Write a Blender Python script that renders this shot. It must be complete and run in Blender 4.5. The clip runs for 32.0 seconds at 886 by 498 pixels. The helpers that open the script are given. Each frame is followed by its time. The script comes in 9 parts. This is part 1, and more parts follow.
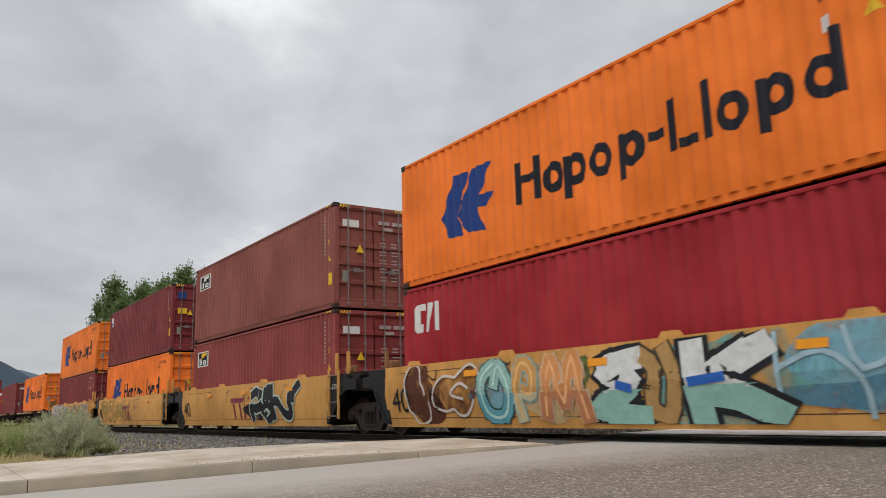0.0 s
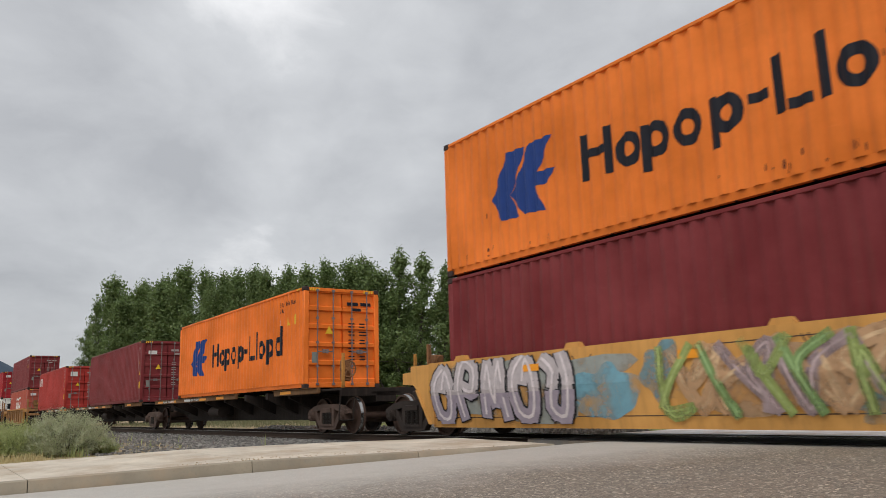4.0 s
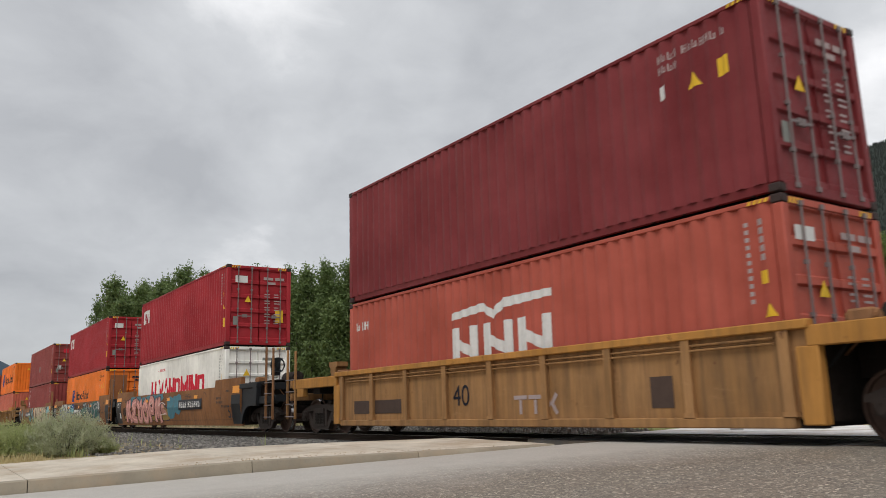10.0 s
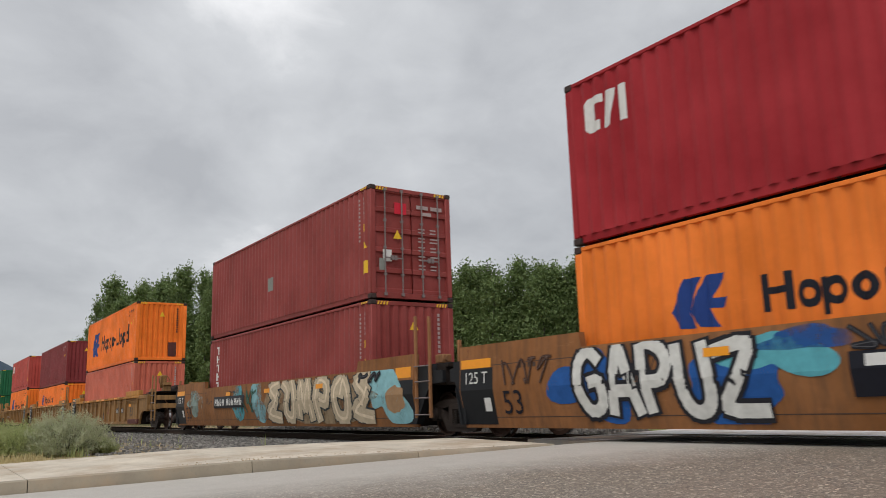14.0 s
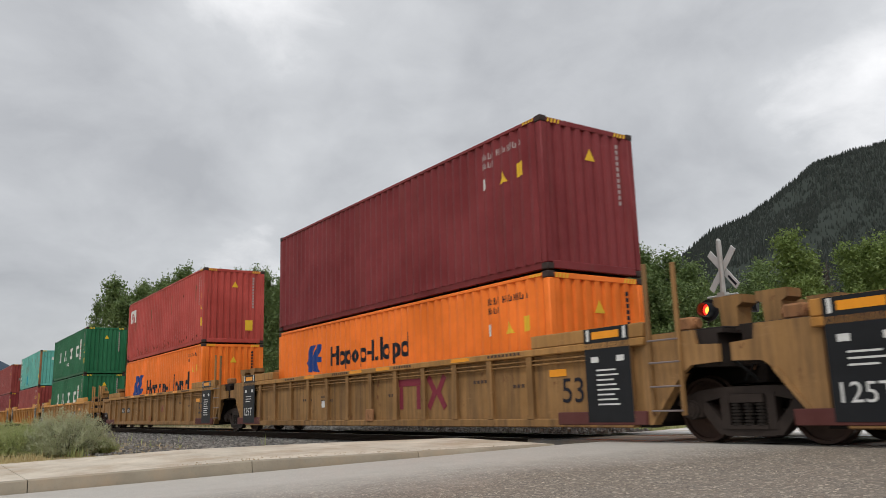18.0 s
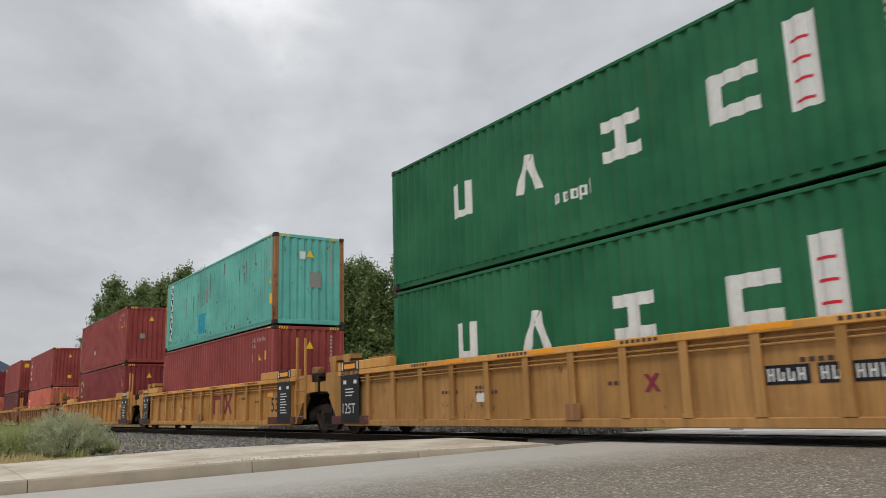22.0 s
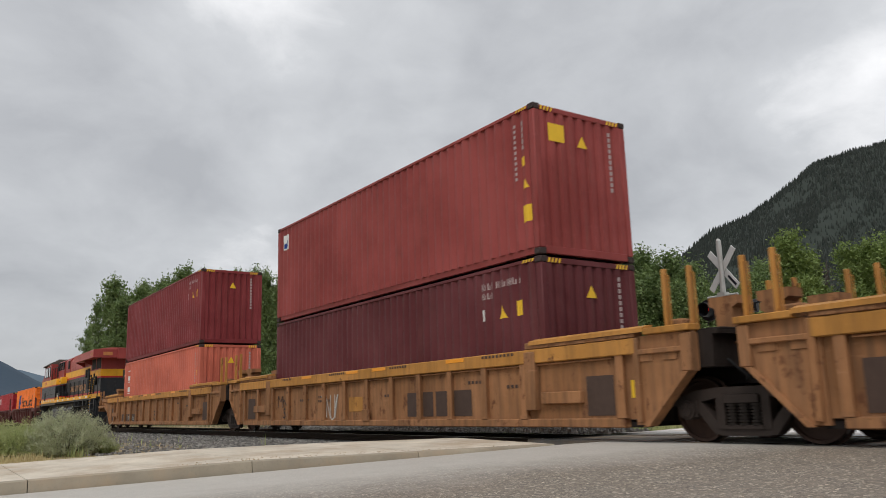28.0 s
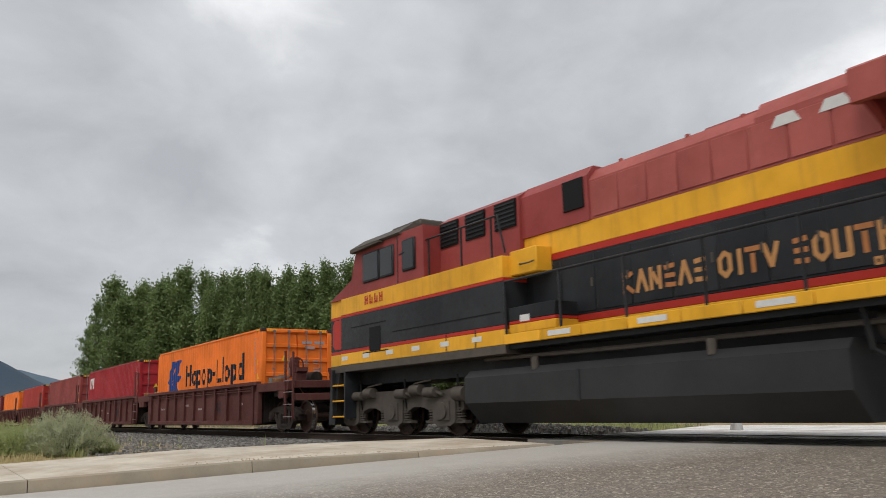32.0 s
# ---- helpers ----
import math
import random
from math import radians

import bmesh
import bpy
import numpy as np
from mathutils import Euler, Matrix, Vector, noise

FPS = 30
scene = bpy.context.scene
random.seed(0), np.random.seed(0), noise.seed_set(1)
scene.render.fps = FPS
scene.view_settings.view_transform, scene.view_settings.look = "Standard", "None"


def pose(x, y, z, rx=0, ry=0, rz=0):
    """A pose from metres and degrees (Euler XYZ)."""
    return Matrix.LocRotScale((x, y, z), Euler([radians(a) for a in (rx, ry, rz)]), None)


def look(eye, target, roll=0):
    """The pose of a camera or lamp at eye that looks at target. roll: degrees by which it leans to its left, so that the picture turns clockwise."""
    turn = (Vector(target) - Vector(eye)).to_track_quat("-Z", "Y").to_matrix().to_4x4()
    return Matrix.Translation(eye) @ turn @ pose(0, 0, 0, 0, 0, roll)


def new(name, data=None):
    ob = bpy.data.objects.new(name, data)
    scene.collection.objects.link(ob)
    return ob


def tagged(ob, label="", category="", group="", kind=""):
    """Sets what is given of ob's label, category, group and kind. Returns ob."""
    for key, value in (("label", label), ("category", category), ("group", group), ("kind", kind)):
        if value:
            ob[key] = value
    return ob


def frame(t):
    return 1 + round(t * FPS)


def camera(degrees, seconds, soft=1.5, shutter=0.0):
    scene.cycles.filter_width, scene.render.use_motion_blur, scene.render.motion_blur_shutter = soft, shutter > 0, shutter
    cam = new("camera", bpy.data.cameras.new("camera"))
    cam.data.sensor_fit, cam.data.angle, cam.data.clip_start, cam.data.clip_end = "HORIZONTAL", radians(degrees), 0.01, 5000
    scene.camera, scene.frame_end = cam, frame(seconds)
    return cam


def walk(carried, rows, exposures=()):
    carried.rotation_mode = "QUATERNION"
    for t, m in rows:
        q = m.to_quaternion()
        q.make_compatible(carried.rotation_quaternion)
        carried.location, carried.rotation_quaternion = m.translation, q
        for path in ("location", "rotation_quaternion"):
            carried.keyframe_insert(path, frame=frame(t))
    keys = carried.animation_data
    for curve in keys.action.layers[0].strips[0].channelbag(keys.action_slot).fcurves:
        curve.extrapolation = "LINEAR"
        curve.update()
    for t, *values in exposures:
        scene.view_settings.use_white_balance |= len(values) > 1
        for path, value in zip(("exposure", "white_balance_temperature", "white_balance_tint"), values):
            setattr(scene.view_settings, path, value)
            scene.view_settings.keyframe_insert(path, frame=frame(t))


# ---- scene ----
# One passing freight train at a level crossing. x: along the rails, the way the train runs; y: across; z: up from the rail heads.
cam = camera(58.48, 32.0, soft=0.7, shutter=0.12)
walk(cam, [(0.0, pose(0, -10.55, 0.60, 101.307, 1.619, 55.988)), (32.0, pose(0, -10.55, 0.60, 101.307, 1.619, 55.988))], exposures=[(0.0, 0.0), (32.0, 0.0)])

# ---- sky and sun: overcast ----
world = bpy.data.worlds.new("overcast_sky")
scene.world = world
world.use_nodes = True


def sky():
    nt = world.node_tree
    nt.nodes.clear()
    N, Lk = nt.nodes.new, nt.links.new
    out, bg = N("ShaderNodeOutputWorld"), N("ShaderNodeBackground")
    co = N("ShaderNodeTexCoord")
    sep = N("ShaderNodeSeparateXYZ")
    Lk(co.outputs["Generated"], sep.inputs[0])
    zc = N("ShaderNodeMath")
    zc.operation = "MAXIMUM"
    zc.inputs[1].default_value = 0.03
    Lk(sep.outputs[2], zc.inputs[0])
    za = N("ShaderNodeMath")
    za.operation = "ADD"
    za.inputs[1].default_value = 0.42
    Lk(zc.outputs[0], za.inputs[0])
    comb = N("ShaderNodeCombineXYZ")
    for i in (0, 1):
        d = N("ShaderNodeMath")
        d.operation = "DIVIDE"
        Lk(sep.outputs[i], d.inputs[0])
        Lk(za.outputs[0], d.inputs[1])
        Lk(d.outputs[0], comb.inputs[i])

    def cloud(scale, detail, rough, seed, lac=2.0, dist=0.0):
        n = N("ShaderNodeTexNoise")
        n.noise_dimensions = "4D"
        n.inputs["W"].default_value = seed
        n.inputs["Scale"].default_value, n.inputs["Detail"].default_value = scale, detail
        n.inputs["Roughness"].default_value, n.inputs["Distortion"].default_value = rough, dist
        Lk(comb.outputs[0], n.inputs["Vector"])
        return n.outputs["Fac"]

    a, b = cloud(1.25, 3, 0.5, 5.6, dist=0.3), cloud(3.4, 7, 0.55, 7.7, dist=0.5)
    def madd(p, k, q):
        m = N("ShaderNodeMath")
        m.operation = "MULTIPLY_ADD"
        m.inputs[1].default_value = k
        Lk(p, m.inputs[0])
        Lk(q, m.inputs[2])
        return m
    # broad cloud masses: the way to the middle of each, its half width in degrees, thinner (+) or thicker (-)
    warp = N("ShaderNodeTexNoise")
    warp.inputs["Scale"].default_value, warp.inputs["Detail"].default_value = 3.5, 4
    Lk(co.outputs["Generated"], warp.inputs["Vector"])
    wv = N("ShaderNodeVectorMath")
    wv.operation = "MULTIPLY_ADD"
    wv.inputs[1].default_value, wv.inputs[2].default_value = (0.34,) * 3, (-0.17,) * 3
    Lk(warp.outputs["Color"], wv.inputs[0])
    bent = N("ShaderNodeVectorMath")
    bent.operation = "ADD"
    Lk(co.outputs["Generated"], bent.inputs[0])
    Lk(wv.outputs[0], bent.inputs[1])
    unit = N("ShaderNodeVectorMath")
    unit.operation = "NORMALIZE"
    Lk(bent.outputs[0], unit.inputs[0])
    mix = madd(b, 0.52, a)
    mix = madd(cloud(10.0, 6, 0.6, 2.2, dist=0.8), 0.16, mix.outputs[0])
    for way, wide, amount in (((-0.834, 0.345, 0.432), 9, 0.20), ((-0.687, 0.616, 0.385), 14, -0.18), ((-0.458, 0.832, 0.313), 9, 0.09), ((-0.379, 0.836, 0.396), 9, -0.07), ((-0.92, 0.144, 0.363), 11, -0.13)):
        dot = N("ShaderNodeVectorMath")
        dot.operation = "DOT_PRODUCT"
        dot.inputs[1].default_value = Vector(way).normalized()
        Lk(unit.outputs[0], dot.inputs[0])
        mr = N("ShaderNodeMapRange")
        mr.interpolation_type = "SMOOTHERSTEP"
        mr.inputs["From Min"].default_value = math.cos(radians(wide * 1.6))
        Lk(dot.outputs["Value"], mr.inputs["Value"])
        mix = madd(mr.outputs[0], amount, mix.outputs[0])
    ramp = N("ShaderNodeValToRGB")
    cr = ramp.color_ramp
    cr.elements[0].position, cr.elements[0].color = 0.60, (0.405, 0.415, 0.435, 1)
    cr.elements[1].position, cr.elements[1].color = 1.10, (0.88, 0.88, 0.89, 1)
    e = cr.elements.new(0.83)
    e.color = (0.55, 0.562, 0.58, 1)
    Lk(mix.outputs[0], ramp.inputs[0])
    low = N("ShaderNodeMapRange")
    low.inputs["From Min"].default_value, low.inputs["From Max"].default_value = 0.0, 0.40
    low.inputs["To Min"].default_value, low.inputs["To Max"].default_value = 0.84, 1.0
    Lk(zc.outputs[0], low.inputs["Value"])
    fade = N("ShaderNodeVectorMath")
    fade.operation = "SCALE"
    Lk(ramp.outputs[0], fade.inputs[0])
    Lk(low.outputs[0], fade.inputs["Scale"])
    nish = N("ShaderNodeTexSky")
    nish.sky_type, nish.sun_disc = "NISHITA", False
    nish.sun_elevation, nish.sun_rotation = radians(51), radians(140)
    ns = N("ShaderNodeVectorMath")
    ns.operation = "SCALE"
    ns.inputs["Scale"].default_value = 0.09
    Lk(nish.outputs[0], ns.inputs[0])
    mx = N("ShaderNodeMix")
    mx.data_type = "RGBA"
    mx.inputs[0].default_value = 0.94
    Lk(ns.outputs[0], mx.inputs[6])
    Lk(fade.outputs[0], mx.inputs[7])
    Lk(mx.outputs[2], bg.inputs[0])
    bg.inputs[1].default_value = 1.23
    Lk(bg.outputs[0], out.inputs[0])


sky()
sun = new("sun", bpy.data.lights.new("sun", "SUN"))
sun.data.energy, sun.data.angle, sun.data.color = 1.45, radians(25), (1.0, 0.97, 0.93)
sun.matrix_world = look((30, -36, 58), (0, 0, 0))


# ---- mesh building ----
class Geo:
    """Points and faces of one mesh."""

    def __init__(self):
        self.v, self.f = [], []

    def add(self, verts, faces):
        n = len(self.v)
        self.v += [tuple(p) for p in verts]
        self.f += [tuple(i + n for i in q) for q in faces]
        return self

    def box(self, x0, x1, y0, y1, z0, z1):
        return self.add([(x0, y0, z0), (x1, y0, z0), (x1, y1, z0), (x0, y1, z0), (x0, y0, z1), (x1, y0, z1), (x1, y1, z1), (x0, y1, z1)],
                        [(0, 3, 2, 1), (4, 5, 6, 7), (0, 1, 5, 4), (1, 2, 6, 5), (2, 3, 7, 6), (3, 0, 4, 7)])

    def cbox(self, x0, x1, y0, y1, z0, z1, c=0.015):
        """A box with its edges cut by c."""
        c = min(c, (x1 - x0) * 0.45, (y1 - y0) * 0.45, (z1 - z0) * 0.45)
        X, Y, Z = (x0, x1), (y0, y1), (z0, z1)
        vs, ix = [], {}
        for i in (0, 1):
            for j in (0, 1):
                for k in (0, 1):
                    sx, sy, sz = (c, -c)[i], (c, -c)[j], (c, -c)[k]
                    ix[i, j, k] = len(vs)
                    vs += [(X[i], Y[j] + sy, Z[k] + sz), (X[i] + sx, Y[j], Z[k] + sz), (X[i] + sx, Y[j] + sy, Z[k])]
        fs = []
        for a in (0, 1):
            q = [(a, 0, 0), (a, 1, 0), (a, 1, 1), (a, 0, 1)]
            fs.append([ix[p] for p in q])
            q = [(0, a, 0), (0, a, 1), (1, a, 1), (1, a, 0)]
            fs.append([ix[p] + 1 for p in q])
            q = [(0, 0, a), (1, 0, a), (1, 1, a), (0, 1, a)]
            fs.append([ix[p] + 2 for p in q])
        for a in (0, 1):
            for b in (0, 1):
                p, q = ix[a, b, 0], ix[a, b, 1]
                fs.append([p, q, q + 1, p + 1])
                p, q = ix[a, 0, b], ix[a, 1, b]
                fs.append([p, q, q + 2, p + 2])
                p, q = ix[0, a, b], ix[1, a, b]
                fs.append([p + 1, q + 1, q + 2, p + 2])
        for p in ix.values():
            fs.append([p, p + 1, p + 2])
        return self.add(vs, fs)

    def prism(self, pts, axis, lo, hi):
        """A polygon of two coordinates, drawn out along axis (0, 1 or 2) from lo to hi."""
        def at(p, d):
            return {0: (d, p[0], p[1]), 1: (p[0], d, p[1]), 2: (p[0], p[1], d)}[axis]
        n = len(pts)
        return self.add([at(p, lo) for p in pts] + [at(p, hi) for p in pts],
                        [tuple(range(n)), tuple(range(2 * n - 1, n - 1, -1))] + [(i, (i + 1) % n, n + (i + 1) % n, n + i) for i in range(n)])

    def cyl(self, p, q, r, n=10, r2=None):
        p, q = Vector(p), Vector(q)
        d = (q - p).normalized()
        a = d.orthogonal().normalized()
        b = d.cross(a)
        r2 = r if r2 is None else r2
        ring = [(math.cos(2 * math.pi * i / n), math.sin(2 * math.pi * i / n)) for i in range(n)]
        vs = [p + (a * c + b * s) * r for c, s in ring] + [q + (a * c + b * s) * r2 for c, s in ring]
        return self.add(vs, [tuple(range(n - 1, -1, -1)), tuple(range(n, 2 * n))] + [(i, (i + 1) % n, n + (i + 1) % n, n + i) for i in range(n)])

    def tube(self, pts, r, n=6):
        for p, q in zip(pts, pts[1:]):
            self.cyl(p, q, r, n)
        return self

    def lathe(self, prof, centre, axis=1, n=24):
        """Turns (radius, distance along the axis) about an axis through centre."""
        cx, cy, cz = centre
        vs, fs, m = [], [], len(prof)
        for i in range(n):
            c, s = math.cos(2 * math.pi * i / n), math.sin(2 * math.pi * i / n)
            for r, d in prof:
                vs.append({0: (cx + d, cy + r * c, cz + r * s), 1: (cx + r * c, cy + d, cz + r * s), 2: (cx + r * c, cy + r * s, cz + d)}[axis])
        for i in range(n):
            j = (i + 1) % n
            for k in range(m - 1):
                fs.append((i * m + k, j * m + k, j * m + k + 1, i * m + k + 1))
        return self.add(vs, fs)

    def mesh(self, name, mat, smooth=True):
        me = bpy.data.meshes.new(name)
        me.from_pydata(self.v, [], self.f)
        me.validate()
        bm = bmesh.new()
        bm.from_mesh(me)
        bmesh.ops.recalc_face_normals(bm, faces=bm.faces)
        bm.to_mesh(me)
        bm.free()
        if smooth:
            me.shade_smooth()
            me.set_sharp_from_angle(angle=0.62)
        if mat:
            me.materials.append(mat)
        return me


STORE = {}


def part(name, geo, mat, parent, label="", key=None, at=None):
    """One mesh object under a thing or a part. geo: a Geo, or a function that makes one, kept under key for the next like piece."""
    k = (key, mat.name) if key else None
    if k and k in STORE:
        me = STORE[k]
    else:
        g = geo() if callable(geo) else geo
        me = g.mesh(name, mat)
        if k:
            STORE[k] = me
    ob = new(name, me)
    ob.parent = parent
    if at:
        ob.location = at
    if label:
        ob["label"] = label
    return ob


def thing(name, label, category, group="", kind="", at=None):
    ob = tagged(new(name), label, category, group, kind)
    if at:
        ob.location = at
    return ob


def single(name, geo, mat, label, category, group="", kind=""):
    return tagged(new(name, geo.mesh(name, mat)), label, category, group, kind)


# ---- materials ----
def material(name):
    m = bpy.data.materials.new(name)
    m.use_nodes = True
    nt = m.node_tree
    return m, nt, nt.nodes["Principled BSDF"]


def noise_node(nt, vec, scale, detail=5, rough=0.6, dim="3D"):
    n = nt.nodes.new("ShaderNodeTexNoise")
    n.noise_dimensions = dim
    n.inputs["Scale"].default_value, n.inputs["Detail"].default_value, n.inputs["Roughness"].default_value = scale, detail, rough
    if vec:
        nt.links.new(vec, n.inputs["Vector"])
    return n


def ramp_node(nt, src, stops):
    r = nt.nodes.new("ShaderNodeValToRGB")
    cr = r.color_ramp
    while len(cr.elements) < len(stops):
        cr.elements.new(0.5)
    for e, (p, c) in zip(cr.elements, stops):
        e.position, e.color = p, (*c, 1) if len(c) == 3 else c
    nt.links.new(src, r.inputs[0])
    return r.outputs[0]


def mix_node(nt, fac, a, b, blend="MIX"):
    m = nt.nodes.new("ShaderNodeMix")
    m.data_type, m.blend_type = "RGBA", blend
    for sock, val in ((m.inputs[0], fac), (m.inputs[6], a), (m.inputs[7], b)):
        if hasattr(val, "links"):
            nt.links.new(val, sock)
        else:
            sock.default_value = val if isinstance(val, (int, float)) else (*val, 1)
    return m.outputs[2]


def coords(nt, scale=(1, 1, 1), vary=True):
    """Object coordinates in metres, shifted for each object by chance."""
    tc = nt.nodes.new("ShaderNodeTexCoord")
    mp = nt.nodes.new("ShaderNodeMapping")
    mp.inputs["Scale"].default_value = scale
    nt.links.new(tc.outputs["Object"], mp.inputs[0])
    if vary:
        oi = nt.nodes.new("ShaderNodeObjectInfo")
        mul = nt.nodes.new("ShaderNodeMath")
        mul.operation = "MULTIPLY"
        mul.inputs[1].default_value = 37.0
        nt.links.new(oi.outputs["Random"], mul.inputs[0])
        nt.links.new(mul.outputs[0], mp.inputs["Location"])
    return mp.outputs[0]


def bump(nt, bsdf, height, strength=0.3, dist=0.01):
    b = nt.nodes.new("ShaderNodeBump")
    b.inputs["Strength"].default_value, b.inputs["Distance"].default_value = strength, dist
    nt.links.new(height, b.inputs["Height"])
    nt.links.new(b.outputs[0], bsdf.inputs["Normal"])


def paint(name, rgb, wear=0.35, rust=0.3, rough=0.5, dirt=(0.10, 0.075, 0.055), streak=0.52):
    """Weathered paint: sun-faded patches, dirt runs, rust spots."""
    m, nt, b = material(name)
    big = noise_node(nt, coords(nt), 0.55, 5, 0.62).outputs[0]
    run = noise_node(nt, coords(nt, (5.0, 5.0, 0.35)), 1.3, 7, 0.7).outputs[0]
    fine = noise_node(nt, coords(nt), 14.0, 6, 0.7).outputs[0]
    fade = tuple(min(1, c * 1.15 + 0.012) for c in rgb)
    deep = tuple(c * 0.82 for c in rgb)
    col = mix_node(nt, ramp_node(nt, big, [(0.35, (0, 0, 0)), (0.65, (1, 1, 1))]), deep, fade)
    col = mix_node(nt, ramp_node(nt, run, [(streak, (0, 0, 0)), (streak + 0.28, (wear, wear, wear))]), col, dirt)
    scuff = noise_node(nt, coords(nt, (0.7, 0.7, 3.0)), 2.4, 8, 0.75).outputs[0]
    col = mix_node(nt, ramp_node(nt, scuff, [(0.60, (0, 0, 0)), (0.72, (wear * 0.7,) * 3)]), col, tuple(min(1, c * 1.25 + 0.05) for c in rgb))
    spot = noise_node(nt, coords(nt, (1, 1, 0.6)), 3.2, 9, 0.72).outputs[0]
    lo = 0.74 - 0.14 * rust
    col = mix_node(nt, ramp_node(nt, spot, [(lo, (0, 0, 0)), (lo + 0.05, (0.85, 0.85, 0.85))]), col, (0.12, 0.05, 0.025))
    nt.links.new(col, b.inputs["Base Color"])
    b.inputs["Specular IOR Level"].default_value = 0.14
    nt.links.new(ramp_node(nt, fine, [(0.3, (rough - 0.1,) * 3), (0.7, (rough + 0.15,) * 3)]), b.inputs["Roughness"])
    bump(nt, b, noise_node(nt, coords(nt), 1.6, 5, 0.6).outputs[0], 0.28, 0.03)
    return m


def plain(name, rgb, rough=0.6, metal=0.0, vary=0.25, scale=6.0, bmp=0.15):
    m, nt, b = material(name)
    n = noise_node(nt, coords(nt), scale, 6, 0.65).outputs[0]
    col = mix_node(nt, n, tuple(c * (1 - vary) for c in rgb), tuple(min(1, c * (1 + vary)) for c in rgb))
    nt.links.new(col, b.inputs["Base Color"])
    b.inputs["Roughness"].default_value, b.inputs["Metallic"].default_value = rough, metal
    b.inputs["Specular IOR Level"].default_value = 0.2
    if bmp:
        bump(nt, b, noise_node(nt, coords(nt), scale * 5, 4, 0.6).outputs[0], bmp, 0.01)
    return m


def glow(name, rgb, power):
    m, nt, b = material(name)
    b.inputs["Base Color"].default_value = (*rgb, 1)
    b.inputs["Emission Color"].default_value = (*rgb, 1)
    b.inputs["Emission Strength"].default_value = power
    return m


ORANGE = paint("orange_container_paint", (0.83, 0.185, 0.022), 0.12, 0.15)
ORANGE_OLD = paint("worn_orange_container_paint", (0.78, 0.19, 0.025), 0.30, 0.3)
MAROON = paint("maroon_container_paint", (0.182, 0.026, 0.029), 0.3, 0.25)
BROWNRED = paint("brown_red_container_paint", (0.245, 0.046, 0.041), 0.35, 0.3)
CRIMSON = paint("crimson_container_paint", (0.32, 0.018, 0.025), 0.12, 0.12)
DARKMAROON = paint("dark_maroon_container_paint", (0.105, 0.022, 0.025), 0.3, 0.3)
FADED = paint("faded_brown_container_paint", (0.235, 0.070, 0.055), 0.4, 0.4)
RED = paint("red_container_paint", (0.37, 0.034, 0.026), 0.3, 0.5)
WORNRED = paint("worn_red_container_paint", (0.41, 0.062, 0.050), 0.35, 0.75)
RUSTRED = paint("rust_red_container_paint", (0.39, 0.083, 0.055), 0.2, 0.25)
SALMON = paint("faded_salmon_container_paint", (0.50, 0.125, 0.080), 0.22, 0.25)
WHITE = paint("white_container_paint", (0.80, 0.785, 0.73), 0.3, 0.2)
GREEN = paint("green_container_paint", (0.014, 0.118, 0.050), 0.22, 0.25)
TEAL = paint("teal_container_paint", (0.115, 0.40, 0.345), 0.5, 0.8)
RIBYEL = paint("stained_yellow_car_paint", (0.46, 0.225, 0.060), 0.6, 0.7, 0.62, (0.065, 0.045, 0.032), 0.43)
YELLOW = paint("yellow_car_paint", (0.58, 0.292, 0.078), 0.34, 0.35, 0.6, (0.065, 0.045, 0.032), 0.48)
YELLOWTAN = paint("dusty_yellow_car_paint", (0.38, 0.20, 0.065), 0.5, 0.80, 0.65, (0.065, 0.045, 0.032), 0.45)
TAN = paint("grimy_tan_car_paint", (0.285, 0.155, 0.057), 0.7, 0.90, 0.7, (0.065, 0.045, 0.032), 0.42)
DUSTBROWN = paint("dusty_brown_car_paint", (0.33, 0.172, 0.066), 0.6, 0.80, 0.7, (0.065, 0.045, 0.032), 0.42)
BROWN = paint("brown_car_paint", (0.24, 0.100, 0.034), 0.6, 0.70, 0.65, (0.065, 0.045, 0.032), 0.44)
RUSTY = paint("rusted_brown_car_paint", (0.31, 0.145, 0.062), 0.6, 1.20, 0.75, (0.065, 0.045, 0.032), 0.40)
TOPYEL = paint("yellow_top_chord_paint", (0.46, 0.215, 0.05), 0.45, 1.00, 0.65, (0.065, 0.045, 0.032), 0.44)
RAILBROWN = paint("dirty_side_rail_paint", (0.17, 0.088, 0.038), 0.6, 1.10, 0.7, (0.065, 0.045, 0.032), 0.42)
STENCIL = plain("faded_stencil_paint", (0.36, 0.29, 0.28), 0.6, 0, 0.25, 9, 0)
OXIDE = paint("oxide_red_car_paint", (0.095, 0.030, 0.026), 0.5, 0.35, 0.7)
SPINE = paint("grimy_black_brown_steel", (0.020, 0.014, 0.0115), 0.5, 0.4, 0.75)
BLACK = plain("black_car_paint", (0.012, 0.013, 0.015), 0.55, 0, 0.4, 3)
# grimy steel, darkened further for the shade under the well cars
STEEL = plain("grimy_cast_steel", (0.034, 0.025, 0.021), 0.7, 0.0, 0.65, 4)
# lighter copy of the same steel, for spine-car bogies in open light
LITSTEEL = plain("dusty_brown_cast_steel", (0.085, 0.055, 0.043), 0.75, 0.0, 0.65, 4)
WHEEL = plain("brown_wheel_steel", (0.075, 0.045, 0.034), 0.6, 0.15, 0.5, 4)
TREAD = plain("polished_tread_steel", (0.45, 0.44, 0.43), 0.25, 1.0, 0.15, 8, 0.05)
SPRING = plain("spring_steel", (0.028, 0.023, 0.02), 0.5, 0.5, 0.3, 9)
GALV = plain("galvanised_rod", (0.20, 0.165, 0.16), 0.5, 0.2, 0.25, 9)
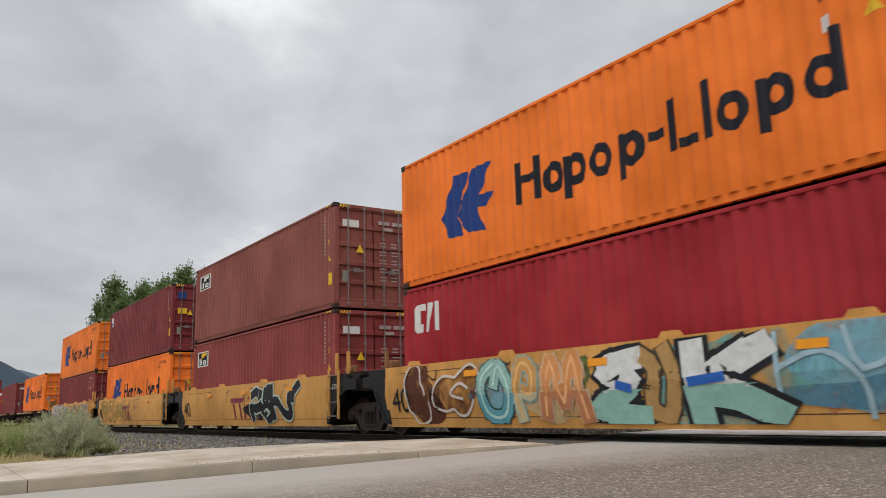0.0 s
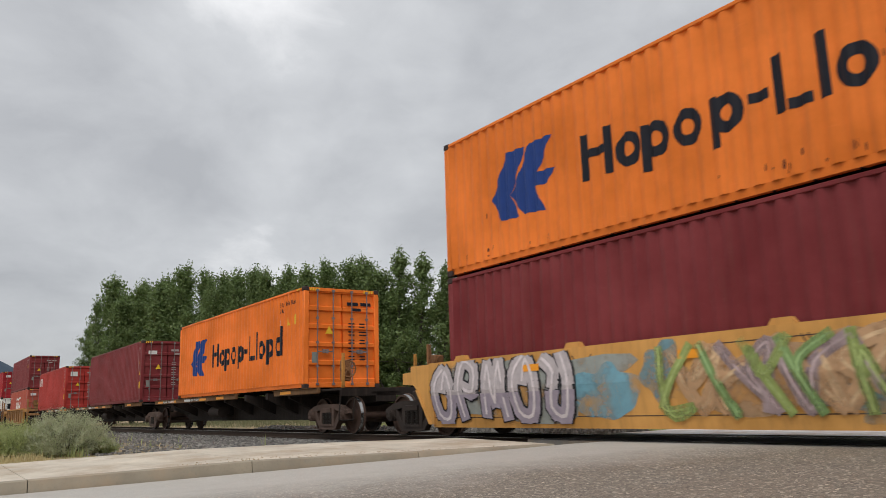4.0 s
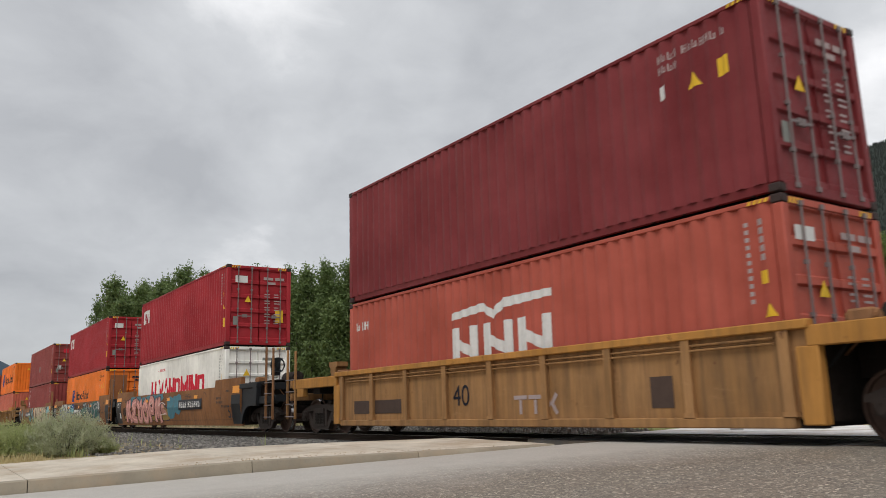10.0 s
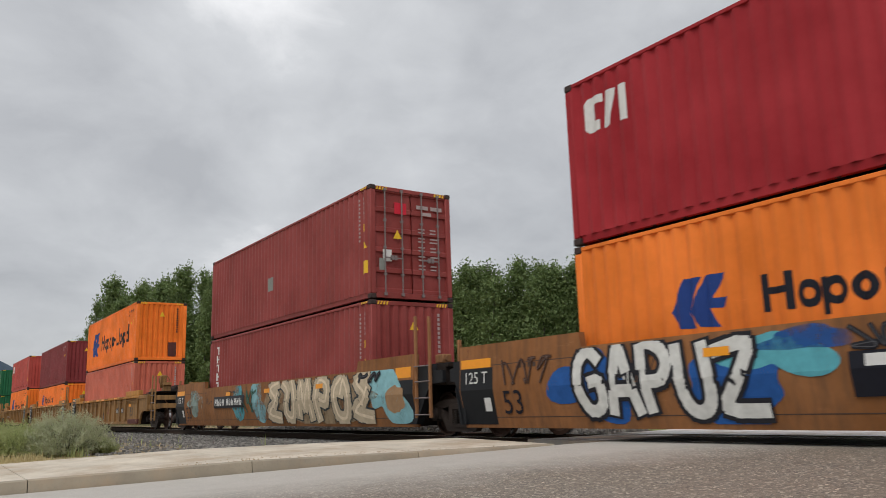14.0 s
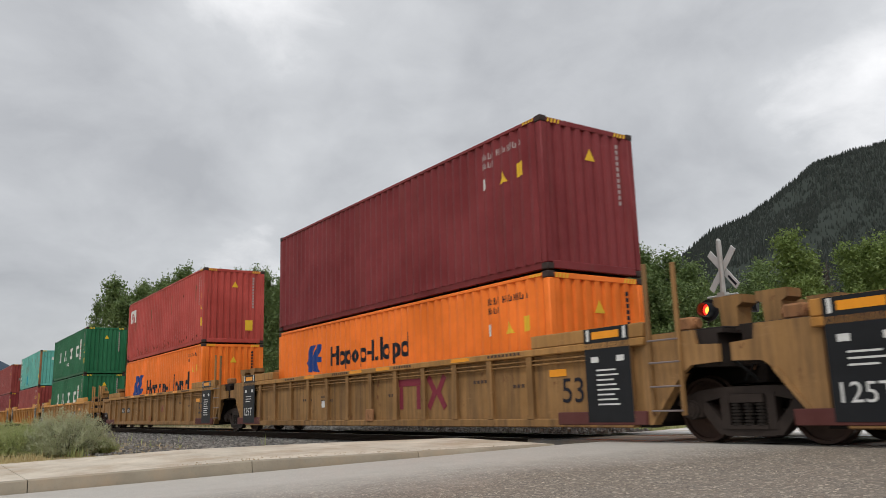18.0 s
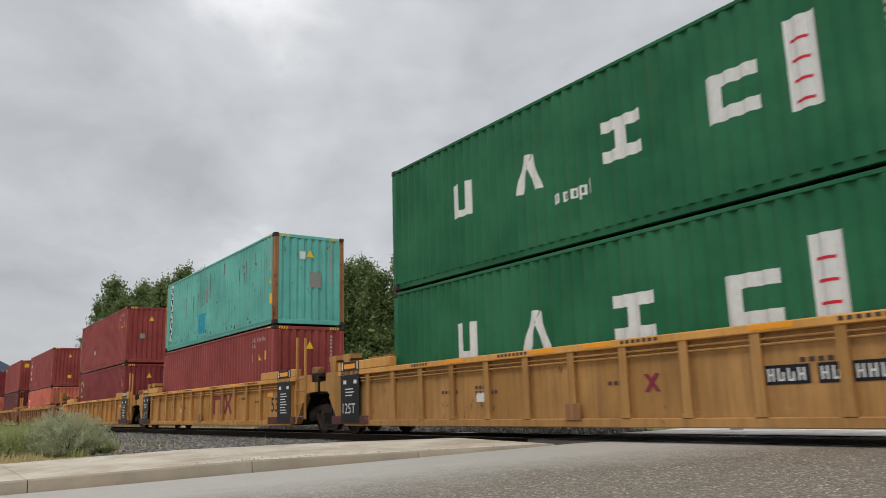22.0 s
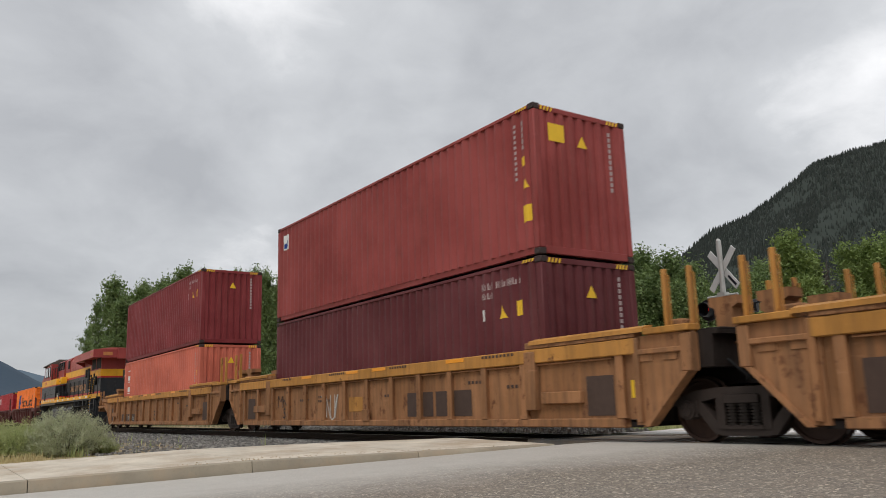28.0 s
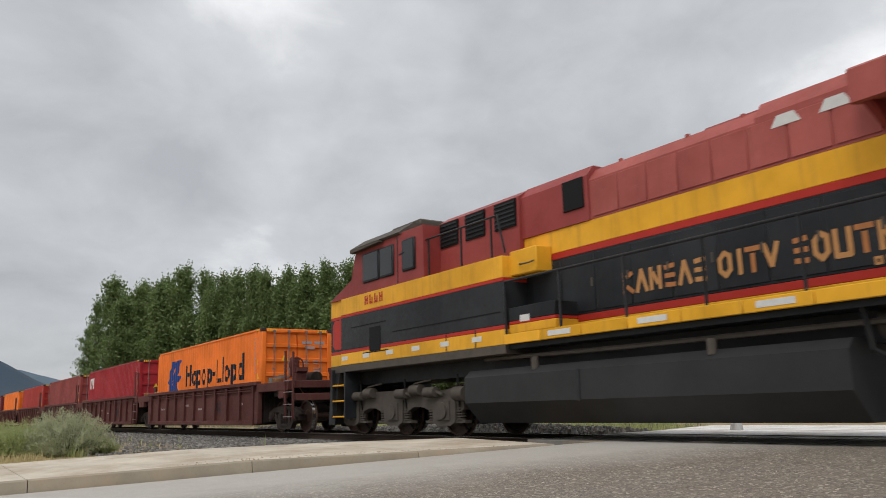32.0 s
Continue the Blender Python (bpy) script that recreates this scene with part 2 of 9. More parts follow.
RUSTSPOT = plain("dark_rust", (0.10, 0.030, 0.018), 0.85, 0, 0.4, 12)
STREAK = plain("brown_rust_streak", (0.17, 0.10, 0.06), 0.85, 0, 0.5, 4)
RUBBER = plain("black_rubber", (0.015, 0.015, 0.015), 0.8, 0, 0.3, 8)
# near-black for floors and deck plates: the shade in gaps is in the colour
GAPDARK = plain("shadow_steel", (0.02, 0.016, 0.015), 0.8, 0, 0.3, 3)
CAST = plain("worn_corner_casting", (0.045, 0.030, 0.027), 0.7, 0.0, 0.4, 9)
WMARK = plain("white_marking_paint", (0.62, 0.62, 0.60), 0.6, 0, 0.18, 9)
YMARK = plain("yellow_sticker", (0.72, 0.45, 0.03), 0.5, 0, 0.12, 8, 0)
OMARK = plain("orange_reflector", (0.78, 0.30, 0.02), 0.4, 0, 0.12, 8, 0)
NAVY = plain("navy_marking_paint", (0.014, 0.045, 0.20), 0.5, 0, 0.2, 7, 0)
INK = plain("blue_black_marking_paint", (0.010, 0.011, 0.018), 0.5, 0, 0.3, 7, 0)
REDMARK = plain("red_marking_paint", (0.55, 0.02, 0.04), 0.5, 0, 0.15, 7, 0)
GREYMARK = plain("grey_sticker", (0.22, 0.23, 0.21), 0.6, 0, 0.2, 7, 0)
LIME = plain("lime_marking_paint", (0.22, 0.56, 0.02), 0.5, 0, 0.15, 7, 0)
GRIME = plain("faded_dark_stencil", (0.07, 0.045, 0.035), 0.7, 0, 0.3, 6, 0)
PURPLE = plain("faded_purple_paint", (0.20, 0.028, 0.045), 0.6, 0, 0.3, 5, 0)


# ---- decals that follow a surface ----
def decal(g, polys, yf, xcuts=(), zcuts=(), lift=0.004):
    """Fills polygons of (x, z), by the even-odd rule, on the surface y = yf(x, z)."""
    edges = [(p[i], p[(i + 1) % len(p)]) for p in polys for i in range(len(p))]
    lo, hi = min(v[0] for p in polys for v in p), max(v[0] for p in polys for v in p)
    xs = sorted({round(v[0], 5) for p in polys for v in p} | {round(c, 5) for c in xcuts if lo < c < hi})
    for a, b in zip(xs, xs[1:]):
        if b - a < 1e-4:
            continue
        m, hits = (a + b) / 2, []
        for (x0, z0), (x1, z1) in edges:
            if min(x0, x1) < m < max(x0, x1):
                s = (z1 - z0) / (x1 - x0)
                hits.append((z0 + s * (m - x0), z0 + s * (a - x0), z0 + s * (b - x0)))
        hits.sort()
        for h0, h1 in zip(hits[::2], hits[1::2]):
            cuts = [0.0] + sorted((c - h0[0]) / (h1[0] - h0[0]) for c in zcuts if h0[0] < c < h1[0]) + [1.0] if h1[0] > h0[0] + 1e-6 else []
            for t0, t1 in zip(cuts, cuts[1:]):
                q = [(a, h0[1] + (h1[1] - h0[1]) * t0), (b, h0[2] + (h1[2] - h0[2]) * t0), (b, h0[2] + (h1[2] - h0[2]) * t1), (a, h0[1] + (h1[1] - h0[1]) * t1)]
                g.add([(x, yf(x, z) - lift, z) for x, z in q], [(0, 1, 2, 3)])
    return g


def rect(x0, x1, z0, z1, slant=0.0):
    return [(x0, z0), (x1, z0), (x1 + slant, z1), (x0 + slant, z1)]


def bar_groups(word, x, z, h, step, stroke, slant=0.0):
    """Plain upright bars in the rhythm of a line of writing, one group for each sign: A, tall; x, low; p, hanging; l, a single tall bar; -, a dash."""
    out = []
    for c in word:
        w = step * 0.68
        if c == " ":
            x += step * 0.6
        elif c == "-":
            out.append([rect(x, x + step * 0.42, z + h * 0.30, z + h * 0.44)])
            x += step * 0.56
        elif c == "l":
            out.append([rect(x, x + stroke, z, z + h, slant)])
            x += stroke * 2.1
        else:
            top = z + h * (1.0 if c == "A" else 0.70)
            low = z - h * 0.26 if c == "p" else z
            k, t = len(out) % 4, stroke * 0.85
            mid = z + h * 0.42
            tall = z + h if c == "A" and k not in (1, 2) else z + h * 0.70
            g = [rect(x, x + stroke, low, top, slant), rect(x + w - stroke, x + w, z, tall, slant)]
            if c != "A" or k in (0, 3):
                g.append(rect(x + stroke, x + w - stroke, z + h * 0.70 - t, z + h * 0.70) if c != "A" else rect(x + stroke, x + w - stroke, mid, mid + t))
            if c != "A" or k in (1, 2):
                g.append(rect(x + stroke, x + w - stroke, z, z + t))
            out.append(g)
            x += step
    return out


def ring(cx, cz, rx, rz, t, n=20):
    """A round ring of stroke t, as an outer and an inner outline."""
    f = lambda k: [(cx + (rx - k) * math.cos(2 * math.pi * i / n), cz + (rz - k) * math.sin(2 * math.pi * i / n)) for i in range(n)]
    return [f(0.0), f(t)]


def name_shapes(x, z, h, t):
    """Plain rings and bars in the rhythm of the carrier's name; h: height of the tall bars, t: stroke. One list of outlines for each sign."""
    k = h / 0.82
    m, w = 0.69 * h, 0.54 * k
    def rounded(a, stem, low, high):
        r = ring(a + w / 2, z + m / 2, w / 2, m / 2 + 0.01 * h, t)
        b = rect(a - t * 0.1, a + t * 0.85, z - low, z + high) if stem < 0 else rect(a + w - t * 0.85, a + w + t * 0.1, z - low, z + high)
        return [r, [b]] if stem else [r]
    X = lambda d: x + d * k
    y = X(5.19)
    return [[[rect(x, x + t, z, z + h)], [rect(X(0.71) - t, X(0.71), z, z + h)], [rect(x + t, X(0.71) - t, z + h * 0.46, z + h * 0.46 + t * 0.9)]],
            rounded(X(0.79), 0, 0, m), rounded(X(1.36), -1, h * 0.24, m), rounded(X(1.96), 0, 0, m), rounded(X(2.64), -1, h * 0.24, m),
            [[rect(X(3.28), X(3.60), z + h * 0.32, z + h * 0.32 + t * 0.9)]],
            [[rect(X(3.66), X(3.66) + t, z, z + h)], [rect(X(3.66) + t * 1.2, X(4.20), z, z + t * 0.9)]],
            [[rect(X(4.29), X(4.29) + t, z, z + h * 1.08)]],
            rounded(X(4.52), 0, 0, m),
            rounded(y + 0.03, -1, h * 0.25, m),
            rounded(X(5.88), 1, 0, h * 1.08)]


WING = ([(0.0, 0.38), (0.27, 1.0), (0.57, 0.99), (0.41, 0.57), (0.31, 0.36), (0.45, 0.02), (0.15, 0.04)],
        [(0.64, 1.0), (0.98, 1.0), (0.76, 0.55), (1.0, 0.54), (0.90, 0.35), (0.70, 0.37), (0.84, 0.0), (0.51, 0.04), (0.31, 0.36), (0.43, 0.56)])


def bars(*a):
    return [p for grp in bar_groups(*a) for p in grp]


def lettering(text, x, z, h, yf, lift=0.004):
    """Flat letters in the built-in font on the surface y = yf(x, z), height h."""
    cu = bpy.data.curves.new("letters", "FONT")
    cu.body, cu.size = text, h / 0.70
    ob = bpy.data.objects.new("letters", cu)
    scene.collection.objects.link(ob)
    me = bpy.data.meshes.new_from_object(ob.evaluated_get(bpy.context.evaluated_depsgraph_get()))
    g = Geo()
    g.add([(x + v.co.x, yf(x + v.co.x, z + v.co.y) - lift, z + v.co.y) for v in me.vertices], [tuple(p.vertices) for p in me.polygons])
    bpy.data.objects.remove(ob)
    bpy.data.curves.remove(cu)
    bpy.data.meshes.remove(me)
    return g


# ---- containers ----
MARK_CELLS = ([[(0, 0.9), (1, 0.9)], [(0.5, 0.68), (0.5, 0)]], [[(0, 0.9), (1, 0.9)], [(0.5, 0.68), (0.5, 0)]], [[(0.05, 1), (0.40, 0.5), (0.05, 0)], [(0.95, 1), (0.60, 0.5), (0.95, 0)]])


def owner_mark(car, yf, x, z, w, h, step, stroke, mat, label, lift=0.005):
    """Three plain signs of bars, w wide and h high, step apart."""
    for i, lines in enumerate(MARK_CELLS):
        g = Geo()
        for line in lines:
            for k, p in enumerate(stroke_polys([(x + step * i + u * w, z + v * h) for u, v in line], stroke)):
                decal(g, [p], yf, (), (0.9,), lift + 0.0007 * (k % 3))
        part("name_bar", g, mat, car, label)


CL, CW, CH = 12.192, 2.438, 2.896
PITCH = 0.278


def corr_breaks():
    xs, x = [], -CL / 2 + 0.16
    while x < CL / 2 - 0.16 - PITCH * 0.5:
        xs += [(x, 0), (x + 0.072, 0), (x + 0.072 + 0.068, 1), (x + 0.14 + 0.070, 1)]
        x += PITCH
    xs = [p for p in xs if p[0] < CL / 2 - 0.16]
    xs.append((CL / 2 - 0.16, 0))
    return xs


CB = corr_breaks()
CBX = [p[0] for p in CB]


def corr(x):
    """Depth of the side's folds at x, from 0 (outside) to 0.042."""
    if x <= CB[0][0] or x >= CB[-1][0]:
        return 0.0
    for (a, p), (b, q) in zip(CB, CB[1:]):
        if a <= x <= b:
            return 0.042 * (p + (q - p) * (x - a) / (b - a))
    return 0.0


def side_y(x, z):
    return -CW / 2 + 0.012 + corr(x)


def g_side(h):
    g, vs, fs = Geo(), [], []
    for x, d in CB:
        y = -CW / 2 + 0.012 + 0.042 * d
        vs += [(x, y, 0.15), (x, y, h - 0.06)]
    for i in range(len(CB) - 1):
        fs.append((2 * i, 2 * i + 2, 2 * i + 3, 2 * i + 1))
    g.add(vs, fs)
    g.box(-CL / 2 + 0.16, CL / 2 - 0.16, -CW / 2 + 0.06, -CW / 2 + 0.07, 0.15, h - 0.06)
    return g


def g_far(h):
    g = g_side(h)
    g.v = [(x, -y, z) for x, y, z in g.v]
    return g


def g_endwall(h):
    g, vs, fs, y, k = Geo(), [], [], -CW / 2 + 0.16, 0
    pts = []
    while y < CW / 2 - 0.16 - 0.1:
        pts += [(y, 0), (y + 0.11, 0), (y + 0.15, 0.045), (y + 0.21, 0.045)]
        y += 0.25
    pts = [p for p in pts if p[0] < CW / 2 - 0.16] + [(CW / 2 - 0.16, 0)]
    for yy, d in pts:
        vs += [(CL / 2 - 0.02 - d, yy, 0.16), (CL / 2 - 0.02 - d, yy, h - 0.10)]
    for i in range(len(pts) - 1):
        fs.append((2 * i, 2 * i + 2, 2 * i + 3, 2 * i + 1))
    g.add(vs, fs)
    return g.box(CL / 2 - 0.10, CL / 2 - 0.08, -CW / 2 + 0.16, CW / 2 - 0.16, 0.16, h - 0.10)


def g_door(h, s):
    """One leaf, on the side s (-1 near, 1 far): a sheet pressed into broad horizontal folds."""
    y0, y1 = (0.012, 1.075) if s > 0 else (-1.075, -0.012)
    x0, x1, z0, z1 = CL / 2 - 0.085, CL / 2 - 0.030, 0.17, h - 0.13
    n = 5
    step = (z1 - z0) / n
    prof = [(x0, z0), (x1, z0)]
    for i in range(n):
        z = z0 + i * step
        prof += [(x1, z + step * 0.16), (x1 - 0.05, z + step * 0.22), (x1 - 0.05, z + step * 0.90), (x1, z + step * 0.96)]
    prof += [(x1, z1), (x0, z1)]
    vs = [(x, y, z) for y in (y0, y1) for x, z in prof]
    m = len(prof)
    fs = [(i, (i + 1) % m, m + (i + 1) % m, m + i) for i in range(m)]
    for b in (0, m):
        fs += [(b, b + 1, b + 2, b + m - 1)] + [(b + m - 1, b + k, b + k + 1) for k in range(2, m - 2)]
    return Geo().add(vs, fs)


def g_bar(h, y):
    g = Geo()
    x = CL / 2 + 0.004
    g.cyl((x, y, 0.10), (x, y, h - 0.07), 0.018, 8)
    for z in (0.12, h - 0.10):
        g.box(x - 0.03, x + 0.02, y - 0.04, y + 0.04, z - 0.035, z + 0.035)
    for z in (0.62, 1.30, 2.0):
        g.box(x - 0.035, x + 0.014, y - 0.035, y + 0.035, z - 0.03, z + 0.03)
    return g


def g_handle(y, s):
    x = CL / 2 + 0.02
    return Geo().box(x - 0.01, x + 0.008, min(y, y + s * 0.40), max(y, y + s * 0.40), 1.02, 1.055).box(x - 0.04, x + 0.012, y + s * 0.30 - 0.04, y + s * 0.30 + 0.04, 0.99, 1.10)


def g_posts(h, sx, sy):
    x0, x1 = (CL / 2 - 0.165, CL / 2 - 0.004) if sx > 0 else (-CL / 2 + 0.004, -CL / 2 + 0.165)
    y0, y1 = (CW / 2 - 0.16, CW / 2 - 0.004) if sy > 0 else (-CW / 2 + 0.004, -CW / 2 + 0.16)
    return Geo().cbox(x0, x1, y0, y1, 0.118, h - 0.118, 0.02)


def g_cast(h, sx, sy, sz):
    x0, x1 = (CL / 2 - 0.178, CL / 2) if sx > 0 else (-CL / 2, -CL / 2 + 0.178)
    y0, y1 = (CW / 2 - 0.162, CW / 2) if sy > 0 else (-CW / 2, -CW / 2 + 0.162)
    z0, z1 = (h - 0.118, h) if sz > 0 else (0, 0.118)
    return Geo().cbox(x0, x1, y0, y1, z0, z1, 0.014)


def g_rail(h, s, top):
    y = s * (CW / 2 - 0.035)
    if top:
        return Geo().cbox(-CL / 2 + 0.17, CL / 2 - 0.17, y - 0.032, y + 0.032, h - 0.085, h - 0.018, 0.01)
    o = CW / 2
    return Geo().prism([(s * (o - 0.050), 0.155), (s * (o - 0.062), 0.035), (s * (o - 0.13), 0.025), (s * (o - 0.13), 0.155)], 0, -CL / 2 + 0.17, CL / 2 - 0.17)


def g_endrail(h, sx, top):
    x0, x1 = (CL / 2 - 0.12, CL / 2 - 0.012) if sx > 0 else (-CL / 2 + 0.012, -CL / 2 + 0.12)
    z0, z1 = (h - 0.125, h - 0.02) if top else (0.02, 0.165)
    return Geo().cbox(x0, x1, -CW / 2 + 0.162, CW / 2 - 0.162, z0, z1, 0.01)


def g_roof(h):
    g, vs, fs = Geo(), [], []
    n = 56
    for i in range(n + 1):
        x = -CL / 2 + 0.12 + (CL - 0.24) * i / n
        z = h - 0.035 - (0.02 if (i // 2) % 2 else 0.0)
        vs += [(x, -CW / 2 + 0.06, z), (x, CW / 2 - 0.06, z)]
    for i in range(n):
        fs.append((2 * i, 2 * i + 2, 2 * i + 3, 2 * i + 1))
    g.add(vs, fs)
    return g.box(-CL / 2 + 0.12, CL / 2 - 0.12, -CW / 2 + 0.06, CW / 2 - 0.06, h - 0.09, h - 0.07)


def g_floor(h):
    g = Geo().box(-CL / 2 + 0.12, CL / 2 - 0.12, -CW / 2 + 0.07, CW / 2 - 0.07, 0.12, 0.15)
    for i in range(20):
        x = -CL / 2 + 0.5 + i * 0.59
        g.box(x, x + 0.05, -CW / 2 + 0.07, CW / 2 - 0.07, 0.02, 0.12)
    return g


def g_stripes(h, sx, sy):
    """Slanting height-warning stripes by a top corner, on the side rail and the end rail."""
    g = Geo()
    for i in range(4):
        y = sy * (CW / 2 - 0.22 - 0.085 * i)
        g.add([(CL / 2 - 0.010, y, h - 0.115), (CL / 2 - 0.010, y - 0.045, h - 0.115), (CL / 2 - 0.010, y - 0.02, h - 0.03), (CL / 2 - 0.010, y + 0.025, h - 0.03)], [(0, 1, 2, 3)])
        if sy < 0:
            x = CL / 2 - 0.22 - 0.085 * i
            g.add([(x, -CW / 2 + 0.001, h - 0.08), (x - 0.045, -CW / 2 + 0.001, h - 0.08), (x - 0.02, -CW / 2 + 0.001, h - 0.024), (x + 0.025, -CW / 2 + 0.001, h - 0.024)], [(0, 1, 2, 3)])
    return g


THINGS = []   # (thing, x along the train, y, z): all that rolls by


def rides(ob, u, z=0.0):
    THINGS.append((ob, u, z))
    return ob


def small_marks(ob, h, kind, tone):
    """Small stickers and stencilled bars at the end that leads: codes as plain bars, warning triangles, plates."""
    x = CL / 2
    def sd(polys):
        return decal(Geo(), polys, side_y, CBX)
    if kind == "column":
        p = [rect(x - 0.61, x - 0.55, h - 0.30 - 0.105 * i - 0.06, h - 0.30 - 0.105 * i) for i in range(11)]
        p += [rect(x - 0.42, x - 0.33, h - 0.28 - 0.12 * i - 0.085, h - 0.28 - 0.12 * i) for i in range(5)]
        part("stencilled_code", sd(p), tone, ob, "column of small white stencilled bars")["kind"] = "stuff"
        part("plate", sd([rect(x - 0.44, x - 0.32, h - 1.16, h - 0.98)]), YMARK, ob, "small yellow sticker")
        part("triangle", sd([[(x - 0.44, h - 1.60), (x - 0.24, h - 1.60), (x - 0.34, h - 1.42)]]), YMARK, ob, "yellow warning triangle")
        part("plate", sd([rect(x - 0.46, x - 0.22, h - 2.24, h - 1.92)]), YMARK, ob, "square yellow sticker")
    elif kind == "row":
        p = bars("AAAA AAAAAA A", x - 1.85, h - 0.42, 0.13, 0.105, 0.022) + bars("AAAA", x - 1.85, h - 0.60, 0.12, 0.10, 0.022)
        part("stencilled_code", sd(p), tone, ob, "row of small stencilled bars")["kind"] = "stuff"
        part("triangle", sd([[(x - 1.32, h - 1.02), (x - 1.06, h - 1.02), (x - 1.19, h - 0.78)]]), YMARK, ob, "yellow warning triangle")
        part("plate", sd([rect(x - 0.78, x - 0.58, h - 1.02, h - 0.74)]), YMARK, ob, "yellow sticker")
        part("notice", sd([rect(x - 1.85, x - 1.73, h - 1.02, h - 0.80)]), WMARK, ob, "small white sticker")


def end_marks(ob, h, door, tone, extra=()):
    def plate(name, y0, y1, z0, z1, mat, label):
        x = CL / 2 - (0.026 if door else 0.016)
        part(name, Geo().box(x - 0.004, x, y0, y1, z0, z1), mat, ob, label)
    if door:
        g = Geo()
        x = CL / 2 - 0.024
        for i, (a, b) in enumerate([(0.16, 0.52), (0.60, 0.95)]):
            g.box(x - 0.004, x, a, b, h - 0.50, h - 0.40)
        g.box(x - 0.004, x, 0.30, 0.62, h - 0.66, h - 0.57)
        for i in range(5):
            for k in range(2):
                z = h - 1.05 - 0.24 * i - 0.09 * k
                g.box(x - 0.004, x, 0.20, 0.40, z, z + 0.035)
                g.box(x - 0.004, x, 0.56, 0.74 + 0.05 * (i % 2), z, z + 0.035)
        part("stencilled_code", g, tone, ob, "rows of small stencilled bars")["kind"] = "stuff"
        x = CL / 2 - 0.020
        part("triangle", Geo().prism([(-0.55, 1.55), (-0.30, 1.55), (-0.425, 1.78)], 0, x - 0.006, x), YMARK, ob, "yellow warning triangle")
        plate("plate", -0.96, -0.80, 0.72, 1.02, GREYMARK, "dull grey plate")
    else:
        g = Geo()
        for i in range(11):
            g.box(CL / 2 - 0.018, CL / 2 - 0.014, 0.72, 0.79, h - 0.36 - 0.115 * i, h - 0.28 - 0.115 * i)
        part("stencilled_code", g, tone, ob, "column of small stencilled bars")["kind"] = "stuff"
        x = CL / 2 - 0.014
        part("triangle", Geo().prism([(-0.12, h - 0.72), (0.14, h - 0.72), (0.01, h - 0.48)], 0, x - 0.005, x), YMARK, ob, "yellow warning triangle")
    for e in extra:
        plate(*e)


def container(u, z, paintwork, label, h=CH, door=True, side="column", tone=None, logo=None, extra=(), end=None, post=None):
    """A forty-foot box; u: the middle of its length on the train, z: its floor above the rails."""
    ob = rides(thing("shipping_container", label, "container", "shipping containers on the train"), u, z)
    tone = tone or STENCIL
    k = "%.2f" % h
    end = end or paintwork
    part("side_panel", lambda: g_side(h), paintwork, ob, key="side" + k)
    part("side_panel", lambda: g_far(h), paintwork, ob, key="far" + k)
    part("roof_panel", lambda: g_roof(h), paintwork, ob, key="roof" + k)
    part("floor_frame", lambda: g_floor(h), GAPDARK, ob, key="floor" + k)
    for s in (-1, 1):
        part("top_rail", lambda: g_rail(h, s, True), paintwork, ob, key="tr%d" % s + k)
        part("bottom_rail", lambda: g_rail(h, s, False), paintwork, ob, key="br%d" % s + k)
        part("end_rail", lambda: g_endrail(h, s, True), paintwork, ob, key="et%d" % s + k)
        part("end_rail", lambda: g_endrail(h, s, False), paintwork, ob, key="eb%d" % s + k)
        for t in (-1, 1):
            part("corner_post", lambda: g_posts(h, s, t), post or paintwork, ob, key="post%d%d" % (s, t) + k)
            for r in (-1, 1):
                part("corner_casting", lambda: g_cast(h, s, t, r), CAST, ob, key="cast%d%d%d" % (s, t, r) + k)
    if door:
        for s in (-1, 1):
            d = part("door", lambda: g_door(h, s), end, ob, key="door%d" % s + k)
            for y in (0.30, 0.80):
                part("locking_bar", lambda: g_bar(h, s * y), GALV, d, "grey locking bar", key="bar%d%.1f" % (s, y) + k)
                part("handle", lambda: g_handle(s * y, s if y < 0.5 else -s), GALV, d, key="hnd%d%.1f" % (s, y))
    else:
        part("end_panel", lambda: g_endwall(h), end, ob, key="endw" + k)
    for s in (-1, 1):
        part("warning_stripe", lambda: g_stripes(h, 1, s), YMARK, ob, "yellow slanting warning stripes", key="strip%d" % s + k)["kind"] = "stuff"
    g = Geo().box(-CL / 2 + 0.05, -CL / 2 + 0.07, -CW / 2 + 0.16, CW / 2 - 0.16, 0.16, h - 0.1)
    part("end_panel", lambda: g, paintwork, ob, key="rear" + k)
    small_marks(ob, h, side, tone)
    end_marks(ob, h, door, tone, extra)
    if logo:
        logo(ob, h)
    return ob


def on_side(ob, name, polys, mat, label, lift=0.004):
    p = part(name, decal(Geo(), polys, side_y, CBX, (), lift), mat, ob, label)
    if name == "painted_name":
        p["kind"] = "stuff"
    return p


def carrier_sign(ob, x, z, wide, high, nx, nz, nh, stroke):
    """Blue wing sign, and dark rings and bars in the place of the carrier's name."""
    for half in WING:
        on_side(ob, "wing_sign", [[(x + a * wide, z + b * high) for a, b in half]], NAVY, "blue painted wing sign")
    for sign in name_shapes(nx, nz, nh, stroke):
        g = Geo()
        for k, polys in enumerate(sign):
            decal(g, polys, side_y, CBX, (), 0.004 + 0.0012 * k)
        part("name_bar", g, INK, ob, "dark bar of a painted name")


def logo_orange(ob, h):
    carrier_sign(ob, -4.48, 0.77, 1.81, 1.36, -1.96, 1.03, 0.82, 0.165)


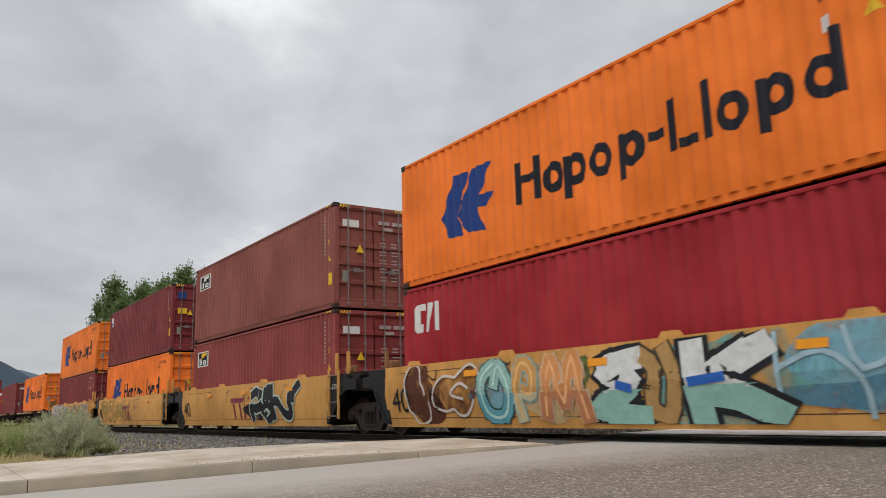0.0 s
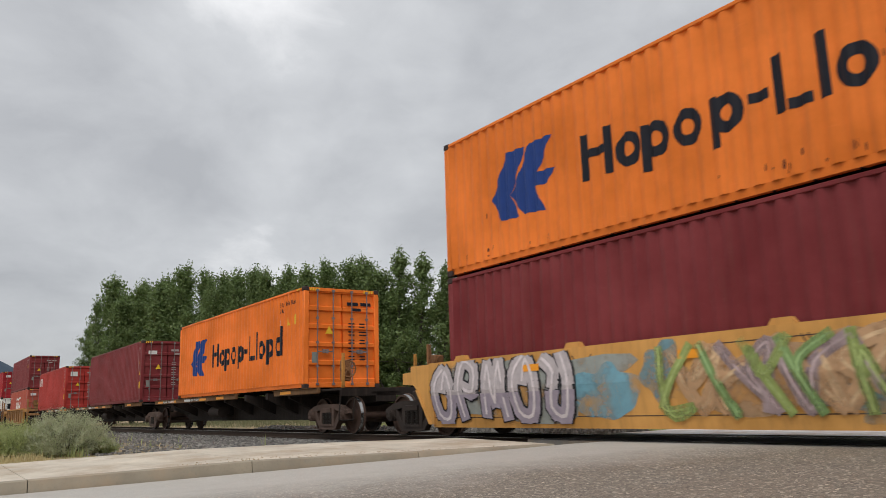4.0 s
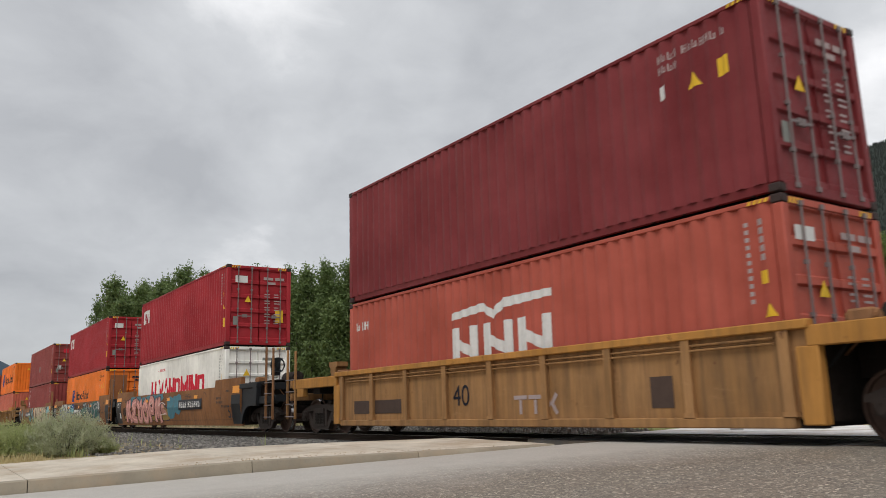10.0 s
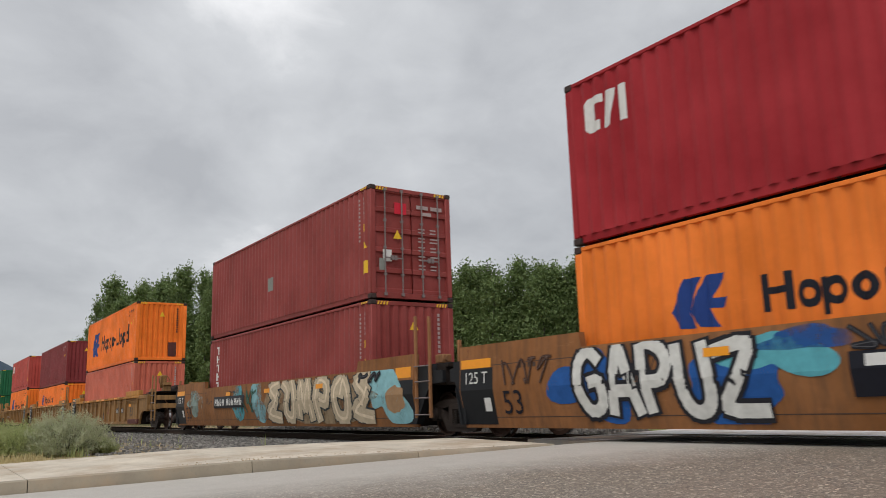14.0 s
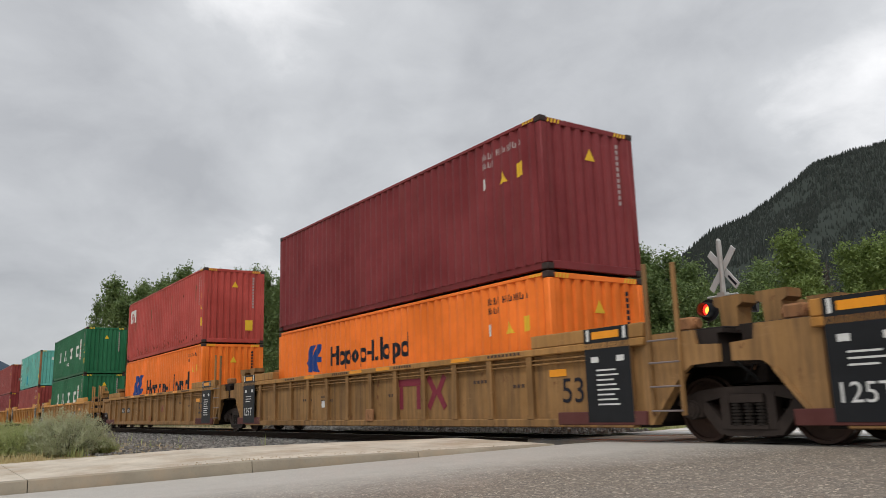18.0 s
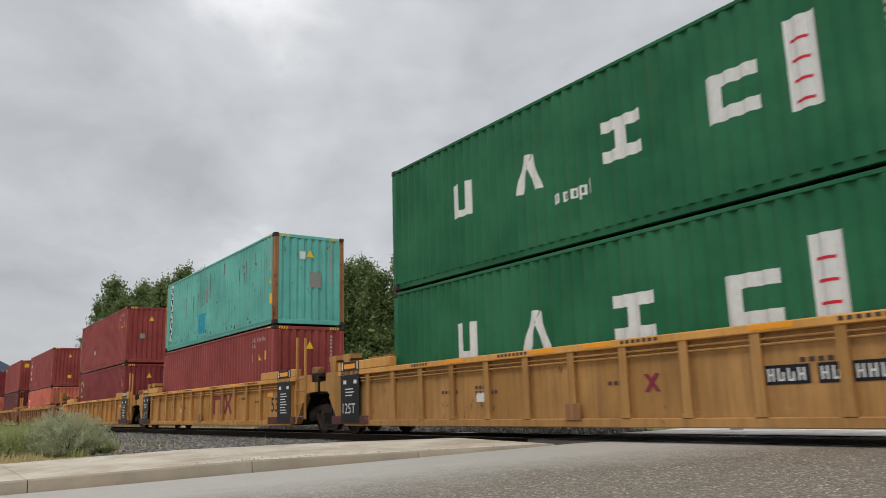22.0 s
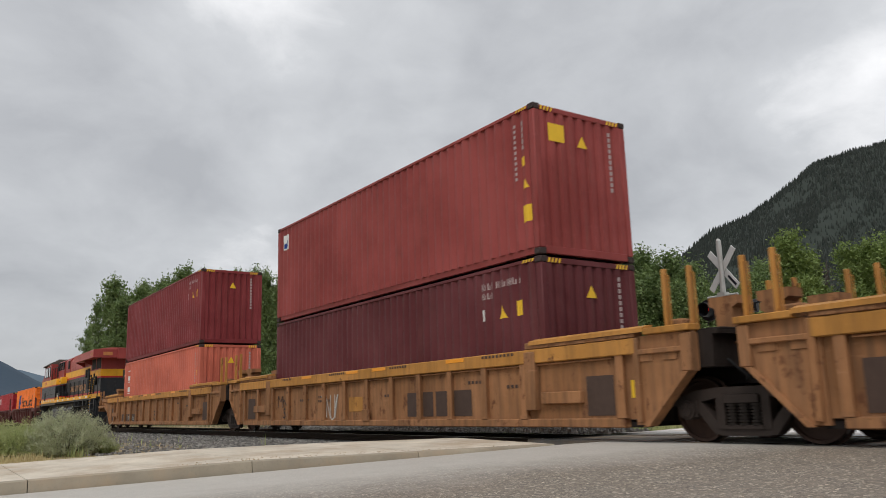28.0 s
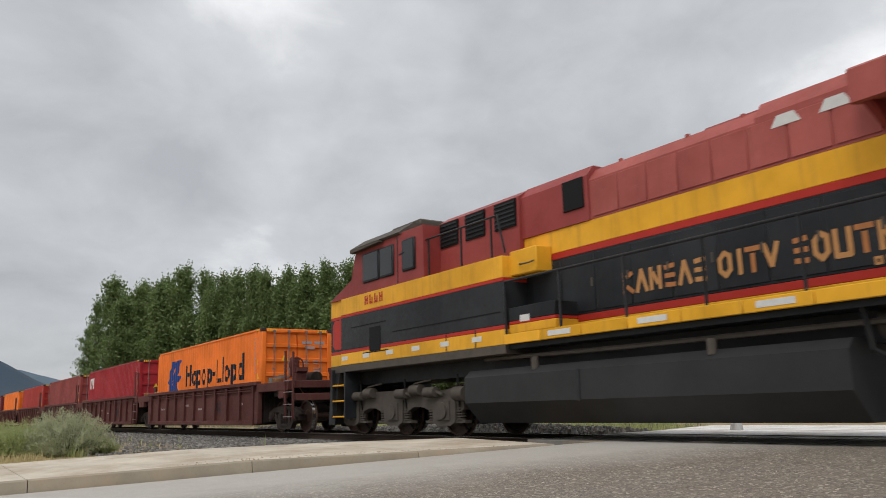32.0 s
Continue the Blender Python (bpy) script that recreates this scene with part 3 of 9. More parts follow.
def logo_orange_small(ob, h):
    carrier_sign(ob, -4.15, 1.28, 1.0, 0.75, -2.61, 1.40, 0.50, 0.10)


def logo_corner(mat, w=0.62, hh=0.42, label="white painted sign"):
    def f(ob, h):
        x, z, k = -CL / 2 + 0.46, h - 1.03, 1.55
        S = lambda polys: [[(x + (a - x) * k, z + (b - z) * 1.48) for a, b in p] for p in polys]
        on_side(ob, "corner_sign", S([[(x, z + 0.05), (x + 0.05, z), (x + 0.22, z), (x + 0.22, z + 0.12), (x + 0.14, z + 0.12), (x + 0.14, z + hh - 0.1), (x + 0.26, z + hh - 0.1), (x + 0.26, z + hh), (x + 0.06, z + hh), (x, z + hh - 0.06)],
                                    [(x + 0.26, z), (x + 0.36, z), (x + 0.45, z + hh), (x + 0.31, z + hh)], rect(x + 0.50, x + 0.60, z, z + hh)]), mat, label)
    return f


def logo_panel(dark, accent):
    def f(ob, h):
        x, z, k = -CL / 2 + 0.52, h - 0.90, 1.45
        on_side(ob, "name_panel", [rect(x, x + 0.80 * k, z, z + 0.56)], WMARK, "small white name panel")
        on_side(ob, "name_panel", [rect(x + 0.04, x + 0.80 * k - 0.04, z + 0.04, z + 0.52)], dark, "dark name panel", 0.007)
        on_side(ob, "name_flash", [[(x + 0.45, z + 0.30), (x + 1.08, z + 0.44), (x + 1.08, z + 0.50), (x + 0.36, z + 0.50)]], accent, "pale flash", 0.010)
        on_side(ob, "painted_name", bars("Alxxx", x + 0.10, z + 0.07, 0.24, 0.19, 0.05), WMARK, "white bars of a painted name", 0.010)
    return f


def logo_column(n, top=0.38, hh=0.22, w=0.34, mat=WMARK, x=-CL / 2 + 0.76, back=None):
    """Upright line of plain blocks in the place of a name written downwards."""
    def f(ob, h):
        if back:
            on_side(ob, "name_panel", [rect(x - 0.05, x + w + 0.05, h - top - n * (hh + 0.05) - 0.05, h - top + 0.06)], back, "white name panel")
        p = []
        for i in range(n):
            z = h - top - (i + 1) * (hh + 0.05)
            p += [rect(x, x + w, z + hh * 0.8, z + hh), rect(x + w * 0.35, x + w * 0.62, z, z + hh * 0.8)] if i % 2 == 0 else [rect(x, x + w * 0.35, z, z + hh), rect(x + w * 0.6, x + w, z, z + hh), rect(x + w * 0.35, x + w * 0.6, z + hh * 0.45, z + hh * 0.62)]
        on_side(ob, "painted_name", p, mat, "upright line of painted bars", 0.008)
    return f


def logo_big_blocks(ob, h):
    x, z, s = -1.60, 0.78, 1.0
    P = [[(x, z + 1.22), (x + 1.1, z + 1.30), (x + 1.42, z + 1.12), (x + 1.74, z + 1.30), (x + 3.1, z + 1.36), (x + 3.1, z + 1.50), (x + 1.74, z + 1.49), (x + 1.42, z + 1.30), (x + 1.1, z + 1.47), (x, z + 1.37)]]
    for i in range(3):
        a = x + 1.08 * i
        P += [rect(a, a + 0.25, z, z + 1.06), rect(a + 0.65, a + 0.90, z, z + 1.06), [(a + 0.25, z + 0.60), (a + 0.65, z + 0.44), (a + 0.65, z + 0.66), (a + 0.25, z + 0.82)]]
    for q in P:
        on_side(ob, "name_bar", [q], WMARK, "big white bar of a painted name")
    on_side(ob, "painted_name", bars("lAAA", -CL / 2 + 0.3, h - 0.72, 0.20, 0.19, 0.045), WMARK, "small white bars")


def logo_red_bars(ob, h):
    x, z = -3.74, 0.83
    on_side(ob, "sign", [[(x, z), (x + 0.26, z + 0.45), (x + 0.26, z + 0.9), (x, z + 0.9)], [(x + 0.5, z + 0.9), (x + 0.74, z + 0.9), (x + 0.74, z), (x + 0.5, z + 0.45)]], REDMARK, "red corner sign")
    on_side(ob, "sign", [[(x + 0.24, z + 0.2), (x + 0.37, z + 0.5), (x + 0.5, z + 0.2)]], NAVY, "blue point of the sign")
    # slanting and upright bars, one sign after another: (left end, width, lines in a cell one wide and one high)
    vee, peak, zig = [[(0, 1), (0.5, 0.2), (1, 1)]], [[(0, 0), (0.5, 1), (1, 0)]], [[(0.08, 0), (0.08, 1)], [(0.92, 0), (0.92, 1)], [(0.3, 0.72), (0.7, 0.28)]]
    hook = [[(0.93, 0.9), (0.1, 0.9), (0.1, 0.08), (0.93, 0.08), (0.93, 0.9)]]
    for a, w, lines in ((-2.47, 0.66, vee), (-1.72, 0.74, peak), (-0.90, 0.66, zig), (-0.12, 0.66, hook), (0.82, 0.84, [[(0.06, 0), (0.06, 1), (0.5, 0.3), (0.94, 1), (0.94, 0)]]), (1.80, 0.2, [[(0.5, 0), (0.5, 1)]]), (2.14, 0.66, zig), (2.98, 0.72, hook)):
        g = Geo()
        for line in lines:
            for k, p in enumerate(stroke_polys([(a + u * w, z + v * 0.90) for u, v in line], 0.17)):
                decal(g, [p], side_y, CBX, (), 0.004 + 0.0008 * (k % 3))
        part("name_bar", g, REDMARK, ob, "big red bar of a painted name")
    on_side(ob, "painted_name", bars("xxx.xxxx xx".replace(".", ""), -2.75, h - 0.48, 0.15, 0.13, 0.03), REDMARK, "thin red bars")


def logo_white_blocks(ob, h):
    for i, x in enumerate((-3.58, -1.52, 0.78, 2.88)):
        z, w = 1.20, 0.84
        if i == 0:
            p = [rect(x, x + 0.20, z, z + 0.72), rect(x + 0.44, x + 0.64, z, z + 0.72), rect(x + 0.20, x + 0.44, z, z + 0.15)]
        elif i == 1:
            p = [[(x, z), (x + 0.2, z), (x + 0.46, z + 0.72), (x + 0.28, z + 0.72)], [(x + 0.54, z), (x + 0.76, z), (x + 0.5, z + 0.72), (x + 0.36, z + 0.50)]]
        else:
            p = [rect(x, x + w, z + 0.52, z + 0.72), rect(x, x + w, z, z + 0.20), rect(x + (0.3 if i == 2 else 0.0), x + (0.54 if i == 2 else 0.24), z + 0.20, z + 0.52)]
        on_side(ob, "name_block", p, WMARK, "white painted block")
    on_side(ob, "tall_sign", [rect(4.17, 4.62, 0.98, 2.26)], WMARK, "tall white panel")
    for i in range(4):
        on_side(ob, "sign_line", [rect(4.24, 4.50, 1.08 + 0.28 * i, 1.12 + 0.28 * i)], REDMARK, "thin red line", 0.008)
    on_side(ob, "painted_name", bars("xxxpl", -0.47, 0.80, 0.26, 0.22, 0.05), WMARK, "small white bars")


def logo_oval(ob, h):
    c = (-CL / 2 + 1.0, h - 0.95)
    ring = lambda a, b, r0, r1: [(c[0] + r0 * 0.50 * math.cos(a + (b - a) * i / 14), c[1] + 0.5 * r0 * math.sin(a + (b - a) * i / 14)) for i in range(15)] + [(c[0] + r1 * 0.5 * math.cos(b + (a - b) * i / 14), c[1] + 0.5 * r1 * (0.88 + 0.1 * math.sin(3.14 * i / 14)) * math.sin(b + (a - b) * i / 14)) for i in range(15)]
    on_side(ob, "oval_sign", [ring(0.25, 2.3, 1.0, 0.82)], LIME, "lime green arc")
    on_side(ob, "oval_sign", [ring(3.4, 5.2, 1.0, 0.84)], LIME, "lime green arc")
    on_side(ob, "painted_name", bars("Alxxxl", c[0] - 0.42, c[1] - 0.12, 0.26, 0.15, 0.04), WMARK, "white bars of a painted name", 0.008)


def logo_small(mat):
    def f(ob, h):
        x, z = -CL / 2 + 0.45, h - 0.75
        on_side(ob, "corner_sign", [rect(x, x + 0.36, z, z + 0.46)], WMARK, "small white sign")
        on_side(ob, "corner_sign", [[(x + 0.05, z + 0.05), (x + 0.31, z + 0.05), (x + 0.31, z + 0.28), (x + 0.05, z + 0.18)]], mat, "blue field of the sign", 0.008)
    return f


def rust_drips(seed, count, base=None):
    """Small dark rust runs, most of them low on the side."""
    def f(ob, h):
        if base:
            base(ob, h)
        rnd = random.Random(seed)
        polys = []
        cx = 0.0
        for i in range(count):
            if i % 7 == 0:
                cx = rnd.uniform(-5.6, 5.6)
            x = cx + rnd.gauss(0, 0.7)
            z = 0.17 + abs(rnd.gauss(0, 0.13)) if rnd.random() < 0.85 else rnd.uniform(0.4, h - 0.4)
            w, l = rnd.uniform(0.006, 0.024), rnd.uniform(0.03, 0.16)
            if abs(x) < 5.9:
                polys.append([(x - w, z + l * 0.2), (x - w * 0.3, z), (x + w * 0.5, z + l * 0.1), (x + w, z + l * 0.6), (x + w * 0.2, z + l), (x - w * 0.7, z + l * 0.8)])
        g = Geo()
        for p in polys:
            decal(g, [p], side_y, CBX, (), 0.003)
        part("rust_run", g, RUSTSPOT, ob, "dark rust runs")["kind"] = "stuff"
    return f


def streaks(seed, count, base=None):
    """Long thin rust runs down the side."""
    def f(ob, h):
        if base:
            base(ob, h)
        rnd = random.Random(seed)
        g = Geo()
        for i in range(count):
            x, top, l, w = rnd.uniform(-5.4, 5.6), h - rnd.uniform(0.15, 1.0), rnd.uniform(0.4, 1.5), rnd.uniform(0.008, 0.022)
            decal(g, [[(x - w, top), (x - w * 0.4, top - l), (x + w * 0.3, top - l * 0.95), (x + w, top)]], side_y, CBX, (), 0.0035)
        part("rust_streak", g, STREAK, ob, "long brown rust streaks")["kind"] = "stuff"
    return f


def patches(rows, base=None):
    """Repair patches and scuffs painted on the side: (x, z, w, h, material)."""
    def f(ob, h):
        if base:
            base(ob, h)
        for x, z, w, hh, m in rows:
            on_side(ob, "repair_patch", [rect(x, x + w, z, z + hh)], m, "square painted repair patch")
    return f


# ---- bogies ----
WR = 0.46
WHEELSETS = {}   # kind of wheelset: (place on the bogie, all objects of that kind)


def g_wheelset(r, gauge=0.7175, n=32):
    g = Geo()
    for s in (-1, 1):
        prof = [(0.08, 0.055), (0.16, 0.04), (0.20, 0.0), (r - 0.10, -0.012), (r - 0.055, 0.012), (r - 0.05, 0.058), (r - 0.008, 0.060), (r, 0.0), (r + 0.004, -0.055), (r + 0.028, -0.062), (r + 0.026, -0.085), (r - 0.06, -0.09), (r - 0.085, -0.045), (0.2, -0.05), (0.16, -0.09), (0.08, -0.09)]
        g.lathe([(a, s * (gauge + 0.06 + d)) for a, d in prof], (0, 0, 0), 1, n)
    g.cyl((0, -1.05, 0), (0, 1.05, 0), 0.085, 14)
    return g


def g_treads(r, gauge=0.7175, n=32):
    g = Geo()
    for s in (-1, 1):
        g.lathe([(r + 0.0025, s * (gauge + 0.06 + d)) for d in (0.052, 0.02, -0.045)], (0, 0, 0), 1, n)
    return g


def g_sideframe(s):
    """Cast side frame with two windows and a spring pocket."""
    y0, y1 = s * 0.98, s * 1.12
    lo, hi = min(y0, y1), max(y0, y1)
    g = Geo()
    top = [(-1.18, 0.52), (-1.15, 0.60), (-0.80, 0.72), (-0.40, 0.765), (0.40, 0.765), (0.80, 0.72), (1.15, 0.60), (1.18, 0.52), (0.98, 0.50), (0.80, 0.55), (0.36, 0.635), (-0.36, 0.635), (-0.80, 0.55), (-0.98, 0.50)]
    g.prism(top, 1, lo, hi)
    for t in (-1, 1):
        g.prism([(t * 0.42, 0.68), (t * 0.29, 0.68), (t * 0.29, 0.20), (t * 0.42, 0.20)], 1, lo - 0.012, hi + 0.012)
        g.prism([(t * 0.90, 0.62), (t * 0.70, 0.60), (t * 0.30, 0.15), (t * 0.47, 0.12)], 1, lo, hi)
        g.prism([(t * 1.06, 0.60), (t * 0.72, 0.60), (t * 0.74, 0.36), (t * 1.04, 0.36)], 1, lo - 0.02, hi + 0.02)
    g.prism([(-0.48, 0.23), (0.48, 0.23), (0.38, 0.11), (-0.38, 0.11)], 1, lo, hi)
    return g.box(-0.30, 0.30, lo - 0.03, hi + 0.03, 0.20, 0.25)


def g_springs(s):
    g = Geo()
    for x in (-0.19, 0.0, 0.19):
        for y in (0.0,):
            for i in range(7):
                z = 0.25 + i * 0.043
                g.cyl((x, s * 1.09 + y, z), (x, s * 1.09 + y, z + 0.026), 0.078, 10)
            g.cyl((x, s * 1.09, 0.25), (x, s * 1.09, 0.56), 0.05, 8)
    return g


def g_bolster():
    g = Geo().prism([(-1.16, 0.55), (-1.16, 0.66), (-0.5, 0.74), (0.5, 0.74), (1.16, 0.66), (1.16, 0.55), (0.4, 0.40), (-0.4, 0.40)], 0, -0.26, 0.26)
    return g.cyl((0, 0, 0.74), (0, 0, 0.80), 0.22, 16)


def g_bearing(s):
    g = Geo().cyl((0, s * 0.95, 0), (0, s * 1.19, 0), 0.135, 16)
    g.cyl((0, s * 1.19, 0), (0, s * 1.215, 0), 0.10, 16)
    for i in range(3):
        a = 2 * math.pi * i / 3 + 0.5
        g.cyl((0.06 * math.cos(a), s * 1.21, 0.06 * math.sin(a)), (0.06 * math.cos(a), s * 1.235, 0.06 * math.sin(a)), 0.02, 6)
    return g


def g_brake():
    g = Geo()
    for t in (-1, 1):
        g.prism([(t * 0.36, 0.42), (t * 0.44, 0.30), (t * 0.40, 0.26), (t * 0.32, 0.36)], 1, -0.9, 0.9)
        for s in (-1, 1):
            g.box(min(t * 0.40, t * 0.45), max(t * 0.40, t * 0.45), min(s * 0.70, s * 0.82), max(s * 0.70, s * 0.82), 0.30, 0.56)
    return g


def wheelset(kind, parent, x, r):
    ob = part("wheelset", lambda: g_wheelset(r), WHEEL, parent, "brown steel wheels on an axle", key="ws%.2f" % r)
    ob.location = (x, 0, r)
    part_tread = STORE.setdefault(("tread", r), g_treads(r).mesh("tread", TREAD))
    WHEELSETS.setdefault(kind, ((x, r), []))[1].append(ob)
    me = ob.data
    if len(me.materials) == 1:
        bm = bmesh.new()
        bm.from_mesh(me)
        bm.from_mesh(part_tread)
        k = len(part_tread.polygons)
        bm.faces.ensure_lookup_table()
        for f in bm.faces[-k:]:
            f.material_index = 1
        bm.to_mesh(me)
        bm.free()
        me.materials.append(TREAD)
    return ob


def bogie(car, x, steel=STEEL):
    b = part("bogie", g_bolster, steel, car, "four-wheel cast steel bogie", key="bolster", at=(x, 0, 0))
    for s in (-1, 1):
        part("side_frame", lambda: g_sideframe(s), steel, b, key="sf%d" % s)
        part("spring_group", lambda: g_springs(s), SPRING, b, key="spr%d" % s)
        for t in (-1, 1):
            part("bearing", lambda: g_bearing(s), steel, b, key="bear%d" % s, at=(t * 0.89, 0, WR))
    part("brake_beam", g_brake, steel, b, key="brake")
    for t in (-1, 1):
        wheelset("wagon%d" % t, b, t * 0.89, WR)
    return b


def g_coupler():
    g = Geo().box(-0.9, 0.05, -0.09, 0.09, 0.78, 0.94)
    return g.cbox(0.0, 0.30, -0.16, 0.14, 0.70, 1.02, 0.04)


# ---- well cars ----
def smooth_y(x, z):
    """The folded outer skin of a smooth-sided car."""
    if z > 0.90:
        return -1.47 - 0.03 * (1.56 - z) / 0.66
    return -1.50 + 0.13 * (0.90 - z) / 0.70


def g_smooth_side(s, x0, x1, ztop, raised):
    """Skin, top flange and the raised ends; the far side is mirrored."""
    g = Geo()
    cols = sorted({x0, x1} | ({raised, raised + 0.05} if raised else set()) | ({-raised, -raised - 0.05} if raised else set()))
    zt = lambda x: ztop + 0.24 if raised and (x >= raised + 0.05 or x <= -raised - 0.05) else ztop
    vs, fs, lev = [], [], 5
    for x in cols:
        for z in (0.20, 0.26, 0.90, 1.20, zt(x)):
            vs.append((x, smooth_y(x, z), z))
        vs.append((x, smooth_y(x, zt(x)) + 0.13, zt(x)))
        vs.append((x, smooth_y(x, zt(x)) + 0.13, 0.20))
    n = 7
    for i in range(len(cols) - 1):
        for k in range(n - 1):
            fs.append((i * n + k, (i + 1) * n + k, (i + 1) * n + k + 1, i * n + k + 1))
        fs.append((i * n + 6, (i + 1) * n + 6, (i + 1) * n, i * n))
    fs += [tuple(range(n)), tuple(range(n * (len(cols) - 1), n * len(cols)))]
    g.add(vs, fs)
    if s > 0:
        g.v = [(x, -y, z) for x, y, z in g.v]
    return g


def g_ribbed_sheet(s, x0, x1):
    g = Geo().prism([(x0, 0.34), (x1 - 0.45, 0.34), (x1, 0.34), (x1, 1.50), (x0, 1.50)], 1, -1.40, -1.37)
    if s > 0:
        g.v = [(x, -y, z) for x, y, z in g.v]
    return g


def g_chord(s, x0, x1, z0, z1, ya, yb):
    g = Geo().cbox(x0, x1, -yb, -ya, z0, z1, 0.015)
    if s > 0:
        g.v = [(x, -y, z) for x, y, z in g.v]
    return g


def g_rib():
    return Geo().prism([(-0.055, -1.40), (-0.075, -1.485), (0.075, -1.485), (0.055, -1.40)], 2, 0.36, 1.42).box(-0.09, 0.09, -1.50, -1.40, 0.36, 0.42)


def g_well_floor(x1):
    g = Geo()
    for x in (-x1 + 0.4, -x1 + 2.6, -2.0, -0.5, 0.5, 2.0, x1 - 2.6, x1 - 0.4):
        g.box(x - 0.14, x + 0.14, -1.36, 1.36, 0.22, 0.33)
    return g.box(-x1, x1, -1.36, -1.20, 0.22, 0.30).box(-x1, x1, 1.20, 1.36, 0.22, 0.30)


def g_end(t, x0, x1, zdeck):
    """End of a well car over the bogie: bulkhead, deck plate and centre sill."""
    g = Geo()
    a = lambda x: t * x
    g.box(min(a(x0 - 0.06), a(x0)), max(a(x0 - 0.06), a(x0)), -1.36, 1.36, 0.30, zdeck - 0.06)
    g.box(min(a(x0 - 0.06), a(x1)), max(a(x0 - 0.06), a(x1)), -1.30, 1.30, zdeck - 0.06, zdeck)
    g.box(min(a(x0), a(x1)), max(a(x0), a(x1)), -0.38, 0.38, 0.82, zdeck - 0.06)
    return g.box(min(a(x1 - 0.5), a(x1 - 0.1)), max(a(x1 - 0.5), a(x1 - 0.1)), -1.3, 1.3, 1.05, zdeck - 0.06)


def g_gusset(t, s, x0, x1, zdeck):
    """Slanting side plate at the end of a well car."""
    a = lambda x: t * x
    lo, hi = min(s * 1.36, s * 1.44), max(s * 1.36, s * 1.44)
    k = (x1 - x0) / 1.2
    g = Geo().prism([(a(x0 - 0.1), 0.26), (a(x0), 0.28), (a(x0 + 0.30 * k), 0.60), (a(x0 + 0.56 * k), 0.95), (a(x0 + 0.75 * k), 1.08), (a(x1), 1.10), (a(x1), 1.34), (a(x1 - 0.35 * k), 1.36), (a(x1 - 0.38 * k), zdeck), (a(x0 - 0.1), zdeck)], 1, lo, hi)
    lo, hi = min(s * 1.30, s * 1.47), max(s * 1.30, s * 1.47)
    return g.prism([(a(x0 - 0.02), 0.26), (a(x0 + 0.05), 0.26), (a(x0 + 0.61 * k), 0.97), (a(x0 + 0.53 * k), 0.97)], 1, lo, hi)


def g_box_end(t, s, x0, x1, zdeck):
    """Side box that reaches out over the bogie, on a slanting gusset."""
    a = lambda x: t * x
    lo, hi = min(s * 1.36, s * 1.44), max(s * 1.36, s * 1.44)
    g = Geo().prism([(a(x0 - 0.1), 0.26), (a(x0 + 0.14), 0.26), (a(x0 + 0.50), 0.62), (a(x0 + 0.90), 1.0), (a(x0 + 1.02), 1.0), (a(x0 + 1.02), 1.56), (a(x0 - 0.1), 1.56)], 1, lo, hi)
    lo, hi = min(s * 1.30, s * 1.50), max(s * 1.30, s * 1.50)
    g.prism([(a(x0 + 0.08), 0.24), (a(x0 + 0.17), 0.24), (a(x0 + 0.95), 1.0), (a(x0 + 0.85), 1.0)], 1, lo, hi)
    g.cbox(min(a(x0 + 0.84), a(x0 + 1.02)), max(a(x0 + 0.84), a(x0 + 1.02)), lo, hi, 1.0, 1.54, 0.015)
    g.cbox(min(a(x0 + 0.02), a(x0 + 1.0)), max(a(x0 + 0.02), a(x0 + 1.0)), lo, hi, 1.28, 1.36, 0.015)
    return g.cbox(min(a(x0 - 0.05), a(x0 + 0.05)), max(a(x0 - 0.05), a(x0 + 0.05)), lo, hi, 0.30, 1.54, 0.012)


def g_deck_edge(t, s, x0):
    lo, hi = min(s * 1.26, s * 1.53), max(s * 1.26, s * 1.53)
    return Geo().cbox(min(t * (x0 + 0.2), t * (x0 + 1.04)), max(t * (x0 + 0.2), t * (x0 + 1.04)), lo, hi, 1.565, 1.66, 0.012)


def g_arch(t, s, x0, x1, zdeck):
    """Side plate arched over the bogie at the outer end of a car, with the end beam."""
    a = lambda x: t * x
    lo, hi = min(s * 1.36, s * 1.44), max(s * 1.36, s * 1.44)
    g = Geo().prism([(a(x0 - 0.1), 0.26), (a(x0 + 0.04), 0.26), (a(x0 + 0.12), 0.48), (a(x0 + 0.28), 0.68), (a(x0 + 0.48), 0.79), (a(x0 + 0.70), 0.82), (a(x1), 0.82), (a(x1), 1.50), (a(x0 - 0.1), 1.50)], 1, lo, hi)
    lo, hi = min(s * 1.34, s * 1.50), max(s * 1.34, s * 1.50)
    g.cbox(min(a(x1 - 0.34), a(x1)), max(a(x1 - 0.34), a(x1)), lo, hi, 0.80, 1.40, 0.015)
    g.cbox(min(a(x0 - 0.1), a(x1 + 0.02)), max(a(x0 - 0.1), a(x1 + 0.02)), lo, hi, 1.36, 1.52, 0.015)
    lo, hi = min(s * 1.26, s * 1.42), max(s * 1.26, s * 1.42)
    return g.cbox(min(a(x1), a(x1 + 1.25)), max(a(x1), a(x1 + 1.25)), lo, hi, 0.86, 1.08, 0.015)


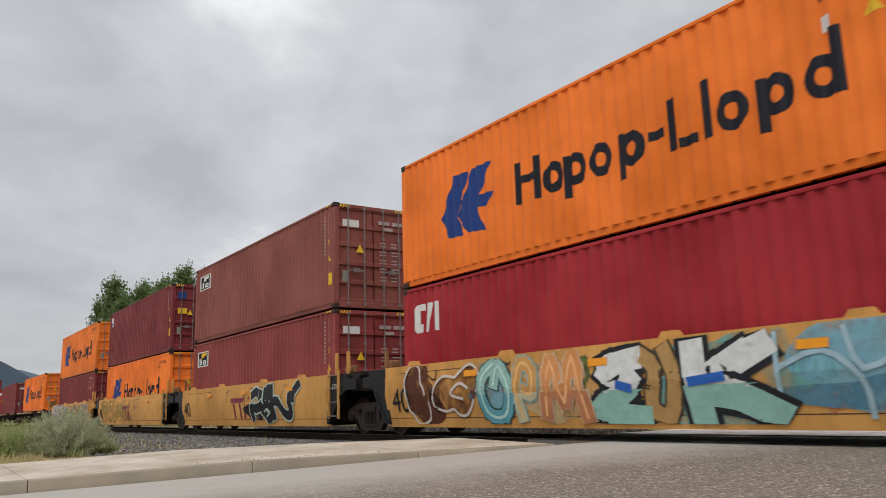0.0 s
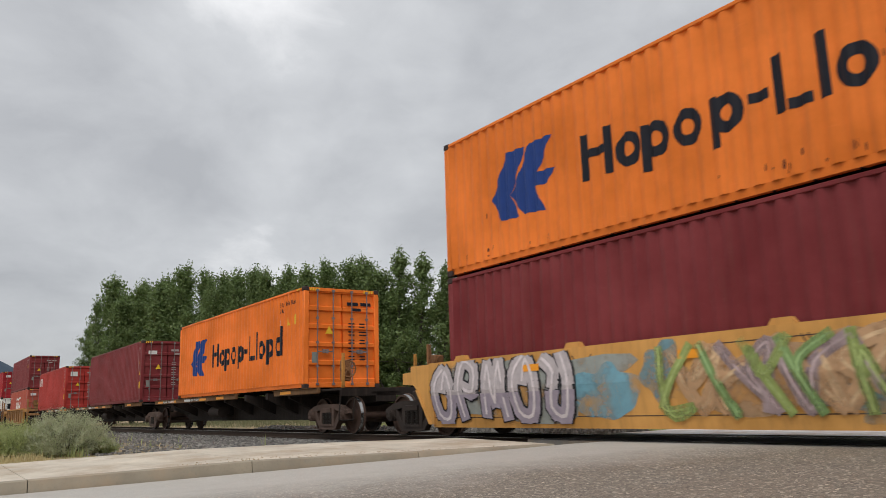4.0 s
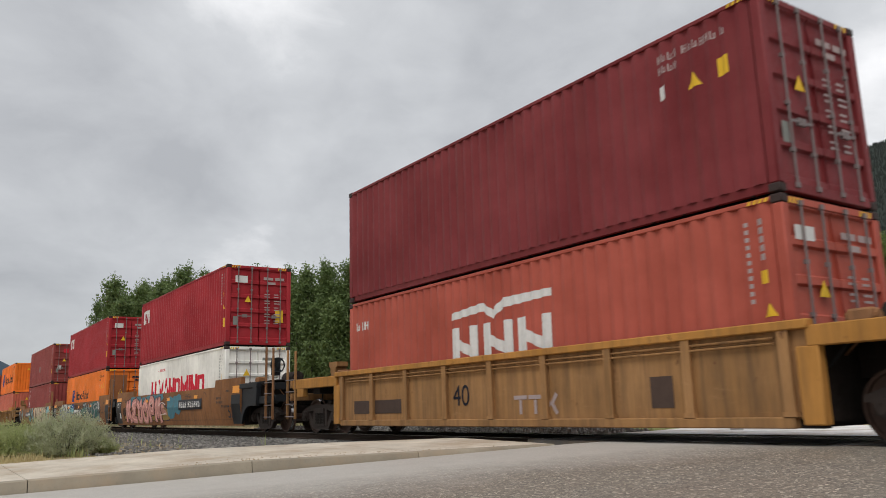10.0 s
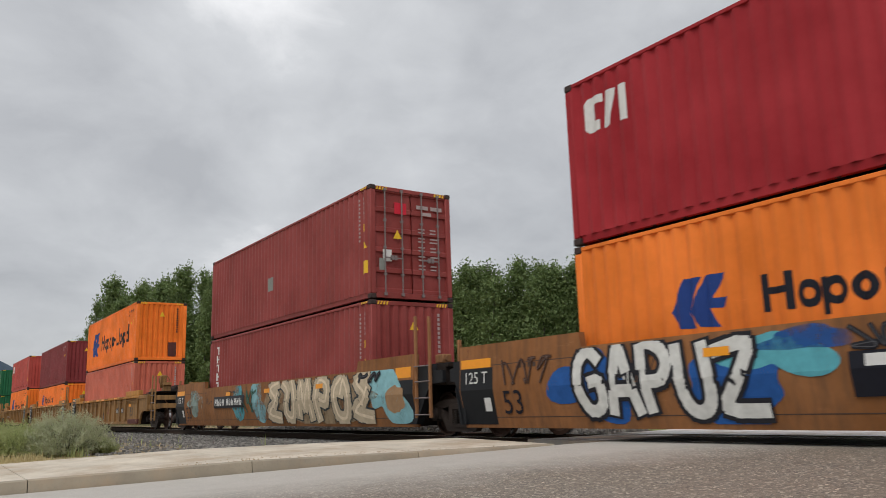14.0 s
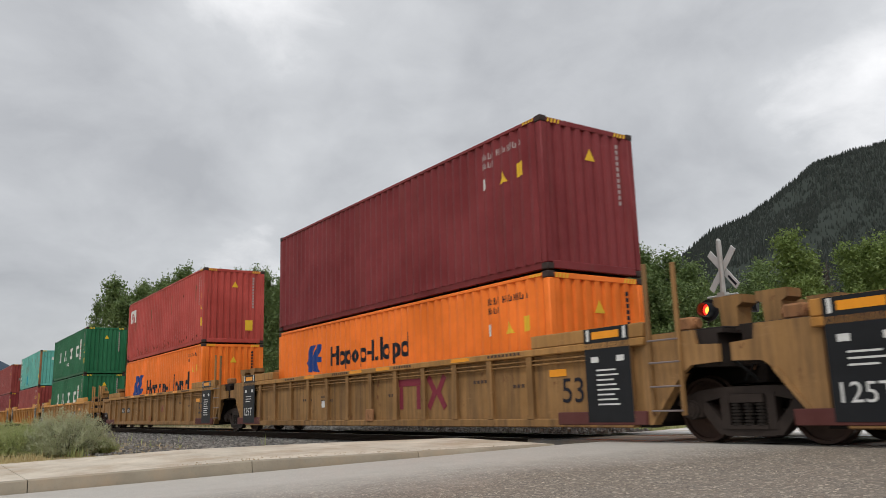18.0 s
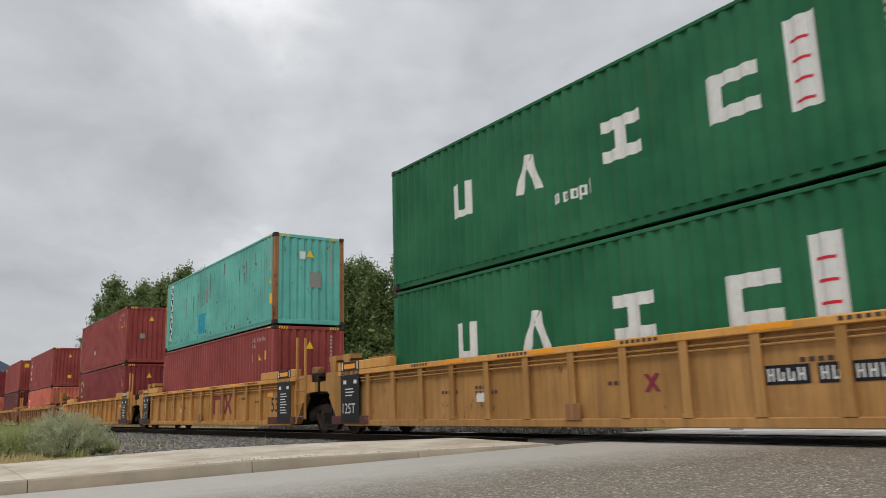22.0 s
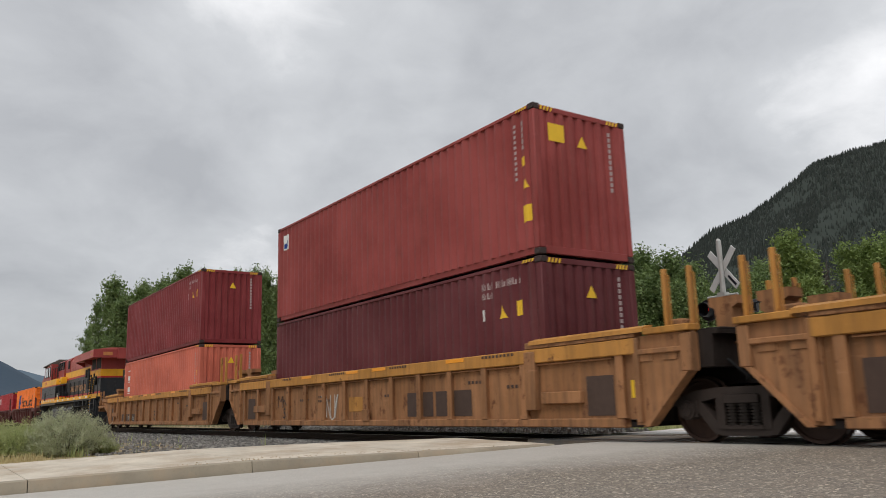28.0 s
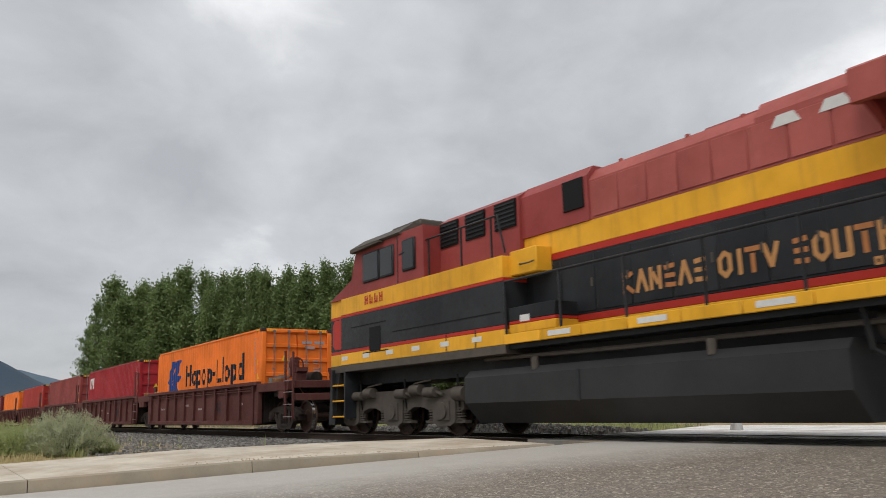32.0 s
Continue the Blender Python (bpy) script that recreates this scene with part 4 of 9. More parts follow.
def g_low_arch(t, s, x0, x1, zdeck):
    """Shallow side plate that sweeps up over the bogie from inside the well's end."""
    a = lambda x: t * x
    lo, hi = min(s * 1.36, s * 1.44), max(s * 1.36, s * 1.44)
    b = x0 - 0.65
    g = Geo().prism([(a(b - 0.1), 0.24), (a(b + 0.03), 0.24), (a(b + 0.36), 0.56), (a(b + 0.69), 0.85), (a(b + 1.0), 1.04), (a(b + 1.45), 1.14), (a(x1), 1.16), (a(x1), 1.50), (a(b - 0.1), 1.50)], 1, lo, hi)
    lo, hi = min(s * 1.34, s * 1.50), max(s * 1.34, s * 1.50)
    g.prism([(a(b - 0.02), 0.24), (a(b + 0.06), 0.24), (a(b + 0.72), 0.84), (a(b + 1.46), 1.12), (a(x1), 1.14), (a(x1), 1.20), (a(b + 1.42), 1.18), (a(b + 0.66), 0.90)], 1, lo, hi)
    g.cbox(min(a(x0 - 0.1), a(x1 + 0.02)), max(a(x0 - 0.1), a(x1 + 0.02)), lo, hi, 1.36, 1.52, 0.015)
    g.cbox(min(a(x1 - 0.30), a(x1)), max(a(x1 - 0.30), a(x1)), lo, hi, 1.22, 1.352, 0.012)
    lo, hi = min(s * 1.26, s * 1.42), max(s * 1.26, s * 1.42)
    return g.cbox(min(a(x1), a(x1 + 1.25)), max(a(x1), a(x1 + 1.25)), lo, hi, 1.06, 1.20, 0.015)


def g_open_end(t, s, x0, x1, zdeck):
    """Side beam over an open bogie at the end of a short well car."""
    lo, hi = min(s * 1.32, s * 1.47), max(s * 1.32, s * 1.47)
    g = Geo().cbox(min(t * (x0 - 0.05), t * (x1 + 0.9)), max(t * (x0 - 0.05), t * (x1 + 0.9)), lo, hi, zdeck - 0.20, zdeck + 0.06, 0.015)
    g.cbox(min(t * (x0 - 0.2), t * (x0 + 0.1)), max(t * (x0 - 0.2), t * (x0 + 0.1)), lo, hi, 0.26, zdeck - 0.19, 0.015)
    return g.cbox(min(t * (x1 + 0.2), t * (x1 + 0.6)), max(t * (x1 + 0.2), t * (x1 + 0.6)), lo, hi, 0.98, zdeck - 0.19, 0.015)


def g_stake(h=0.95):
    g = Geo().cbox(-0.032, 0.032, -0.04, 0.04, 0, h, 0.01)
    return g.tube([(0.03, 0, 0.1), (0.08, 0, 0.14), (0.08, 0, h - 0.12), (0.03, 0, h - 0.08)], 0.011)


def g_hand_brake():
    g = Geo().lathe([(0.22, -0.02), (0.245, 0.0), (0.22, 0.02), (0.20, 0.0), (0.22, -0.02)], (0, 0, 0.62), 0, 20)
    for i in range(3):
        a = i * math.pi / 3
        g.box(-0.012, 0.012, -0.22 * abs(math.cos(a)) - 0.012, 0.22 * abs(math.cos(a)) + 0.012, 0.61, 0.63) if i == 0 else g.cyl((0, -0.22 * math.cos(a), 0.62 - 0.22 * math.sin(a)), (0, 0.22 * math.cos(a), 0.62 + 0.22 * math.sin(a)), 0.014, 6)
    g.cyl((-0.12, 0, 0.62), (0.02, 0, 0.62), 0.06, 10)
    return g.cbox(-0.22, -0.08, -0.14, 0.14, 0.30, 0.86, 0.03)


def g_ladder(top):
    g = Geo()
    for x, h in ((-0.27, top), (0.27, top - 0.06)):
        g.cbox(x - 0.032, x + 0.032, -0.06, 0.0, 0.05, h, 0.01)
    return g


def g_rung():
    return Geo().tube([(-0.27, -0.05, 0), (-0.25, -0.09, 0), (0.25, -0.09, 0), (0.27, -0.05, 0)], 0.014, 6)


def end_details(car, t, x0, x1, zdeck, colour, brake=False, stands=True, postcol=None, posts=(), ladder=0, shift=0.36, outer=False, boxy=False, low=False):
    # bulkhead, deck and sill are near-black, unlike the car's sides
    e = part("end_platform", lambda: g_end(t, x0, x1, zdeck), SPINE, car, "grimy dark end platform", key="end%d%.2f%.2f%.2f" % (t, x0, x1, zdeck))
    for s in (-1, 1):
        part("end_gusset", lambda: (g_open_end if x0 < 6.45 and zdeck < 1.45 else g_low_arch if low else g_arch if outer else g_box_end if boxy else g_gusset)(t, s, x0, x1, zdeck), TOPYEL if x0 < 6.45 and zdeck < 1.45 and colour is DUSTBROWN else colour, car, key="gus%d%d%d%d%d%.2f%.2f%.2f" % (low, boxy, outer, t, s, x0, x1, zdeck))
    if boxy:
        for s in (-1, 1):
            part("deck_edge", lambda: g_deck_edge(t, s, x0), TOPYEL, car, "worn yellow deck edge", key="dedge%d%d%.2f" % (t, s, x0))
            for d in (0.16, 0.62):
                part("latch_plate", lambda: Geo().cbox(-0.13, 0.13, -0.008, 0.008, 0, 0.10, 0.004), RUSTY, e, key="latchp", at=(t * (x0 + d), s * 1.452, 1.18))
    if low:
        for s in (-1, 1):
            for d in (0.43, 1.10):
                part("guide_post", lambda: g_stake(0.78), colour, e, key="stake0.78", at=(t * (x1 + d), s * 1.34, 1.18))
            part("hand_rail", lambda: Geo().tube([(-0.34, 0, 0), (0.34, 0, 0)], 0.016), GALV, e, key="endrail", at=(t * (x1 + 0.765), s * 1.34, 1.56))
    if outer:
        part("walkway", lambda: Geo().cbox(min(t * x0, t * (x1 + 1.0)), max(t * x0, t * (x1 + 1.0)), -1.2, 1.2, zdeck + 0.05, zdeck + 0.08, 0.006), SPINE, e, "dark walkway grating", key="walkw%d%.2f%.2f" % (t, x0, x1))
        for z in (0.9, 1.25):
            part("end_beam", lambda: Geo().cbox(-0.06, 0.06, -1.4, 1.4, 0, 0.2, 0.012), colour, e, key="ebeam", at=(t * (x1 + 1.2), 0, z))
    for s in (-1, 1):
        if ladder:
            a = (t * (x0 + shift), s * 1.44, 0.34)
            turn = (0, 0, 0 if s < 0 else math.pi)
            part("ladder", lambda: g_ladder(ladder if s < 0 else 1.3), postcol or colour, e, key="ladder%.2f" % (ladder if s < 0 else 1.3), at=a).rotation_euler = turn
            for z in (0.12, 0.46, 0.80, 1.12):
                part("rung", g_rung, GALV, e, key="rung", at=(a[0], a[1], a[2] + z)).rotation_euler = turn
        for d, h in posts:
            part("guide_post", lambda: g_stake(h), postcol or colour, e, key="stake%.2f" % h, at=(t * (x0 + d), s * 1.30, zdeck - 0.06))
    # brake gear and hoses in the gap between cars
    part("brake_pipe", lambda: Geo().tube([(t * x0, -1.1, 0.95), (t * (x0 + 0.3), -1.12, 1.25), (t * (x0 + 0.7), -1.05, 1.30), (t * (x1 - 0.1), -1.0, 1.15), (t * (x1 + 0.2), -0.9, 0.85)], 0.022), RUBBER, e, "black hose", key="bpipe%d%.2f%.2f" % (t, x0, x1))
    part("brake_pipe", lambda: Geo().tube([(t * x0, -0.7, 1.1), (t * (x0 + 0.4), -0.75, 1.42), (t * x1, -0.8, 1.38), (t * (x1 + 0.25), -0.6, 1.0)], 0.016), RUSTY, e, "rusty pipe", key="bpip2%d%.2f%.2f" % (t, x0, x1))
    part("valve", lambda: Geo().cbox(-0.16, 0.16, -0.12, 0.12, 0, 0.2, 0.03).cyl((-0.2, 0, 0.1), (0.2, 0, 0.1), 0.07, 10), RUSTY, e, "rusty brake valve", key="valve", at=(t * (x0 + 0.45), -1.0, zdeck + 0.03))
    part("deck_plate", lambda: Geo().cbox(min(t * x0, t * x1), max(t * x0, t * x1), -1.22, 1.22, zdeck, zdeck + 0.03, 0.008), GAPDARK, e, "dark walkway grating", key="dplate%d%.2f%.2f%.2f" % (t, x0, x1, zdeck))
    for y in ((-0.62, 0.62) if stands else ()):
        part("stand", lambda: Geo().prism([(-0.13, 0), (0.13, 0), (0.15, 0.30), (0.24, 0.35), (0.24, 0.47), (-0.24, 0.47), (-0.24, 0.35), (-0.15, 0.30)], 1, -0.17, 0.17), colour, e, key="stand", at=(t * (x1 - 0.25), y, zdeck + 0.03))
    if brake:
        part("hand_brake", g_hand_brake, colour, e, key="hbrake", at=(t * (x1 - 0.15), -0.75, zdeck - 0.05))
        part("air_reservoir", lambda: Geo().cyl((-0.45, 0, 0.2), (0.45, 0, 0.2), 0.19, 16), SPINE, e, key="airres", at=(t * (x0 + 0.7), 0.0, zdeck))
    return e


def coupler(car, t, x):
    c = part("coupler", g_coupler, STEEL, car, key="coupler", at=(x, 0, 0))
    c.rotation_euler = (0, 0, 0 if t > 0 else math.pi)


def ribbed_car(u, colour, label, front, rear=None, top=None, half=8.4, nrib=15, cut=5.85, brake=False, black=True, deck=1.56, chord=1.42, tall=True, cross=True):
    """A ribbed well car for one stack; front and rear: where its bogies stand, from its middle."""
    car = rides(thing("well_car", label, "rail car", "container cars of the train"), u)
    top = top or colour
    low = bool(rear) and not tall
    back = -half + (0.70 if low else 0.0)
    for s in (-1, 1):
        part("side_sheet", lambda: g_ribbed_sheet(s, back, half), colour, car, key="sheet%d%.2f%.2f" % (s, half, back))
        part("top_chord", lambda: g_chord(s, -half, half, chord, 1.54, 1.33, 1.505), top, car, key="tch%d%.2f%.2f" % (s, half, chord))
        if s < 0:
            for z in (1.27, 1.34):
                part("air_pipe", lambda: Geo().cyl((-half + 0.5, -1.452, z), (half - 0.5, -1.452, z), 0.016, 6), colour, car, "thin pipe under the top chord", key="apipe%.2f%.2f" % (half, z))
        part("bottom_chord", lambda: g_chord(s, max(back, -half + 0.3), half - 0.3, 0.22, 0.36, 1.33, 1.49), colour, car, key="bch%d%.2f%.2f" % (s, half, back))
        for t in (-1, 1) if cut else ():
            far = 9.2 if low and t < 0 else half
            part("raised_chord", lambda: g_chord(s, min(t * cut, t * far), max(t * cut, t * far), 1.545, 1.76 if tall else 1.66, 1.30, 1.50), top if tall else colour, car, key="rch%d%d%.2f%.2f%d" % (s, t, cut, far, tall))
        for i in range(nrib):
            x = -half + 0.35 + (2 * half - 0.7) * i / (nrib - 1)
            if (half > 8 and 6.2 < x < 7.2) or x < back + 0.1:
                continue
            r = part("rib", g_rib, colour, car, key="rib", at=(x, 0, 0))
            if s > 0:
                r.rotation_euler = (0, 0, math.pi)
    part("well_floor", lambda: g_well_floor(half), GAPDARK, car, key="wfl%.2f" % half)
    if half > 8:
        ribbed_marks(car, half, not tall, cross)
    wells(car, colour, half, front, rear, brake, deck, tall)
    return car


def wells(car, colour, half, front, rear, brake, deck, tall=True):
    posts = () if tall else ((0.50, 1.02), (0.96, 1.0))
    if brake:
        end_details(car, 1, half, front + 0.16, deck, colour, True, ladder=1.98 if tall else 1.15, shift=front - half + 1.15, outer=True, posts=posts)
    else:
        end_details(car, 1, half, front - 0.15, deck, colour, False, ladder=2.28 if tall else 0, posts=posts, postcol=None if tall else TOPYEL, boxy=not tall)
    if rear:
        end_details(car, -1, half, 0.16 - rear, deck, colour, False, ladder=1.98 if tall else 0, shift=-rear - half + 1.13, outer=True, posts=posts if tall else (), low=not tall)
    else:
        end_details(car, -1, half, front - 0.15, deck, colour, False, posts=posts, postcol=None if tall else TOPYEL, boxy=not tall)
    bogie(car, front)
    if rear:
        bogie(car, rear)
        coupler(car, -1, rear - 1.3)


def car_marks(car, yf, x53, black_at, size="53", stripes=(-5.2, -1.0, 3.6)):
    """Length figures, black notice panels with white bars, reflectors and jacking pads on the near side."""
    if size:
        part("length_figure", lettering(size, x53, 0.62, 0.40, yf, 0.006), INK, car, "black stencilled length figure " + size)
    for i, x in enumerate(black_at):
        part("notice_panel", decal(Geo(), [rect(x - 0.48, x + 0.48, 0.30, 1.755)], lambda a, b: -1.502, (), (), 0.003), BLACK, car, "black notice panel")
        p = [rect(x - 0.24, x + 0.22 - 0.05 * (k % 3), 0.56 + 0.075 * k, 0.585 + 0.075 * k) for k in range(8)]
        p += [rect(x - 0.34, x - 0.18, 1.22, 1.31), rect(x + 0.20, x + 0.36, 1.22, 1.31), rect(x - 0.42, x - 0.36, 1.56, 1.74), rect(x + 0.36, x + 0.42, 1.56, 1.74)]
        if x < 0:
            part("load_mark", lettering("125T", x - 0.44, 0.52, 0.24, lambda a, b: -1.502, 0.008), WMARK, car, "white load figure 125T")
            p = p[5:]
        part("reflector", decal(Geo(), [rect(x - 0.30, x + 0.28, 1.585, 1.70)], lambda a, b: -1.502, (), (), 0.007), OMARK, car, "orange reflector")
        part("notice_writing", decal(Geo(), p, lambda a, b: -1.502, (), (), 0.007), WMARK, car, "white bars of small writing")["kind"] = "stuff"
    for x in stripes:
        part("reflector", decal(Geo(), [rect(x, x + 0.42, 1.05, 1.17)], lambda a, b: yf(a, b), (), (), 0.008), OMARK, car, "orange reflector")


def ribbed_marks(car, half, rusty, cross=True):
    """Reflectors and stencils on the top chord, notices in the bays, a patched middle rib."""
    top = lambda a, b: -1.507
    for x in (-3.6, -0.96, 0.35, 3.4):
        part("reflector", decal(Geo(), [rect(x, x + 0.62, 1.455, 1.525)], top), OMARK, car, "dull orange reflector")
    for x, n in ((-1.9, 8), (1.15, 7), (4.6, 9), (-4.9, 6)):
        part("stencilled_code", decal(Geo(), [rect(x + 0.11 * i, x + 0.11 * i + 0.07, 1.465, 1.515) for i in range(n)], top), GRIME, car, "dark bars of small stencilled writing")["kind"] = "stuff"
    part("rib_plate", Geo().cbox(-0.16, 0.19, -1.515, -1.48, 0.33, 0.60, 0.008), RUSTY, car, "rusty plate on the middle rib")
    if rusty:
        for t in (-1, 1):
            part("box_step", Geo().cbox(min(t * 6.22, t * 7.18), max(t * 6.22, t * 7.18), -1.50, -1.39, 0.60, 0.80, 0.015), RUSTY, car, "rusty box beam")
            part("chord_foot", Geo().cbox(min(t * 5.84, t * 6.12), max(t * 5.84, t * 6.12), -1.53, -1.40, 0.50, 1.50, 0.015), RUSTY, car)
            part("panel", decal(Geo(), [rect(min(t * 7.25, t * 7.85), max(t * 7.25, t * 7.85), 0.40, 1.02)], flat_ribbed), GRIME, car, "dark grimy panel")
            part("slope_top", Geo().prism([(-1.53, 1.61), (-1.53, 1.675), (-1.36, 1.72), (-1.30, 1.72), (-1.30, 1.662), (-1.505, 1.662)], 0, min(t * 6.0, t * 8.6), max(t * 6.0, t * 8.6)), TOPYEL, car)
            for k in range(5):
                x = t * 6.35 + t * 0.45 * k
                part("latch_plate", Geo().cbox(x - 0.12, x + 0.12, -1.512, -1.50, 1.55, 1.60, 0.004), RUSTY, car)
        part("notice", decal(Geo(), [rect(8.2, 8.36, 0.66, 0.92)], flat_ribbed), YMARK, car, "small yellow notice")
        return
    part("notice", decal(Geo(), [rect(-2.72 if half > 8 else 2.0, -2.3 if half > 8 else 2.4, 0.68, 0.85)], flat_ribbed, (), (), 0.004), WMARK, car, "small white notice")
    x = 1.63
    for d in (-1, 1) if cross else ():
        part("cross_mark", decal(Geo(), [[(x - d * 0.15, 0.74), (x - d * 0.06, 0.74), (x + d * 0.15, 1.0), (x + d * 0.06, 1.0)]], flat_ribbed, (), (), 0.005 + 0.002 * d), PURPLE, car, "faded purple cross mark")


def flat_ribbed(x, z):
    return -1.404


def smooth_car(u, colour, label, half0, half1, front, rear=None, raised=None, ztop=1.50, endcol=None, tabs=True, brake=False):
    car = rides(thing("well_car", label, "rail car", "container cars of the train"), u)
    for s in (-1, 1):
        part("side_skin", lambda: g_smooth_side(s, -half0, half1, ztop, raised), colour, car, key="skin%d%.2f%.2f%s" % (s, half0, half1, raised))
        if tabs:
            for x in (-5.4, -2.2, 1.6, 4.4):
                part("stacking_tab", lambda: Geo().prism([(-0.20, 0), (0.20, 0), (0.13, 0.09), (-0.13, 0.09)], 1, -0.05, 0.05), colour, car, key="tab", at=(x, s * 1.40, ztop))
    for z, a, b in ((0.385, -half0 + 0.05, half1 - 0.05), (1.335, -half0 + 0.6, -half0 + 3.4), (1.33, 0.6, 2.2)):
        part("seam", decal(Geo(), [rect(a, b, z, z + 0.014)], smooth_y, (), (), 0.003), GRIME, car, "dark seam line")
    rnd = random.Random(int(u * 10))
    for i in range(5):
        x = rnd.uniform(-half0 + 0.5, half1 - 1.5)
        line = squiggle(rnd, x, x + rnd.uniform(0.4, 1.1), 0.95, 1.36, 4)
        g = Geo()
        for p in stroke_polys(line, 0.022):
            decal(g, [p], smooth_y, (), (0.9,), 0.0035)
        part("scribble", g, GRIME, car, "thin dark scribble")["kind"] = "stuff"
    part("well_floor", lambda: g_well_floor(min(half0, half1)), GAPDARK, car, key="wfl%.2f" % min(half0, half1))
    e = endcol or colour
    end_details(car, 1, half1, front + (0.16 if brake else -0.15), 1.48, e, brake, outer=brake, shift=front - half1 + 1.15 if brake else 0.36, stands=False, postcol=RUSTY if raised else YELLOW, ladder=2.2 if raised else 1.30, posts=() if raised else ((0.2, 0.62), (0.85, 0.62)))
    end_details(car, -1, half0, (-rear if rear else front) - 0.15, 1.48, BLACK if raised else e, False, stands=False, postcol=RUSTY, posts=((0.25, 0.5),))
    bogie(car, front)
    if rear:
        bogie(car, rear)
        coupler(car, -1, rear - 1.3)
    for x in (-3.4, 0.0, 3.6):
        part("reflector", decal(Geo(), [rect(x, x + 0.42, 1.17, 1.29)], smooth_y, (), (0.9,), 0.036), OMARK, car, "orange reflector")
    return car


def blob(cx, cz, w, h, seed, n=44, rough=0.40):
    """A soft, uneven closed outline."""
    rnd = random.Random(seed)
    k = [(rnd.uniform(-1, 1) * rough / (j + 1), rnd.uniform(0, 6.28)) for j in range(7)]
    pts = []
    for i in range(n):
        a = 2 * math.pi * i / n
        r = 1 + sum(m * math.cos((j + 2) * a + p) for j, (m, p) in enumerate(k))
        pts.append((cx + w / 2 * r * math.cos(a), cz + h / 2 * r * math.sin(a)))
    return pts


SPRAY = {}


def spray(rgb):
    """Thin spray paint, patchy where it has worn or drifted."""
    key = tuple(rgb)
    if key not in SPRAY:
        m, nt, b = material("spray_paint_%d" % len(SPRAY))
        n = noise_node(nt, coords(nt), 2.2, 7, 0.68).outputs[0]
        n2 = noise_node(nt, coords(nt), 6.0, 5, 0.6).outputs[0]
        nt.links.new(mix_node(nt, n2, tuple(c * 0.6 for c in rgb), tuple(min(1, c * 1.3) for c in rgb)), b.inputs["Base Color"])
        nt.links.new(ramp_node(nt, n, [(0.26, (0.55,) * 3), (0.36, (1.0,) * 3)]), b.inputs["Alpha"])
        b.inputs["Roughness"].default_value, b.inputs["Specular IOR Level"].default_value = 0.6, 0.15
        SPRAY[key] = m
    return SPRAY[key]


def mist(rgb):
    """Sprayed haze of paint that thins out unevenly."""
    key = ("mist",) + tuple(rgb)
    if key not in SPRAY:
        m, nt, b = material("spray_haze_%d" % len(SPRAY))
        n = noise_node(nt, coords(nt), 1.5, 6, 0.62).outputs[0]
        n2 = noise_node(nt, coords(nt), 5.0, 5, 0.6).outputs[0]
        nt.links.new(mix_node(nt, n2, tuple(c * 0.65 for c in rgb), tuple(min(1, c * 1.25) for c in rgb)), b.inputs["Base Color"])
        nt.links.new(ramp_node(nt, n, [(0.36, (0.0,) * 3), (0.58, (0.85,) * 3)]), b.inputs["Alpha"])
        b.inputs["Roughness"].default_value, b.inputs["Specular IOR Level"].default_value = 0.6, 0.15
        SPRAY[key] = m
    return SPRAY[key]


def graffiti(car, yf, shapes, label="painted graffiti shape"):
    """Shapes: (x, z, width, height, colour, seed, ring): uneven patches, or rings where ring > 0 gives the line's width."""
    for i, (x, z, w, h, rgb, seed, ring) in enumerate(shapes):
        out = blob(x, z, w, h, seed)
        polys = [out]
        if ring > 0:
            cx, cz = x, z
            polys.append([(cx + (a - cx) * (1 - 2 * ring / w), cz + (b - cz) * (1 - 2 * ring / h)) for a, b in out])
        lim = 1.47
        polys = [[(a, min(max(b, 0.27), lim)) for a, b in p] for p in polys]
        part("graffiti", decal(Geo(), polys, yf, (), (0.9,), 0.006 + 0.0013 * i), spray(rgb) if ring < 0 or 0 < ring < 0.1 else mist(rgb), car, label)


def squiggle(rnd, x0, x1, z0, z1, n=4):
    """A smooth chance line through a cell."""
    pts = [(rnd.uniform(x0, x1), rnd.uniform(z0, z1)) for _ in range(n)]
    pts[0] = (x0 + (x1 - x0) * rnd.uniform(0, 0.3), rnd.choice((z0, z1)))
    pts[-1] = (x1 - (x1 - x0) * rnd.uniform(0, 0.3), rnd.choice((z0, z1)))
    if n > 3:
        pts[1] = (pts[1][0], z1 if pts[0][1] == z0 else z0)
    P = [pts[0]] + pts + [pts[-1]]
    out = []
    for i in range(1, len(P) - 2):
        for k in range(5):
            t = k / 5
            out.append(tuple(0.5 * (2 * P[i][d] + (P[i + 1][d] - P[i - 1][d]) * t + (2 * P[i - 1][d] - 5 * P[i][d] + 4 * P[i + 1][d] - P[i + 2][d]) * t * t + (3 * P[i][d] - P[i - 1][d] - 3 * P[i + 1][d] + P[i + 2][d]) * t ** 3) for d in (0, 1)))
    return out + [pts[-1]]


def stroke_polys(line, w):
    out = []
    for (a, b), (c, d) in zip(line, line[1:]):
        l = math.hypot(c - a, d - b) or 1
        ux, uz = (c - a) / l, (d - b) / l
        e = w * 0.28
        a2, b2, c2, d2 = a - ux * e, b - uz * e, c + ux * e, d + uz * e
        out.append([(a2 - uz * w / 2, b2 + ux * w / 2), (c2 - uz * w / 2, d2 + ux * w / 2), (c2 + uz * w / 2, d2 - ux * w / 2), (a2 + uz * w / 2, b2 - ux * w / 2)])
    return out


